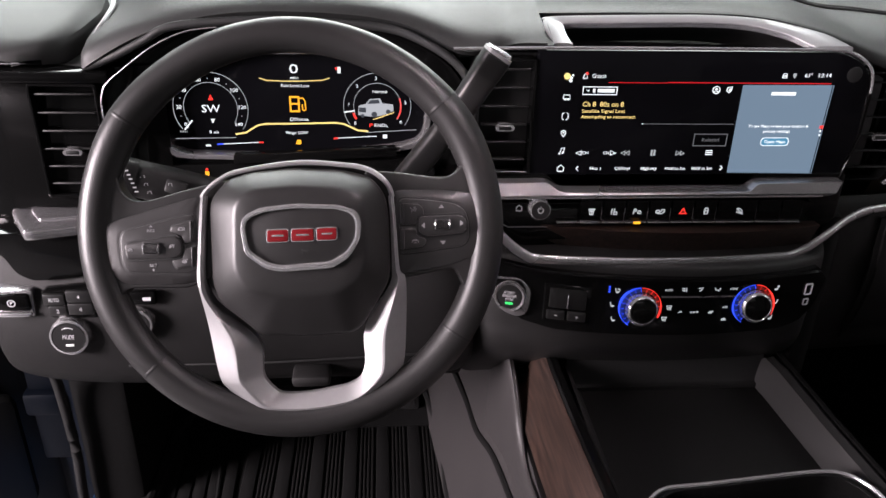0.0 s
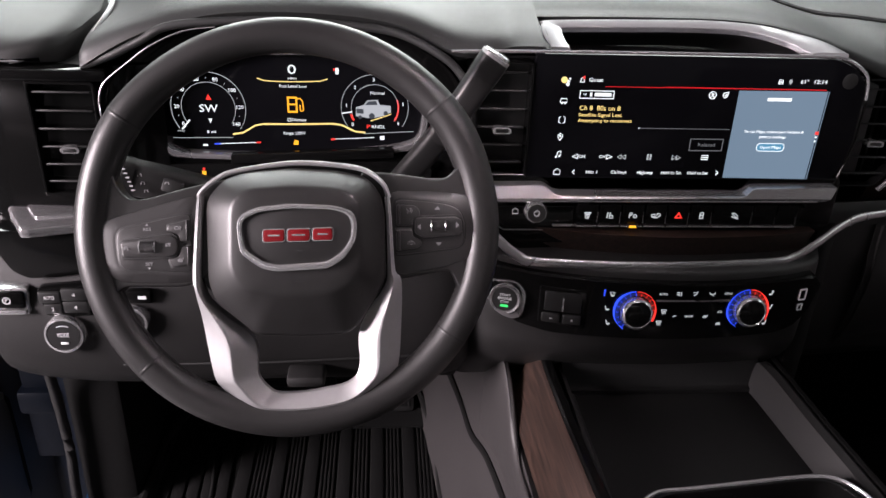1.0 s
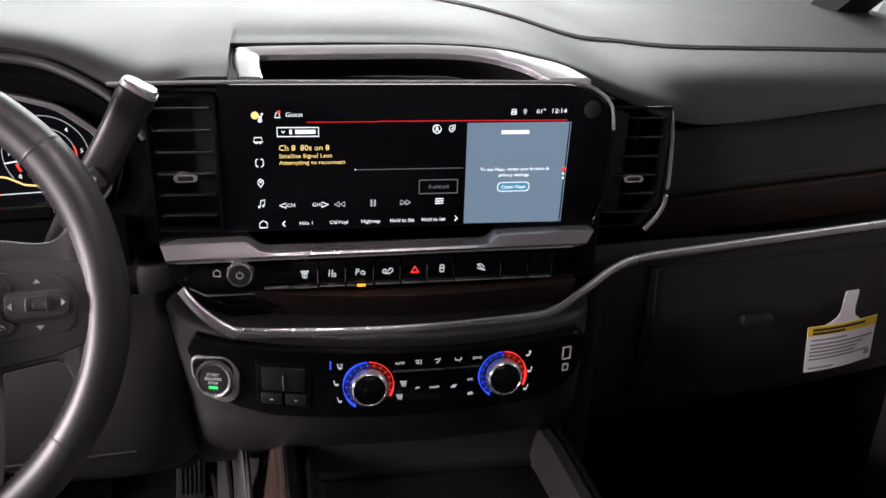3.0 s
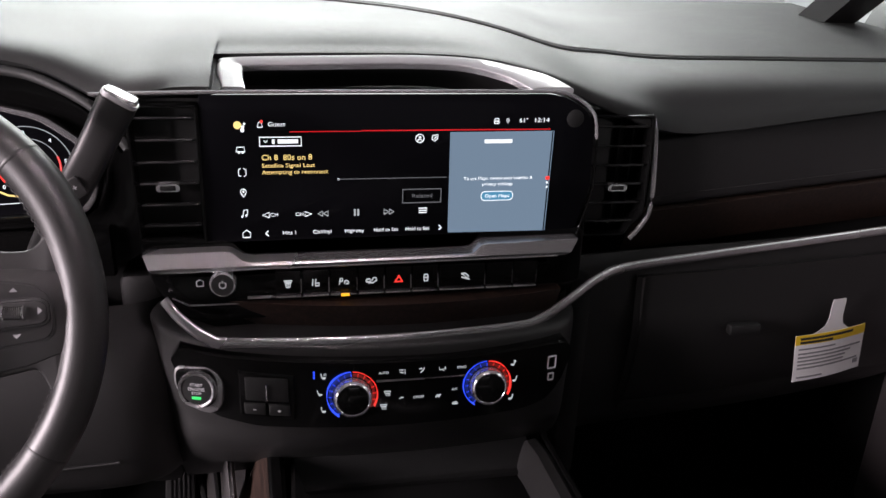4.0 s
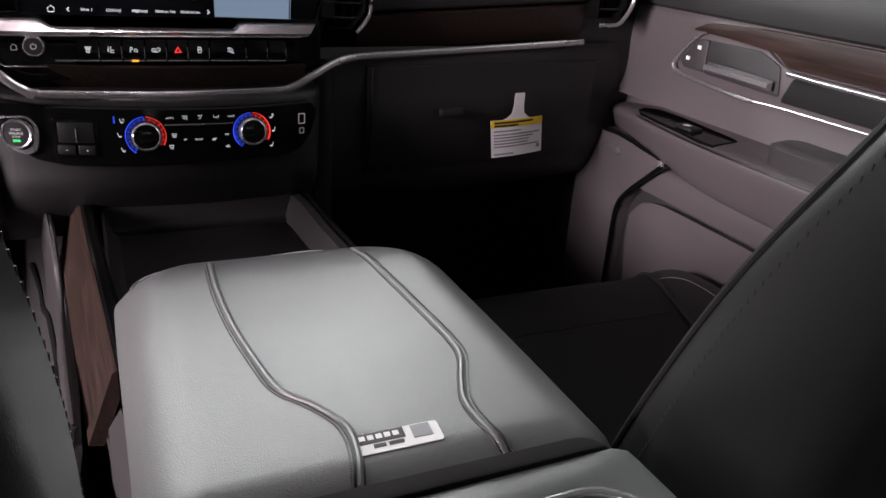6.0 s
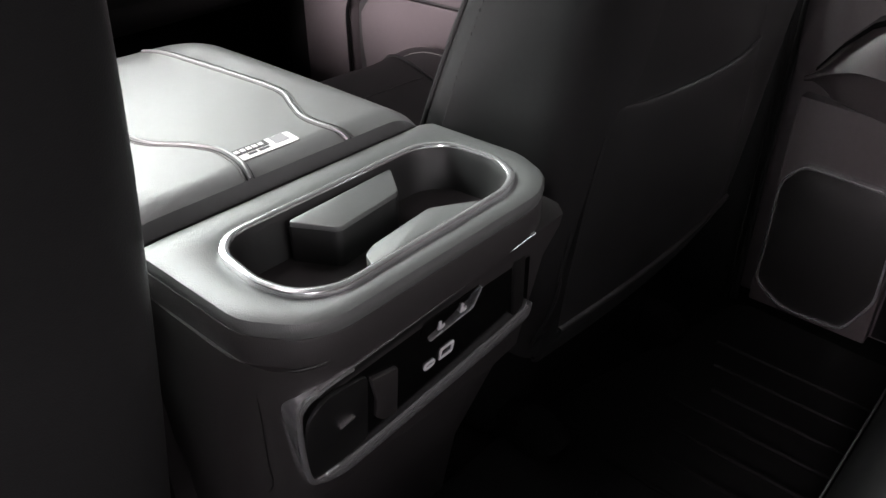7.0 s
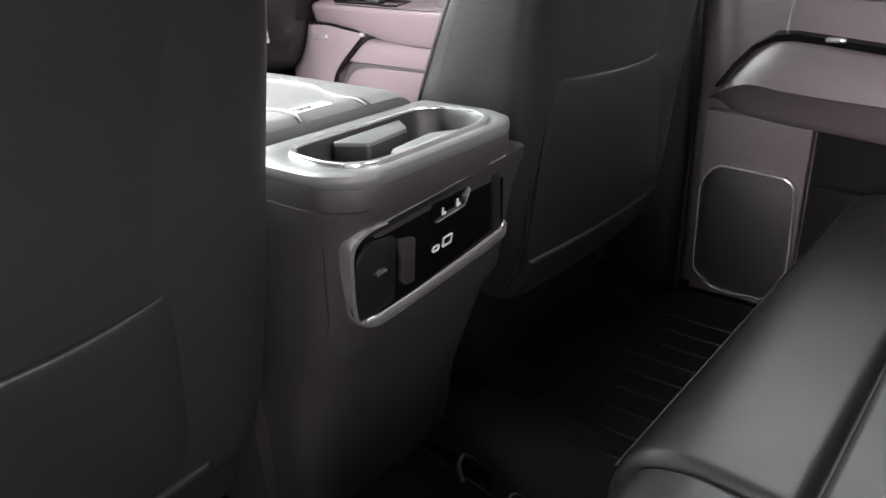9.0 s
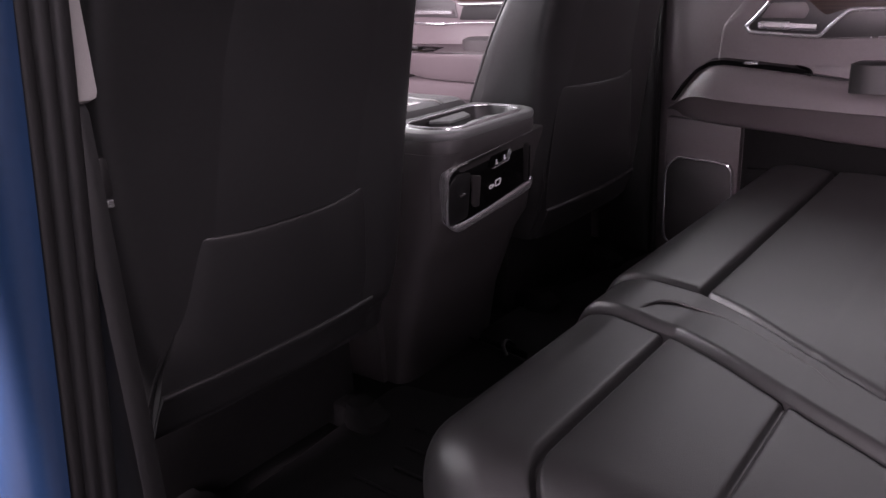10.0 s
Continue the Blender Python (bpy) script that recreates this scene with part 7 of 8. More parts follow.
clit("speed_line", band([(-0.4985, 0.8420), (-0.4900, 0.8392), (-0.4700, 0.8385), (-0.4480, 0.8388), (-0.4280, 0.8398), (-0.4200, 0.8425)], 0.0009, "y", YC, 0.139), GL_YEL)
csay("Fuel Level Low", -0.4590, 0.8335, 0.0310, 0.0050, GL_WHITE), csay("Dismiss", -0.4540, 0.7945, 0.0160, 0.0048, GL_WHITE), csay("Range: LOW", -0.4600, 0.7785, 0.0250, 0.0048, GL_WHITE)
clit("dismiss_icon", frame_slab(ring_pts(-0.4650, 0.7945, 0.0021, n=14)[:-1], ring_pts(-0.4650, 0.7945, 0.0015, n=14)[:-1], "y", YC, 0.139, 0), GL_WHITE)
clit("pump_body", frame_slab([(-0.4665, 0.8030), (-0.4550, 0.8030), (-0.4550, 0.8215), (-0.4665, 0.8215)], [(-0.4645, 0.8050), (-0.4570, 0.8050), (-0.4570, 0.8195), (-0.4645, 0.8195)], "y", YC, 0.139, 0), GL_ORANGE)
clit("pump_bar", ext([(-0.4650, 0.8118), (-0.4565, 0.8118), (-0.4565, 0.8135), (-0.4650, 0.8135)], "y", YC, 0.139, 0), GL_ORANGE)
clit("pump_hose", band([(-0.4550, 0.8190), (-0.4515, 0.8195), (-0.4490, 0.8160), (-0.4485, 0.8060), (-0.4505, 0.8045), (-0.4520, 0.8060), (-0.4522, 0.8120)], 0.0013, "y", YC, 0.139), GL_ORANGE)
clit("amber_band", band([(-0.5300, 0.7765), (-0.5180, 0.7785), (-0.5040, 0.7872), (-0.4950, 0.7890), (-0.4600, 0.7893), (-0.4150, 0.7905), (-0.4050, 0.7890), (-0.3900, 0.7815), (-0.3780, 0.7805)], 0.0018, "y", YC + 0.0001, 0.139), GL_YEL)
clit("lower_line", band([(-0.5980, 0.7712), (-0.5300, 0.7725)], 0.0005, "y", YC, 0.139), GL_DIM), clit("lower_line", band([(-0.3800, 0.7790), (-0.3220, 0.7825)], 0.0005, "y", YC, 0.139), GL_DIM)
clit("temperature_bar", band([(-0.5520, 0.7645), (-0.5000, 0.7670)], 0.0007, "y", YC, 0.139), GL_WHITE)
clit("temperature_cold", band([(-0.5520, 0.7645), (-0.5450, 0.7648)], 0.0014, "y", YC - 0.0002, 0.139), GL_BLUE), clit("temperature_hot", band([(-0.5040, 0.7668), (-0.4990, 0.7670)], 0.0014, "y", YC - 0.0002, 0.139), GL_RED)
clit("temperature_icon", ext([(-0.5655, 0.7620), (-0.5590, 0.7620), (-0.5600, 0.7640), (-0.5645, 0.7640)], "y", YC, 0.139, 0), GL_WHITE)
clit("fuel_bar", band([(-0.4160, 0.7720), (-0.3680, 0.7745)], 0.0006, "y", YC, 0.139), GL_WHITE), clit("fuel_low", band([(-0.4180, 0.7715), (-0.4130, 0.7722)], 0.0018, "y", YC - 0.0002, 0.139), GL_RED)
clit("fuel_icon", ext([(-0.3610, 0.7720), (-0.3560, 0.7720), (-0.3560, 0.7765), (-0.3610, 0.7765)], "y", YC, 0.139, 0), GL_WHITE)
clit("engine_icon", ext([(-0.4620, 0.7650), (-0.4560, 0.7645), (-0.4555, 0.7695), (-0.4600, 0.7700)], "y", YC, 0.139, 0), GL_ORANGE)
clit("door_icon", ext([(-0.4110, 0.8480), (-0.4075, 0.8480), (-0.4075, 0.8550), (-0.4110, 0.8550)], "y", YC, 0.139, 0), GL_WHITE), clit("door_alert", ext([(-0.4135, 0.8520), (-0.4112, 0.8520), (-0.4112, 0.8545), (-0.4135, 0.8545)], "y", YC, 0.139, 0), GL_RED)
# warning lamp below the lens
part("belt_lamp", ext([(-0.5650, 0.7325), (-0.5610, 0.7325), (-0.5605, 0.7375), (-0.5655, 0.7375)], "y", 0.1205, 0.122, 0), GL_ORANGE, clu), part("belt_lamp", ext(ring_pts(-0.5630, 0.7400, 0.0016, n=10)[:-1], "y", 0.1205, 0.122, 0), GL_RED, clu)
part("lower_cowl", ext([(-0.63, 0.70), (-0.30, 0.70), (-0.30, 0.752), (-0.63, 0.744)], "y", 0.1215, 0.14, 0.002), GLOSS, clu)
# ---- air vents ----
def vent(x0, x1, z0, z1, y, f=None, slats=6, silver="", chamfer=0.0):
    f = f or (lambda x: 0.0)
    cx = (x0 + x1) / 2
    v = thing("air_vent", (cx, y + 0.03, z0), "black slatted air vent with a chrome thumb tab", "air vent", "dashboard vents")
    o = rnd([(x0 - 0.004, z0 - 0.004), (x1 + 0.004 - chamfer, z0 - 0.004), (x1 + 0.004, z0 - 0.004 + chamfer * 1.2), (x1 + 0.004, z1 + 0.004), (x0 - 0.004, z1 + 0.004)], 0.004, 3)
    i = [(cx + (x - cx) * 0.90, (z0 + z1) / 2 + (z - (z0 + z1) / 2) * 0.95) for x, z in o]
    part("surround", bowed(frame_slab(o, i, "y", y - 0.004, y + 0.05, 0.0015), f), GLOSS, v)
    part("duct", bowed(ext(i, "y", y + 0.036, y + 0.042, 0), f), DARK, v)
    for k in range(slats):
        z = z0 + (z1 - z0) * (k + 0.5) / slats
        part("slat", moved(rbox(-(x1 - x0) / 2 + 0.002, (x1 - x0) / 2 - 0.002, -0.010, 0.010, -0.0011, 0.0011, 0.0008), Matrix.Translation((cx, y + 0.008 + f(cx), z)) @ Matrix.Rotation(radians(-14), 4, "X")), DARK, v)
    for k in range(4):
        x = x0 + (x1 - x0) * (k + 0.6) / 4.2
        part("vane", rbox(x - 0.0008, x + 0.0008, y + 0.018 + f(x), y + 0.034 + f(x), z0, z1, 0), DARK, v)
    zc = z0 + (z1 - z0) * (2.5 / slats if slats == 6 else 0.5)
    part("thumb_tab", loft([[(cx + w, y + d + f(cx), zc + h) for w, h in ((-0.010, -0.002), (-0.008, -0.0038), (0.008, -0.0038), (0.010, -0.002), (0.010, 0.001), (0.007, 0.0032), (-0.007, 0.0032), (-0.010, 0.001))] for d in (0.004, -0.006)]), CHROME, v, "chrome thumb tab")
    part("tab_inset", rbox(cx - 0.0066, cx + 0.0066, y - 0.0068 + f(cx), y - 0.0050 + f(cx), zc - 0.0024, zc + 0.0018, 0.0006), DARK, v)
    return v


vent(-0.257, -0.205, 0.762, 0.880, 0.060)
vr = vent(0.170, 0.229, 0.748, 0.866, 0.074, slats=6, chamfer=0.02)
part("silver_side", tube(catmull([(0.2325, 0.086, 0.8680), (0.2348, 0.077, 0.8600), (0.2392, 0.076, 0.8263), (0.2418, 0.076, 0.7760), (0.2355, 0.075, 0.7560), (0.2217, 0.074, 0.7390)], 5), 0.0031, 10), SATIN, vr, "satin silver side bar")
ve = vent(0.662, 0.712, 0.765, 0.888, 0.122, slats=6, chamfer=0.018)
part("silver_frame", tube(catmull([(0.655, 0.116, 0.897), (0.700, 0.117, 0.899), (0.722, 0.118, 0.894), (0.730, 0.119, 0.878), (0.731, 0.119, 0.81), (0.726, 0.118, 0.782), (0.708, 0.117, 0.757), (0.690, 0.116, 0.752), (0.665, 0.116, 0.752)], 5), 0.0036, 8), SATIN, ve, "satin silver frame")
vent(-0.727, -0.664, 0.722, 0.842, 0.094)

# ---- switch bank below the screen ----
bank = thing("switch_bank", (-0.05, 0.06, 0.69), "row of black toggle switches with a knurled volume knob", "switch panel")
part("panel", ext(rnd([(-0.242, 0.7265), (0.130, 0.7275), (0.118, 0.700), (0.098, 0.684), (-0.205, 0.680), (-0.232, 0.700)], 0.006), "y", 0.0500, 0.075, 0.002), GLOSS, bank, "gloss black panel")
XS = (-0.1430, -0.1180, -0.0920, -0.0655, -0.0395, -0.0135, 0.0130, 0.0600, 0.0880, 0.1130)
for k, (a, b) in enumerate(zip(XS, XS[1:])):
    key = part("toggle_key", loft([[(x, y, z) for x in (a + 0.0012,)] + [(b - 0.0012, y, z)] + [(b - 0.0012, 0.0505, z), (a + 0.0012, 0.0505, z)] for y, z in ((0.0412, 0.7320), (0.0414, 0.7195), (0.0418, 0.7085), (0.0435, 0.7060))]), GLOSS, bank)
    part("key_lip", rbox(a + 0.001, b - 0.001, 0.0400, 0.0445, 0.7050, 0.7067, 0.0006), SATIN, bank)
    part("key_gap", rbox(b - 0.0010, b - 0.0002, 0.0425, 0.046, 0.7085, 0.7225, 0), SATIN, bank)
part("panel_edge", tube([(-0.236, 0.0494, 0.7060)] + [(x, min(0.0494, stack_y(x) + 0.0305), 0.6975) for x in span(-0.222, 0.108, 14)], 0.0007, 6), SATIN, bank, "thin silver edge line")
part("rail_line", rbox(-0.168, -0.143, 0.0425, 0.046, 0.7045, 0.7065, 0.0006), SATIN, bank)


S = 0.001


def glyph(x, z, *lines, w=0.00075, material=GL_ICON, y=0.0405):
    """A backlit key symbol made of strokes."""
    for line in lines:
        part("key_symbol", band([(x + a * S, z + b * S) for a, b in line], w, "y", y, y + 0.004), material, bank)


for z, m, w, y in ((0.7193, GL_ICON, 0.0010, 0.0405), (0.7293, GREYINK, 0.0006, 0.0450)):
    k = 1.0 if m is GL_ICON else 0.55
    glyph(-0.1305, z, *[[(a * k, b * k) for a, b in l] for l in ([(-4, 3), (4, 3)], [(-3.2, 1.4), (3.2, 1.4)], [(-2.2, 0.2), (-1.6, -3.6), (1.6, -3.6), (2.2, 0.2), (-2.2, 0.2)], [(0, 0), (0, -3)])], w=w, material=m, y=y)
    glyph(-0.1048, z, *[[(a * k, b * k) for a, b in l] for l in ([(-2.6, 3.4), (-3.2, -3.2)], [(0.2, 3.4), (-0.4, 0.4)], [(-0.6, -0.6), (3.2, -0.6), (3.0, -3.4), (-0.4, -3.4), (-0.6, -0.6)])], w=w, material=m, y=y)
    glyph(-0.0784, z, *[[(a * k, b * k) for a, b in l] for l in ([(-4.4, -3), (-3.6, 3), (-1.6, 3), (-1.4, 0.4), (-3.6, 0.2)], [(0.4, -2.4), (1.0, 0.8), (3.0, 0.8), (4.4, -1.2)], [(1.6, -2.6), (4.4, -2.4)])], w=w, material=m, y=y)
    glyph(-0.0524, z, *[[(a * k, b * k) for a, b in l] for l in ([(-5, -1.6), (-4.4, 1.2), (-1.4, 1.4), (-0.4, -1.4), (-5, -1.6)], [(0.6, -0.4), (2.0, 2.6), (4.4, 2.2), (5.0, -0.2), (3.0, -1.8)], [(-3, -2.6), (2.6, -2.8)])], w=w, material=m, y=y)
    glyph(0.0004, z, *[[(a * k, b * k) for a, b in l] for l in ([(-1.6, 3.6), (1.6, 3.6), (2.0, 0.6), (1.6, -3.4), (-1.6, -3.4), (-2.0, 0.6), (-1.6, 3.6)], [(-1.8, 0.4), (1.8, 0.4)])], w=w, material=m, y=y)
    glyph(0.0399, z, *[[(a * k, b * k) for a, b in l] for l in ([(-4.6, 2.6), (-1.0, 3.2), (2.6, 0.0), (1.4, -2.6), (-1.8, 0.8), (-4.6, 2.6)], [(-4.4, -1.0), (3.6, -3.8)])], w=w, material=m, y=y)
o, i = [(-4.4 * S, -3 * S), (4.4 * S, -3 * S), (0, 4.6 * S)], [(-2.5 * S, -1.9 * S), (2.5 * S, -1.9 * S), (0, 2.4 * S)]
part("hazard_triangle", frame_slab([(-0.0261 + a, 0.7190 + b) for a, b in o], [(-0.0261 + a, 0.7190 + b) for a, b in i], "y", 0.0408, 0.046, 0), GL_RED, bank, "lit red hazard triangle")
part("hazard_mark", ext([(-0.0315, 0.7312), (-0.0290, 0.7282), (-0.0262, 0.7312)], "y", 0.0440, 0.049, 0), GL_RED, bank)
part("status_lamp", rbox(-0.0815, -0.0735, 0.0385, 0.0415, 0.7048, 0.7068, 0.0004), GL_ORANGE, bank, "lit amber status bar")
VK = facing(-0.1890, 0.0490, 0.7215, 8)
part("volume_knob", lathe([(0.0120, 0.0), (0.0122, 0.010), (0.0112, 0.0130), (0.0090, 0.0135), (0.0086, 0.0125), (0.0001, 0.0125)], VK, 40), CHROME, bank, "knurled chrome volume knob")
part("knob_face", lathe([(0.0098, 0.0125), (0.0098, 0.0138), (0.0001, 0.0138)], VK, 28), DARK, bank)
part("power_icon", moved(band(ring_pts(0, 0, 0.0030, 120, 420, 20), 0.0008, "z", 0.0138, 0.0143), VK), MARK, bank), part("power_icon", moved(rbox(-0.0004, 0.0004, 0.0012, 0.0042, 0.0138, 0.0143, 0), VK), MARK, bank)
part("home_icon", band([(-0.2135, 0.7170), (-0.2135, 0.7215), (-0.2105, 0.7237), (-0.2075, 0.7215), (-0.2075, 0.7170), (-0.2135, 0.7170)], 0.0006, "y", 0.0492, 0.0502), MARK, bank)

# ---- climate panel ----
clim = thing("climate_panel", (-0.04, 0.02, 0.58), "gloss black climate panel with two temperature dials", "control panel")


def on_stack(name, bm, material, label="", parent=None):
    return part(name, bowed(bm, stack_y), material, parent or clim, label)


CP = rnd([(-0.240, 0.6600), (-0.190, 0.6560), (0.020, 0.6545), (0.140, 0.6560), (0.148, 0.6480), (0.147, 0.6220), (0.125, 0.5900), (0.10, 0.5835), (-0.165, 0.5800), (-0.205, 0.5880), (-0.232, 0.6150), (-0.243, 0.6420)], 0.008, 4)


def panel_rows(x):
    zs = []
    for (a, b), (c, d) in zip(CP, CP[1:] + CP[:1]):
        if (a - x) * (c - x) <= 0 and abs(a - c) > 1e-9:
            zs.append(b + (d - b) * (x - a) / (c - a))
    return min(zs), max(zs)


ring = []
for x in span(-0.2420, 0.1475, 48):
    a, b = panel_rows(x)
    ring.append([(x, stack_y(x) - 0.0005, a), (x, stack_y(x) - 0.003, a + 0.002), (x, stack_y(x) - 0.003, b - 0.002), (x, stack_y(x) - 0.0005, b), (x, stack_y(x) + 0.02, b), (x, stack_y(x) + 0.02, a)])
part("panel", loft(ring), GLOSS, clim, "gloss black panel")
for kx, kz in ((-0.0750, 0.6200), (0.0560, 0.6220)):
    m = facing(kx, stack_y(kx) - 0.003, kz, 10)
    dial = part("dial", lathe([(0.0188, 0.0), (0.0188, 0.002), (0.0178, 0.004), (0.0176, 0.0130), (0.0172, 0.0142), (0.0152, 0.0156), (0.0146, 0.0150), (0.0001, 0.0150)], m, 44), CHROME, clim, "chrome temperature dial")
    part("dial_face", lathe([(0.0147, 0.0130), (0.0146, 0.0152), (0.0140, 0.0156), (0.0001, 0.0156)], m, 36), GLOSS, dial)
    part("cool_ring", moved(band(ring_pts(0, 0.0, 0.0206, 235, 92, 30), 0.0025, "z", 0.0, 0.0050), m), GL_COOL, dial, "backlit blue half ring")
    part("warm_ring", moved(band(ring_pts(0, 0.0, 0.0206, 88, -35, 30), 0.0025, "z", 0.0, 0.0050), m), GL_WARM, dial, "backlit red half ring")
    part("cool_line", moved(band(ring_pts(0, 0.0, 0.0238, 238, 92, 30), 0.0006, "z", 0.0, 0.0054), m), GL_BLUE, dial)
    part("warm_line", moved(band(ring_pts(0, 0.0, 0.0238, 88, -30, 30), 0.0006, "z", 0.0, 0.0054), m), GL_RED, dial)
    for k in range(15):
        a = radians(232 - k * 17.5)
        tick = rbox(-0.0016, 0.0016, -0.0003, 0.0003, 0.0047, 0.0054, 0)
        part("tick", moved(tick, m @ Matrix.Translation((0.0208 * math.cos(a), 0.0208 * math.sin(a), 0)) @ Matrix.Rotation(a, 4, "Z")), GL_BLUE if k < 9 else GL_RED, dial)
    for k in range(40):
        a = radians(9 * k)
        part("grip_rib", moved(rbox(-0.0003, 0.0006, -0.0005, 0.0005, 0.0055, 0.0124, 0), m @ Matrix.Rotation(a, 4, "Z") @ Matrix.Translation((0.0176, 0, 0))), CHROME, dial)
on_stack("divider_line", rbox(-0.052, 0.034, -0.0054, -0.0025, 0.6335, 0.6347, 0), SATIN)
def panel_glyph(x, z, *lines, w=0.0006):
    for line in lines:
        on_stack("panel_symbol", band([(x + a * 0.001, z + b * 0.001) for a, b in line], w, "y", -0.0038, -0.0025), GL_ICON)


def panel_word(text, x, z, width):
    words("panel_text", text, 0.0036, facing(x, stack_y(x) - 0.0034, z), GL_ICON, clim, width=width)


SEAT_A, SEAT_B = [(-2.2, 2.6), (-1.2, -1.6), (2.4, -1.6)], [(-1.0, -2.6), (1.6, -2.6)]
for x, z, f in ((-0.1014, 0.6396, 1), (-0.1050, 0.6214, 1), (-0.1020, 0.6028, 1), (0.0831, 0.6405, -1), (0.0859, 0.6220, -1), (0.0831, 0.6017, -1)):
    panel_glyph(x, z, *[[(a * f, b) for a, b in l] for l in (SEAT_A, SEAT_B)], w=0.0009)
for x, z in ((-0.1014, 0.6396), (0.0831, 0.6405)):
    panel_glyph(x, z, [(0.6, 2.6), (1.0, 0.4)], [(2.2, 2.6), (2.6, 0.4)])
panel_word("AUTO", -0.0451, 0.6424, 0.0092), panel_word("SYNC", 0.0299, 0.6428, 0.0088), panel_word("ON/OFF", -0.0116, 0.6140, 0.0100), panel_word("A/C", 0.0239, 0.6193, 0.0056)
panel_glyph(-0.0276, 0.6429, [(2.4, 2.8), (2.6, -2.6)], [(-3.0, 2.0), (0.6, 2.0), (-0.6, 0.8)], [(-2.6, -0.6), (1.0, -0.8), (-0.2, -2.2)])
panel_glyph(-0.0088, 0.6433, [(2.2, 2.8), (0.8, -0.6), (-1.6, -2.6)], [(-3.0, 1.6), (0.2, 1.6), (-1.0, 2.6)])
panel_glyph(0.0108, 0.6430, [(-3.2, 2.2), (-2.6, -0.6), (1.0, -0.6), (1.4, -2.6)], [(3.4, 2.0), (2.2, -0.4), (3.4, -0.2)])
for x, z in ((-0.0415, 0.6197), (-0.0451, 0.6048)):
    panel_glyph(x, z, [(-3.0, 2.6), (3.0, 2.6), (2.2, 0.4), (-2.2, 0.4), (-3.0, 2.6)], [(-1.6, -0.2), (-1.2, -2.6)], [(0.2, -0.2), (0.6, -2.6)], [(1.8, -0.2), (2.2, -2.6)])
panel_glyph(-0.0281, 0.6142, [(-2.0, -0.8), (0.0, 0.4), (2.2, 0.6)], [(-0.6, 1.2), (0.2, 0.2)])
panel_glyph(0.0077, 0.6136, [(-2.8, -1.2), (0.0, 0.0), (2.8, 1.4)], [(-1.4, 1.6), (0.0, 0.0), (1.2, -1.8)], w=0.0010)
panel_glyph(0.0249, 0.6036, [(-2.6, -1.2), (-2.2, 0.8), (1.6, 1.2), (2.8, -1.0), (-2.6, -1.2)], [(-0.4, 0.2), (1.2, 0.0)])
for k in range(3):
    on_stack("lit_dot", rbox(-0.1108, -0.1092, -0.0040, -0.0025, 0.6366 + 0.003 * k, 0.6384 + 0.003 * k, 0), GL_BLUE)
for zc, hh, hw in ((0.6335, 0.0072, 0.0048), (0.6170, 0.0042, 0.0034)):
    r = rnd([(0.126 - hw, zc - hh), (0.126 + hw, zc - hh), (0.126 + hw, zc + hh), (0.126 - hw, zc + hh)], 0.0012, 2)
    on_stack("usb_port", frame_slab(r, inset(r, 0.0011), "y", -0.0045, -0.002, 0), MARK, "white-rimmed USB port")
on_stack("trailer_module", ext(rnd([(-0.180, 0.594), (-0.128, 0.592), (-0.128, 0.640), (-0.180, 0.642)], 0.003), "y", -0.0045, 0.002, 0.0012), GLOSS, "trailer brake controller")
on_stack("module_slot", rbox(-0.174, -0.134, -0.0060, -0.003, 0.6115, 0.6365, 0.001), DARK)
on_stack("module_key", rbox(-0.176, -0.156, -0.0070, -0.003, 0.5965, 0.6085, 0.0015), DARK), on_stack("module_key", rbox(-0.153, -0.133, -0.0070, -0.003, 0.5965, 0.6085, 0.0015), DARK)
on_stack("module_mark", rbox(-0.1675, -0.1645, -0.0075, -0.006, 0.6022, 0.6028, 0), MARK), on_stack("module_mark", rbox(-0.1445, -0.1415, -0.0075, -0.006, 0.6022, 0.6028, 0), MARK), on_stack("module_mark", rbox(-0.1433, -0.1427, -0.0075, -0.006, 0.6010, 0.6040, 0), MARK)
on_stack("module_pointer", rbox(-0.1550, -0.1535, -0.0080, -0.005, 0.6130, 0.6300, 0.0005), SATIN)
SB = Matrix.Translation((-0.2170, 0.0305, 0.6210)) @ Matrix.Rotation(radians(-16), 4, "Z") @ facing(0, 0, 0, 8)
start = thing("start_button", (-0.217, 0.045, 0.60), "round engine start button with chrome ring and green light", "button")
part("plate", moved(ext(rnd([(-0.024, 0.020), (0.012, 0.022), (0.024, 0.008), (0.022, -0.018), (0.012, -0.026), (-0.006, -0.022), (-0.024, 0.0)], 0.008), "z", -0.008, 0.0015, 0.001), SB), SATIN, start, "silver mounting plate")
part("plate_inlay", moved(ext(rnd([(-0.022, 0.018), (0.011, 0.020), (0.019, 0.008), (0.017, -0.012), (0.008, -0.020), (-0.006, -0.019), (-0.022, 0.0)], 0.007), "z", 0.0, 0.0026, 0.0008), SB), GLOSS, start)
part("ring", lathe([(0.0182, 0.0), (0.0184, 0.006), (0.0172, 0.0085), (0.0150, 0.0078), (0.0145, 0.005), (0.0001, 0.005)], SB, 44), SATIN, start, "satin silver ring")
part("cap", lathe([(0.0144, 0.003), (0.0142, 0.0068), (0.0001, 0.0072)], SB, 36), DARK, start)
part("green_lamp", moved(rbox(-0.0045, 0.0045, -0.0095, -0.0065, 0.0068, 0.0078, 0.0005), SB), GL_GREEN, start, "lit green bar")
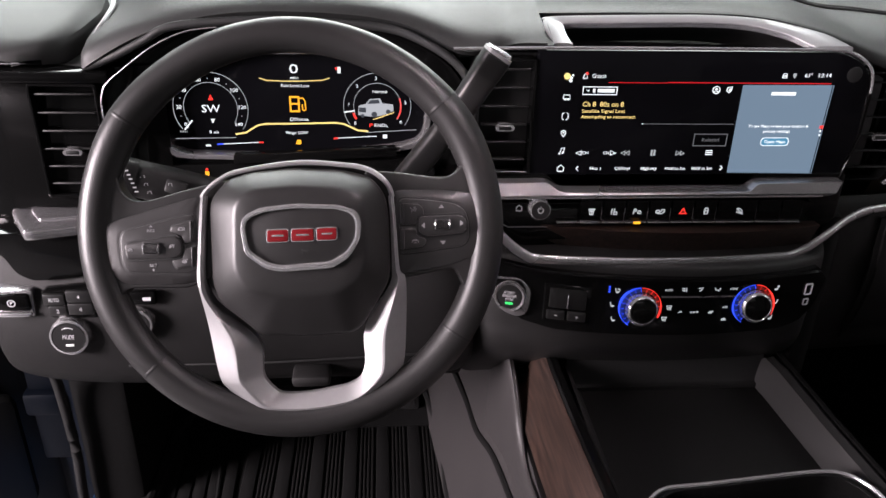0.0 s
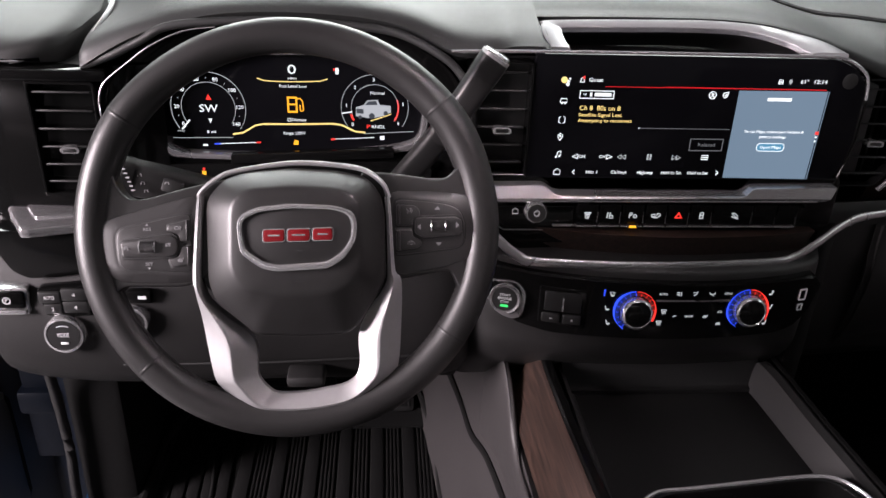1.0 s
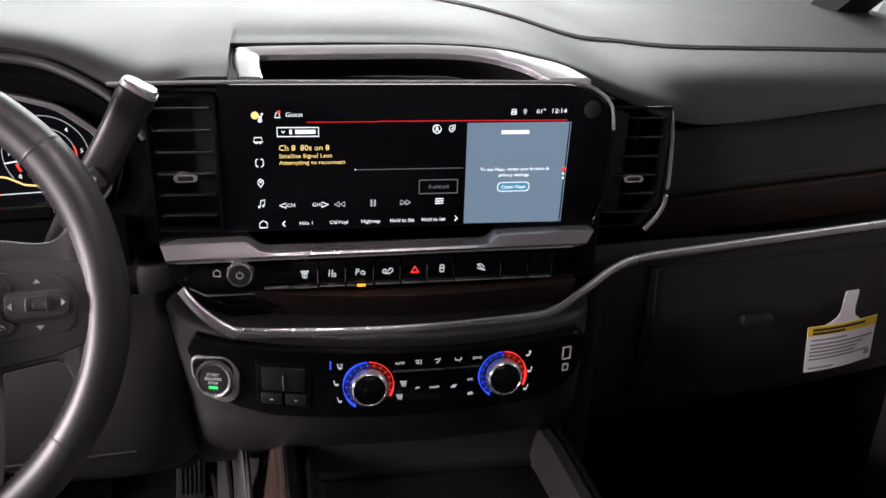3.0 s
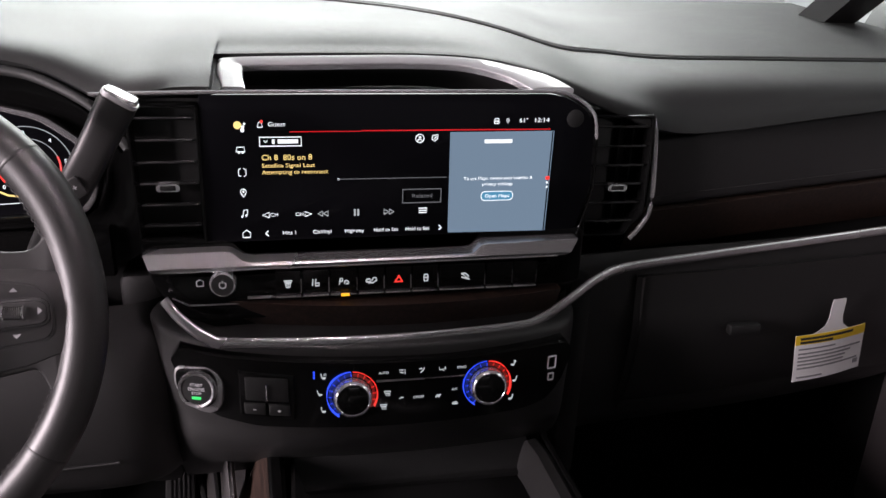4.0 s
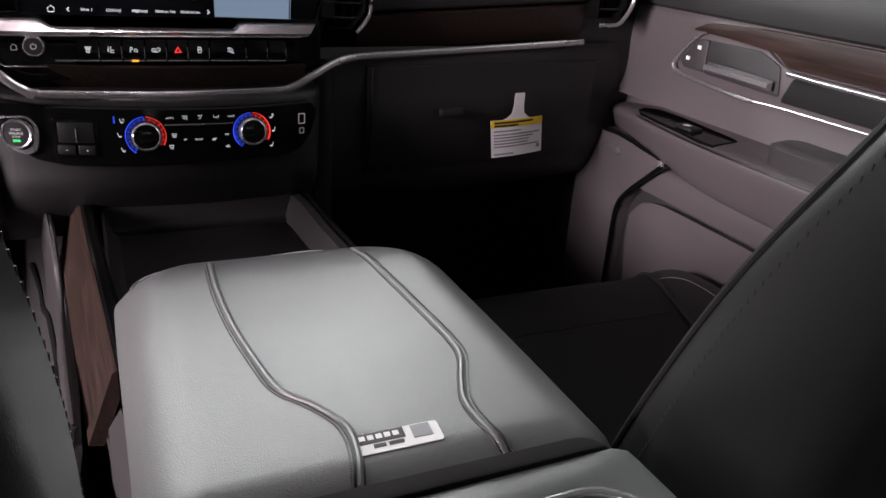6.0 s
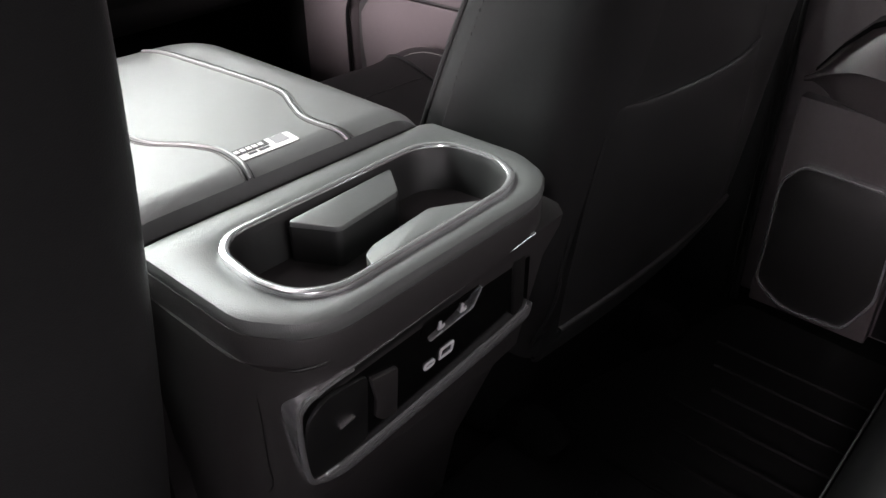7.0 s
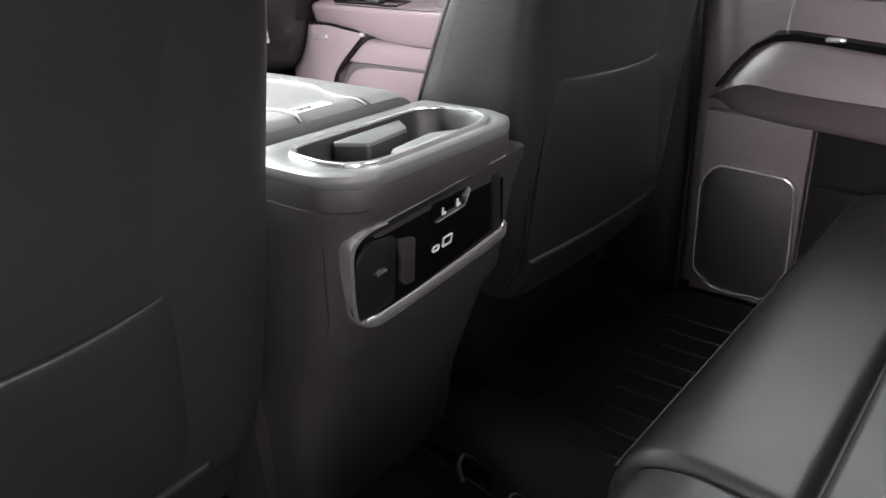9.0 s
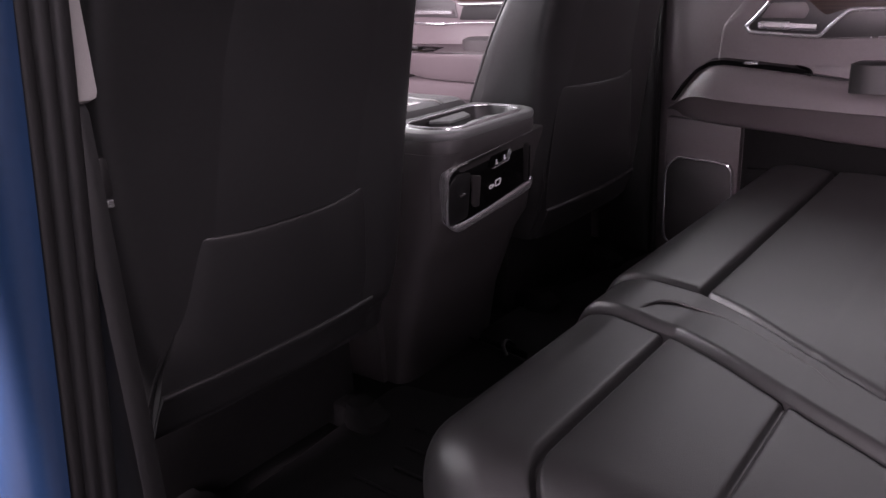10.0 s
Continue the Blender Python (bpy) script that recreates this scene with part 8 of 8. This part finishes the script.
words("button_text", "START", 0.0042, SB @ pose(0, 0.0050, 0.0074), MARK, start), words("button_text", "ENGINE", 0.0046, SB @ pose(0, 0.0008, 0.0074), MARK, start), words("button_text", "STOP", 0.0040, SB @ pose(0, -0.0034, 0.0074), MARK, start)

# ---- stalks ----
sh = thing("gear_lever", (-0.33, 0.03, 0.77), "black leather column gear lever with a silver-edged end", "gear lever")


def lever(path, name, material, thing_, label=""):
    rings = []
    P = [Vector(p[:3]) for p in path]
    for k, row in enumerate(path):
        d = (P[min(k + 1, len(P) - 1)] - P[max(k - 1, 0)]).normalized()
        s = d.cross(Vector((0, 1, 0))).normalized()
        u = s.cross(d)
        rings.append([P[k] + s * row[3] * math.copysign(abs(math.cos(a)) ** 0.6, math.cos(a)) + u * row[4] * math.copysign(abs(math.sin(a)) ** 0.6, math.sin(a)) for a in (2 * math.pi * j / 24 for j in range(24))])
    return part(name, loft(rings), material, thing_, label)


lever([(-0.350, 0.060, 0.735, 0.013, 0.012), (-0.333, 0.040, 0.765, 0.0135, 0.012), (-0.3117, 0.018, 0.801, 0.0130, 0.0115), (-0.300, 0.012, 0.820, 0.0125, 0.011)], "base", DARK, sh)
lever([(-0.303, 0.013, 0.815, 0.0115, 0.0105), (-0.2985, 0.011, 0.822, 0.0138, 0.0120), (-0.277, 0.006, 0.856, 0.0138, 0.0122), (-0.256, 0.001, 0.892, 0.0142, 0.0125), (-0.2505, 0.0, 0.9010, 0.0140, 0.0122)], "grip", RIM, sh, "black leather grip")
lever([(-0.2520, 0.0, 0.8990, 0.0143, 0.0124), (-0.2502, 0.0, 0.9018, 0.0143, 0.0124)], "cap_ring", SPOKE, sh, "thin silver ring round the lever end")
lever([(-0.2625, 0.0025, 0.8810, 0.0145, 0.0127), (-0.2560, 0.001, 0.8920, 0.0147, 0.0129), (-0.2518, 0.0, 0.8992, 0.0147, 0.0128)], "collar", DARK, sh, "matt black collar")
lever([(-0.2512, 0.0, 0.9002, 0.0138, 0.0119), (-0.2492, 0.0, 0.9034, 0.0130, 0.0112), (-0.2488, 0.0, 0.9041, 0.0118, 0.0102)], "end_cap", SATIN, sh, "bright silver end disc")
KEY = Matrix.Translation((-0.2945, -0.0035, 0.8285)) @ Matrix.Rotation(radians(-31), 4, "Y") @ facing(0, 0, 0, 6)
part("plus_minus_key", moved(ext(rnd([(-0.0100, -0.0090), (0.0100, -0.0090), (0.0105, 0.0080), (-0.0105, 0.0080)], 0.003), "z", 0.0, 0.0030, 0.0010), KEY), DARK, sh)
for a, b, c, d in ((-0.0062, -0.0025, -0.0004, 0.0004), (0.0026, 0.0062, -0.0004, 0.0004), (0.0040, 0.0048, -0.0018, 0.0018)):
    part("key_mark", moved(rbox(a, b, c, d, 0.0028, 0.0034, 0), KEY), DIMMARK, sh)

ts = thing("wiper_stalk", (-0.50, 0.0, 0.76), "black wiper stalk with printed white symbols", "stalk")
lever([(-0.470, 0.0, 0.755, 0.012, 0.012), (-0.515, -0.012, 0.762, 0.014, 0.012), (-0.560, -0.022, 0.776, 0.017, 0.012), (-0.600, -0.030, 0.788, 0.018, 0.012), (-0.606, -0.031, 0.790, 0.014, 0.010)], "arm", PLASTIC, ts)
lever([(-0.594, -0.029, 0.786, 0.0188, 0.0128), (-0.603, -0.0308, 0.789, 0.0188, 0.0128)], "collar", DARK, ts)
part("stalk_button", moved(rbox(-0.010, 0.010, -0.0065, 0.0065, 0, 0.004, 0.002), Matrix.Translation((-0.556, -0.034, 0.779)) @ Matrix.Rotation(radians(17), 4, "Y") @ facing(0, 0, 0, 25)), DARK, ts)
for k in range(6):
    part("stalk_mark", moved(rbox(-0.0016, 0.0016, -0.0007, 0.0007, 0, 0.0006, 0), Matrix.Translation((-0.5965 + 0.0012 * k, -0.0425, 0.7995 - 0.0042 * k)) @ facing(0, 0, 0, 25)), DIMMARK, ts)
for dx, dz in ((-0.026, 0.011), (-0.024, 0.003), (-0.022, -0.005), (-0.002, 0.003)):
    part("stalk_symbol", moved(band([(-0.0018, -0.0010), (-0.0012, 0.0014), (0.0012, 0.0014), (0.0018, -0.0010)], 0.0005, "z", 0, 0.0006), Matrix.Translation((-0.558 + dx, -0.0390, 0.781 + dz)) @ facing(0, 0, 0, 25)), DIMMARK, ts)

# ---- light and drive-mode switches on the knee bolster ----
dm = thing("drive_mode_control", (-0.715, 0.055, 0.56), "drive-mode keypad with a round chrome mode dial", "control")
part("keypad", ext(rnd([(-0.742, 0.6240), (-0.684, 0.6300), (-0.684, 0.590), (-0.735, 0.590)], 0.004), "y", 0.0440, 0.06, 0.0015), GLOSS, dm)
for x0, x1, z0, z1, t in ((-0.7395, -0.7155, 0.6085, 0.6225, "AUTO"), (-0.7145, -0.6865, 0.6115, 0.6265, "4"), (-0.7355, -0.7155, 0.5945, 0.6075, "2"), (-0.7145, -0.6865, 0.5960, 0.6105, "4")):
    part("key", rbox(x0, x1, 0.0405, 0.046, z0, z1, 0.0015), DARK, dm)
    words("key_text", t, 0.0065, facing((x0 + x1) / 2, 0.0402, (z0 + z1) / 2), MARK, dm, width=0.0115 if t == "AUTO" else 0)
MD = facing(-0.7170, 0.0470, 0.5690, 6)
part("dial", lathe([(0.0225, 0.0), (0.0225, 0.010), (0.0212, 0.0135), (0.0190, 0.0140), (0.0182, 0.0125), (0.0001, 0.0125)], MD, 44), CHROME, dm, "ribbed chrome mode dial")
part("dial_cap", lathe([(0.0181, 0.011), (0.0178, 0.0136), (0.0001, 0.0142)], MD, 36), DARK, dm)
words("dial_text", "MODE", 0.0072, MD @ pose(0, 0.001, 0.0145), MARK, dm, width=0.0125)
part("dial_mark", moved(band(ring_pts(0, 0, 0.0125, 60, 120, 10), 0.0007, "z", 0.0138, 0.0146), MD), MARK, dm), part("dial_mark", moved(rbox(-0.004, 0.005, -0.0105, -0.0075, 0.0138, 0.0146, 0.0004), MD), MARK, dm)
pb = thing("parking_brake_switch", (-0.775, 0.06, 0.585), "black parking brake switch with a chrome lip", "switch")
part("frame", ext(rnd([(-0.800, 0.5880), (-0.756, 0.5880), (-0.754, 0.6220), (-0.800, 0.6200)], 0.004), "y", 0.052, 0.075, 0.002), SATIN, pb), part("key", rbox(-0.798, -0.7585, 0.0480, 0.06, 0.5970, 0.6185, 0.003), GLOSS, pb), part("lip", rbox(-0.798, -0.7580, 0.0460, 0.06, 0.5905, 0.5960, 0.0018), CHROME, pb)
part("brake_symbol", frame_slab([(-0.7775 + a, 0.608 + b) for a, b in ring_pts(0, 0, 0.0045, n=18)[:-1]], [(-0.7775 + a, 0.608 + b) for a, b in ring_pts(0, 0, 0.0036, n=18)[:-1]], "y", 0.0474, 0.0484, 0), MARK, pb), words("brake_letter", "P", 0.0062, facing(-0.7775, 0.0474, 0.608), MARK, pb)
ls = thing("headlamp_switch", (-0.637, 0.05, 0.575), "round headlamp switch with a chrome rim", "switch")
LS = facing(-0.6400, 0.0430, 0.5860, 6)
part("dial", lathe([(0.0190, 0.0), (0.0190, 0.009), (0.0178, 0.0115), (0.0155, 0.0118), (0.0150, 0.0105), (0.0001, 0.0105)], LS, 40), CHROME, ls), part("dial_cap", lathe([(0.0149, 0.010), (0.0147, 0.0118), (0.0001, 0.0122)], LS, 32), DARK, ls)
part("key", rbox(-0.645, -0.617, 0.0400, 0.05, 0.6080, 0.6240, 0.002), GLOSS, ls), part("lamp_symbol", rbox(-0.631, -0.622, 0.0396, 0.0405, 0.6140, 0.6180, 0), MARK, ls), part("lamp_symbol", moved(rbox(-0.005, 0.005, -0.0018, 0.0018, 0.0118, 0.0128, 0.0003), LS), MARK, ls)
part("release_handle", rbox(-0.470, -0.425, 0.018, 0.05, 0.505, 0.520, 0.005), PLASTIC, dash)

# ---- hang tag on the glovebox ----
tag = thing("hang_tag", (0.51, 0.10, 0.538), "white and yellow airbag notice tag hanging from the glovebox", "tag")


def on_tag(name, bm, material, label=""):
    for v in bm.verts:
        u = (v.co.x - 0.457) / 0.107
        v.co.y += 0.088 + 0.018 * u - 0.004 * math.sin(u * 3.1) - 0.05 * (0.60 - v.co.z) * (1 - u) * 0.3
    return part(name, bm, material, tag, label)


def grid_sheet(pts_of, nu, nv, t):
    return loft([[pts_of(i / nu, j / nv, d) for d, rng in ((0, range(nv + 1)), (t, range(nv, -1, -1))) for j in rng] for i in range(nu + 1)])


def tag_patch(u0, u1, v0, v1, d, t=0.0006):
    def at(u, v, e):
        uu, vv = u0 + (u1 - u0) * u, v0 + (v1 - v0) * v
        return (0.459 + uu * (0.108 + 0.006 * (1 - vv) * 0) + 0.008 * (1 - vv), d + e, 0.537 + vv * 0.063 + 0.002 * uu)
    return grid_sheet(at, 8, 4, t)


on_tag("card", tag_patch(0, 1, 0, 1, 0.0), WHITE)
on_tag("yellow_band", tag_patch(0, 1, 0.80, 1.0, -0.0006), YELLOW, "yellow header band")
on_tag("neck", loft([[(0.512 + w * s, d, z) for s, d in ((-1, 0), (1, 0), (1, 0.0007), (-1, 0.0007))] for z, w in ((0.600, 0.030), (0.604, 0.022), (0.610, 0.0135), (0.620, 0.0105), (0.640, 0.0105), (0.644, 0.0095))]), WHITE)
for v, a, b in ((0.70, 0.05, 0.55), (0.60, 0.05, 0.95), (0.52, 0.05, 0.80), (0.44, 0.05, 0.72), (0.36, 0.05, 0.70), (0.28, 0.05, 0.93), (0.08, 0.05, 0.40)):
    on_tag("print_line", tag_patch(a, b, v - 0.018, v + 0.018, -0.0007), GREYINK)
on_tag("print_code", tag_patch(0.88, 0.95, 0.14, 0.24, -0.0007), GREYINK)
on_tag("header_line", tag_patch(0.06, 0.80, 0.905, 0.955, -0.0012), INK), on_tag("header_line", tag_patch(0.06, 0.50, 0.825, 0.875, -0.0012), INK)

# ---- pedals and mats ----
br = thing("brake_pedal", (-0.51, 0.46, 0.14), "wide ribbed rubber brake pedal", "pedal")
PB = Matrix.Translation((-0.510, 0.452, 0.172)) @ Matrix.Rotation(radians(-38), 4, "X") @ facing(0, 0, 0)
part("pad", moved(ext(rnd([(-0.068, -0.036), (0.066, -0.040), (0.066, 0.036), (-0.068, 0.036)], 0.012), "z", -0.01, 0.004, 0.003), PB), MAT_RUBBER, br)
for k in range(6):
    part("rib", moved(rbox(-0.058, 0.056, -0.030 + 0.0115 * k, -0.025 + 0.0115 * k, 0.003, 0.0065, 0.001), PB), MAT_RUBBER, br)
part("arm", tube([(-0.49, 0.47, 0.18), (-0.48, 0.56, 0.28), (-0.47, 0.60, 0.45)], 0.012, 10), DARK, br)
ga = thing("throttle_pedal", (-0.325, 0.47, 0.14), "narrow ribbed throttle pedal", "pedal")
PG = Matrix.Translation((-0.322, 0.470, 0.205)) @ Matrix.Rotation(radians(-32), 4, "X") @ facing(0, 0, 0)
part("pad", moved(ext(rnd([(-0.024, -0.070), (0.024, -0.070), (0.021, 0.068), (-0.021, 0.068)], 0.010), "z", -0.008, 0.004, 0.003), PG), MAT_RUBBER, ga)
for k in range(5):
    part("rib", moved(rbox(-0.016 + 0.007 * k, -0.0125 + 0.007 * k, -0.060, 0.058, 0.003, 0.0065, 0.001), PG), MAT_RUBBER, ga)
part("arm", tube([(-0.32, 0.50, 0.24), (-0.32, 0.58, 0.35), (-0.32, 0.62, 0.46)], 0.010, 10), DARK, ga)

fm = thing("floor_mat", (-0.48, 0.2, 0.12), "black ribbed rubber mat in the driver's footwell", "floor mat", "floor mats")
part("sheet", ext(rnd([(-0.72, -0.15), (-0.255, -0.15), (-0.265, 0.36), (-0.30, 0.50), (-0.66, 0.50), (-0.73, 0.36)], 0.04), "z", 0.120, 0.134, 0.004), MAT_RUBBER, fm)
for k in range(6):
    x = -0.600 + 0.0555 * k
    part("ridge", rbox(x, x + 0.0225, -0.13, 0.455 - 0.004 * k, 0.131, 0.1375, 0.002), MAT_RUBBER, fm)
    for j in range(4):
        part("narrow_ridge", rbox(x + 0.0270 + 0.0066 * j, x + 0.0312 + 0.0066 * j, -0.13, 0.450 - 0.004 * k, 0.131, 0.1365, 0.0012), MAT_RUBBER, fm)
for k in range(5):
    part("ridge", moved(rbox(-0.0098, 0.0098, -0.20, 0.16 - 0.012 * k, 0.131, 0.1385, 0.002), Matrix.Translation((-0.713 + 0.0235 * k, 0.26, 0)) @ Matrix.Rotation(radians(3), 4, "Z")), MAT_RUBBER, fm)
part("step_edge", tube(catmull([(-0.628, -0.02, 0.136), (-0.632, 0.20, 0.136), (-0.645, 0.325, 0.137), (-0.668, 0.40, 0.138), (-0.715, 0.43, 0.140)], 5), 0.004, 8), MAT_RUBBER, fm)
part("lip", tube([(-0.735, -0.12, 0.14), (-0.735, 0.36, 0.15), (-0.67, 0.50, 0.18), (-0.30, 0.505, 0.18), (-0.262, 0.36, 0.15), (-0.255, -0.12, 0.14)], 0.008, 8), MAT_RUBBER, fm)
hump = thing("tunnel_cover", (-0.22, 0.2, 0.12), "dark carpeted tunnel side beside the throttle", "trim panel", kind="structure")
part("cover", skin([[(-0.262 - a, y, 0.12), (-0.245 - a, y, 0.20), (-0.222 - a, y, 0.32), (-0.19 - a * 0.4, y, 0.42)] for y, a in ((-0.35, -0.02), (-0.1, -0.01), (0.08, 0.0), (0.25, 0.01), (0.45, 0.03), (0.62, 0.05))], thick=0.01), CONSOLE_SKIN, hump)
part("panel_gap", tube(catmull([(-0.252, 0.36, 0.305), (-0.2345, 0.2406, 0.3111), (-0.2275, 0.1593, 0.3177), (-0.2165, 0.0811, 0.3429), (-0.2085, -0.0007, 0.3562), (-0.200, -0.10, 0.366), (-0.192, -0.25, 0.372)], 6), 0.0048, 8), CARPET, hump, "dark gap between the panels")

rm = thing("floor_mat", (0.25, -0.95, 0.12), "black ribbed rubber mat on the rear floor", "floor mat", "floor mats")
part("sheet", ext(rnd([(-0.66, -1.16), (0.72, -1.16), (0.74, -0.80), (0.30, -0.70), (0.11, -0.70), (0.10, -0.84), (-0.10, -0.84), (-0.12, -0.70), (-0.66, -0.74)], 0.03), "z", 0.120, 0.136, 0.004), MAT_RUBBER, rm)
for k in range(9):
    y = -1.12
    for x in (0.22 + 0.05 * k, -0.60 + 0.048 * k):
        part("ridge", rbox(x - 0.003, x + 0.003, y, -0.86 + 0.02 * (k % 3), 0.133, 0.140, 0.0015), MAT_RUBBER, rm)
for x, y in ((0.085, -0.795), (0.062, -0.885)):
    part("anchor", tube(catmull([(x - 0.022, y - 0.012, 0.137), (x - 0.010, y + 0.004, 0.149), (x + 0.008, y + 0.008, 0.151), (x + 0.022, y, 0.137)], 4), 0.0038, 8), DARK, rm)
part("edge_line", tube([(0.098, -0.63, 0.139), (0.06, -0.90, 0.136)], 0.002, 6), DARK, rm)

# ---- open driver's door, seat belt buckle, door mirror ----
od = thing("door_3", (-0.85, 0.50, 0.0), "open driver's door with dark trim and blue painted edge", "door", kind="structure")
OD = Matrix.Translation((-0.90, 0.42, 0.0)) @ Matrix.Rotation(radians(-58), 4, "Z")
part("trim", moved(rbox(-0.03, 0.02, -1.0, 0.0, -0.12, 0.85, 0.02), OD), DARK, od), part("outer_skin", moved(rbox(-0.09, -0.03, -1.03, 0.0, -0.30, 0.86, 0.02), OD), SHADED_BLUE, od), part("pocket", moved(rbox(0.02, 0.06, -0.85, -0.10, 0.05, 0.28, 0.02), OD), DARK, od)
part("armrest", moved(rbox(0.02, 0.08, -0.8, -0.15, 0.46, 0.56, 0.02), OD), DOORTRIM, od)
# hinge side takes the darker blue too, its shade put into the paint
part("hinge_face", loft([[(-0.83, 0.30, z), (-0.93, 0.36, z), (-0.95, 0.52, z), (-0.83, 0.52, z)] for z in (-0.32, 0.80)]), SHADED_BLUE, od, "blue painted hinge face, darkened to stand for shade")
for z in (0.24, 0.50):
    part("hinge", rbox(-0.945, -0.885, 0.315, 0.36, z, z + 0.045, 0.008), SHADED_BLUE, od)
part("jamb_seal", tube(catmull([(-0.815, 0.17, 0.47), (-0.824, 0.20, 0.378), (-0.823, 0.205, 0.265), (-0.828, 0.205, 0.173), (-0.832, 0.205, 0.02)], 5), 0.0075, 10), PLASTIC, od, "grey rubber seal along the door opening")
part("hinge_plate", rbox(-0.94, -0.88, 0.33, 0.37, 0.14, 0.60, 0.006), SHADED_BLUE, od)
rd4 = thing("door_4", (-0.95, -0.98, 0.0), "open rear door with blue paint, dark trim and tinted glass", "door", kind="structure")
RD = Matrix.Translation((-0.860, -0.925, 0.0)) @ Matrix.Rotation(radians(-79), 4, "Z")
part("outer_skin", moved(rbox(0.035, 0.080, -1.02, 0.0, -0.28, 0.86, 0.02), RD), BLUE, rd4), part("trim", moved(rbox(-0.005, 0.035, -1.0, -0.02, -0.12, 0.85, 0.015), RD), DARK, rd4)
part("armrest", moved(rbox(-0.060, -0.005, -0.85, -0.18, 0.48, 0.58, 0.02), RD), DOORTRIM, rd4)
part("window_frame", moved(frame_slab([(-1.00, 0.85), (-0.02, 0.85), (-0.02, 1.32), (-0.86, 1.32)], [(-0.94, 0.87), (-0.07, 0.87), (-0.07, 1.27), (-0.83, 1.27)], "x", 0.015, 0.060, 0.004), RD), DARK, rd4), part("pane", moved(rbox(0.034, 0.039, -0.95, -0.06, 0.86, 1.28, 0), RD), SCREEN, rd4, "dark tinted window pane")
bk = thing("seat_belt_buckle", (-0.66, -0.86, 0.60), "grey seat belt latch on its webbing beside the seat", "seat belt")
part("latch", rbox(-0.672, -0.654, -0.878, -0.846, 0.625, 0.665, 0.006), PLASTIC, bk), part("tongue", rbox(-0.670, -0.656, -0.876, -0.850, 0.618, 0.6255, 0.001), CHROME, bk)
part("webbing", tube([(-0.664, -0.862, 0.665), (-0.672, -0.866, 0.80), (-0.682, -0.870, 1.00), (-0.690, -0.874, 1.25)], 0.018, 8, flat=0.06, up=(1, 0, 0)), DARK, bk)
mi = thing("door_mirror", (0.95, 0.22, 0.86), "black door mirror housing outside the window", "mirror")
part("housing", loft([oval(1.02, 0.22, z, hx, hy, 3, 28) for z, hx, hy in ((0.87, 0.08, 0.04), (0.90, 0.11, 0.06), (1.05, 0.115, 0.065), (1.10, 0.10, 0.05))]), DARK, mi), part("arm", rbox(0.84, 0.95, 0.19, 0.25, 0.855, 0.90, 0.01), WHITE, mi)
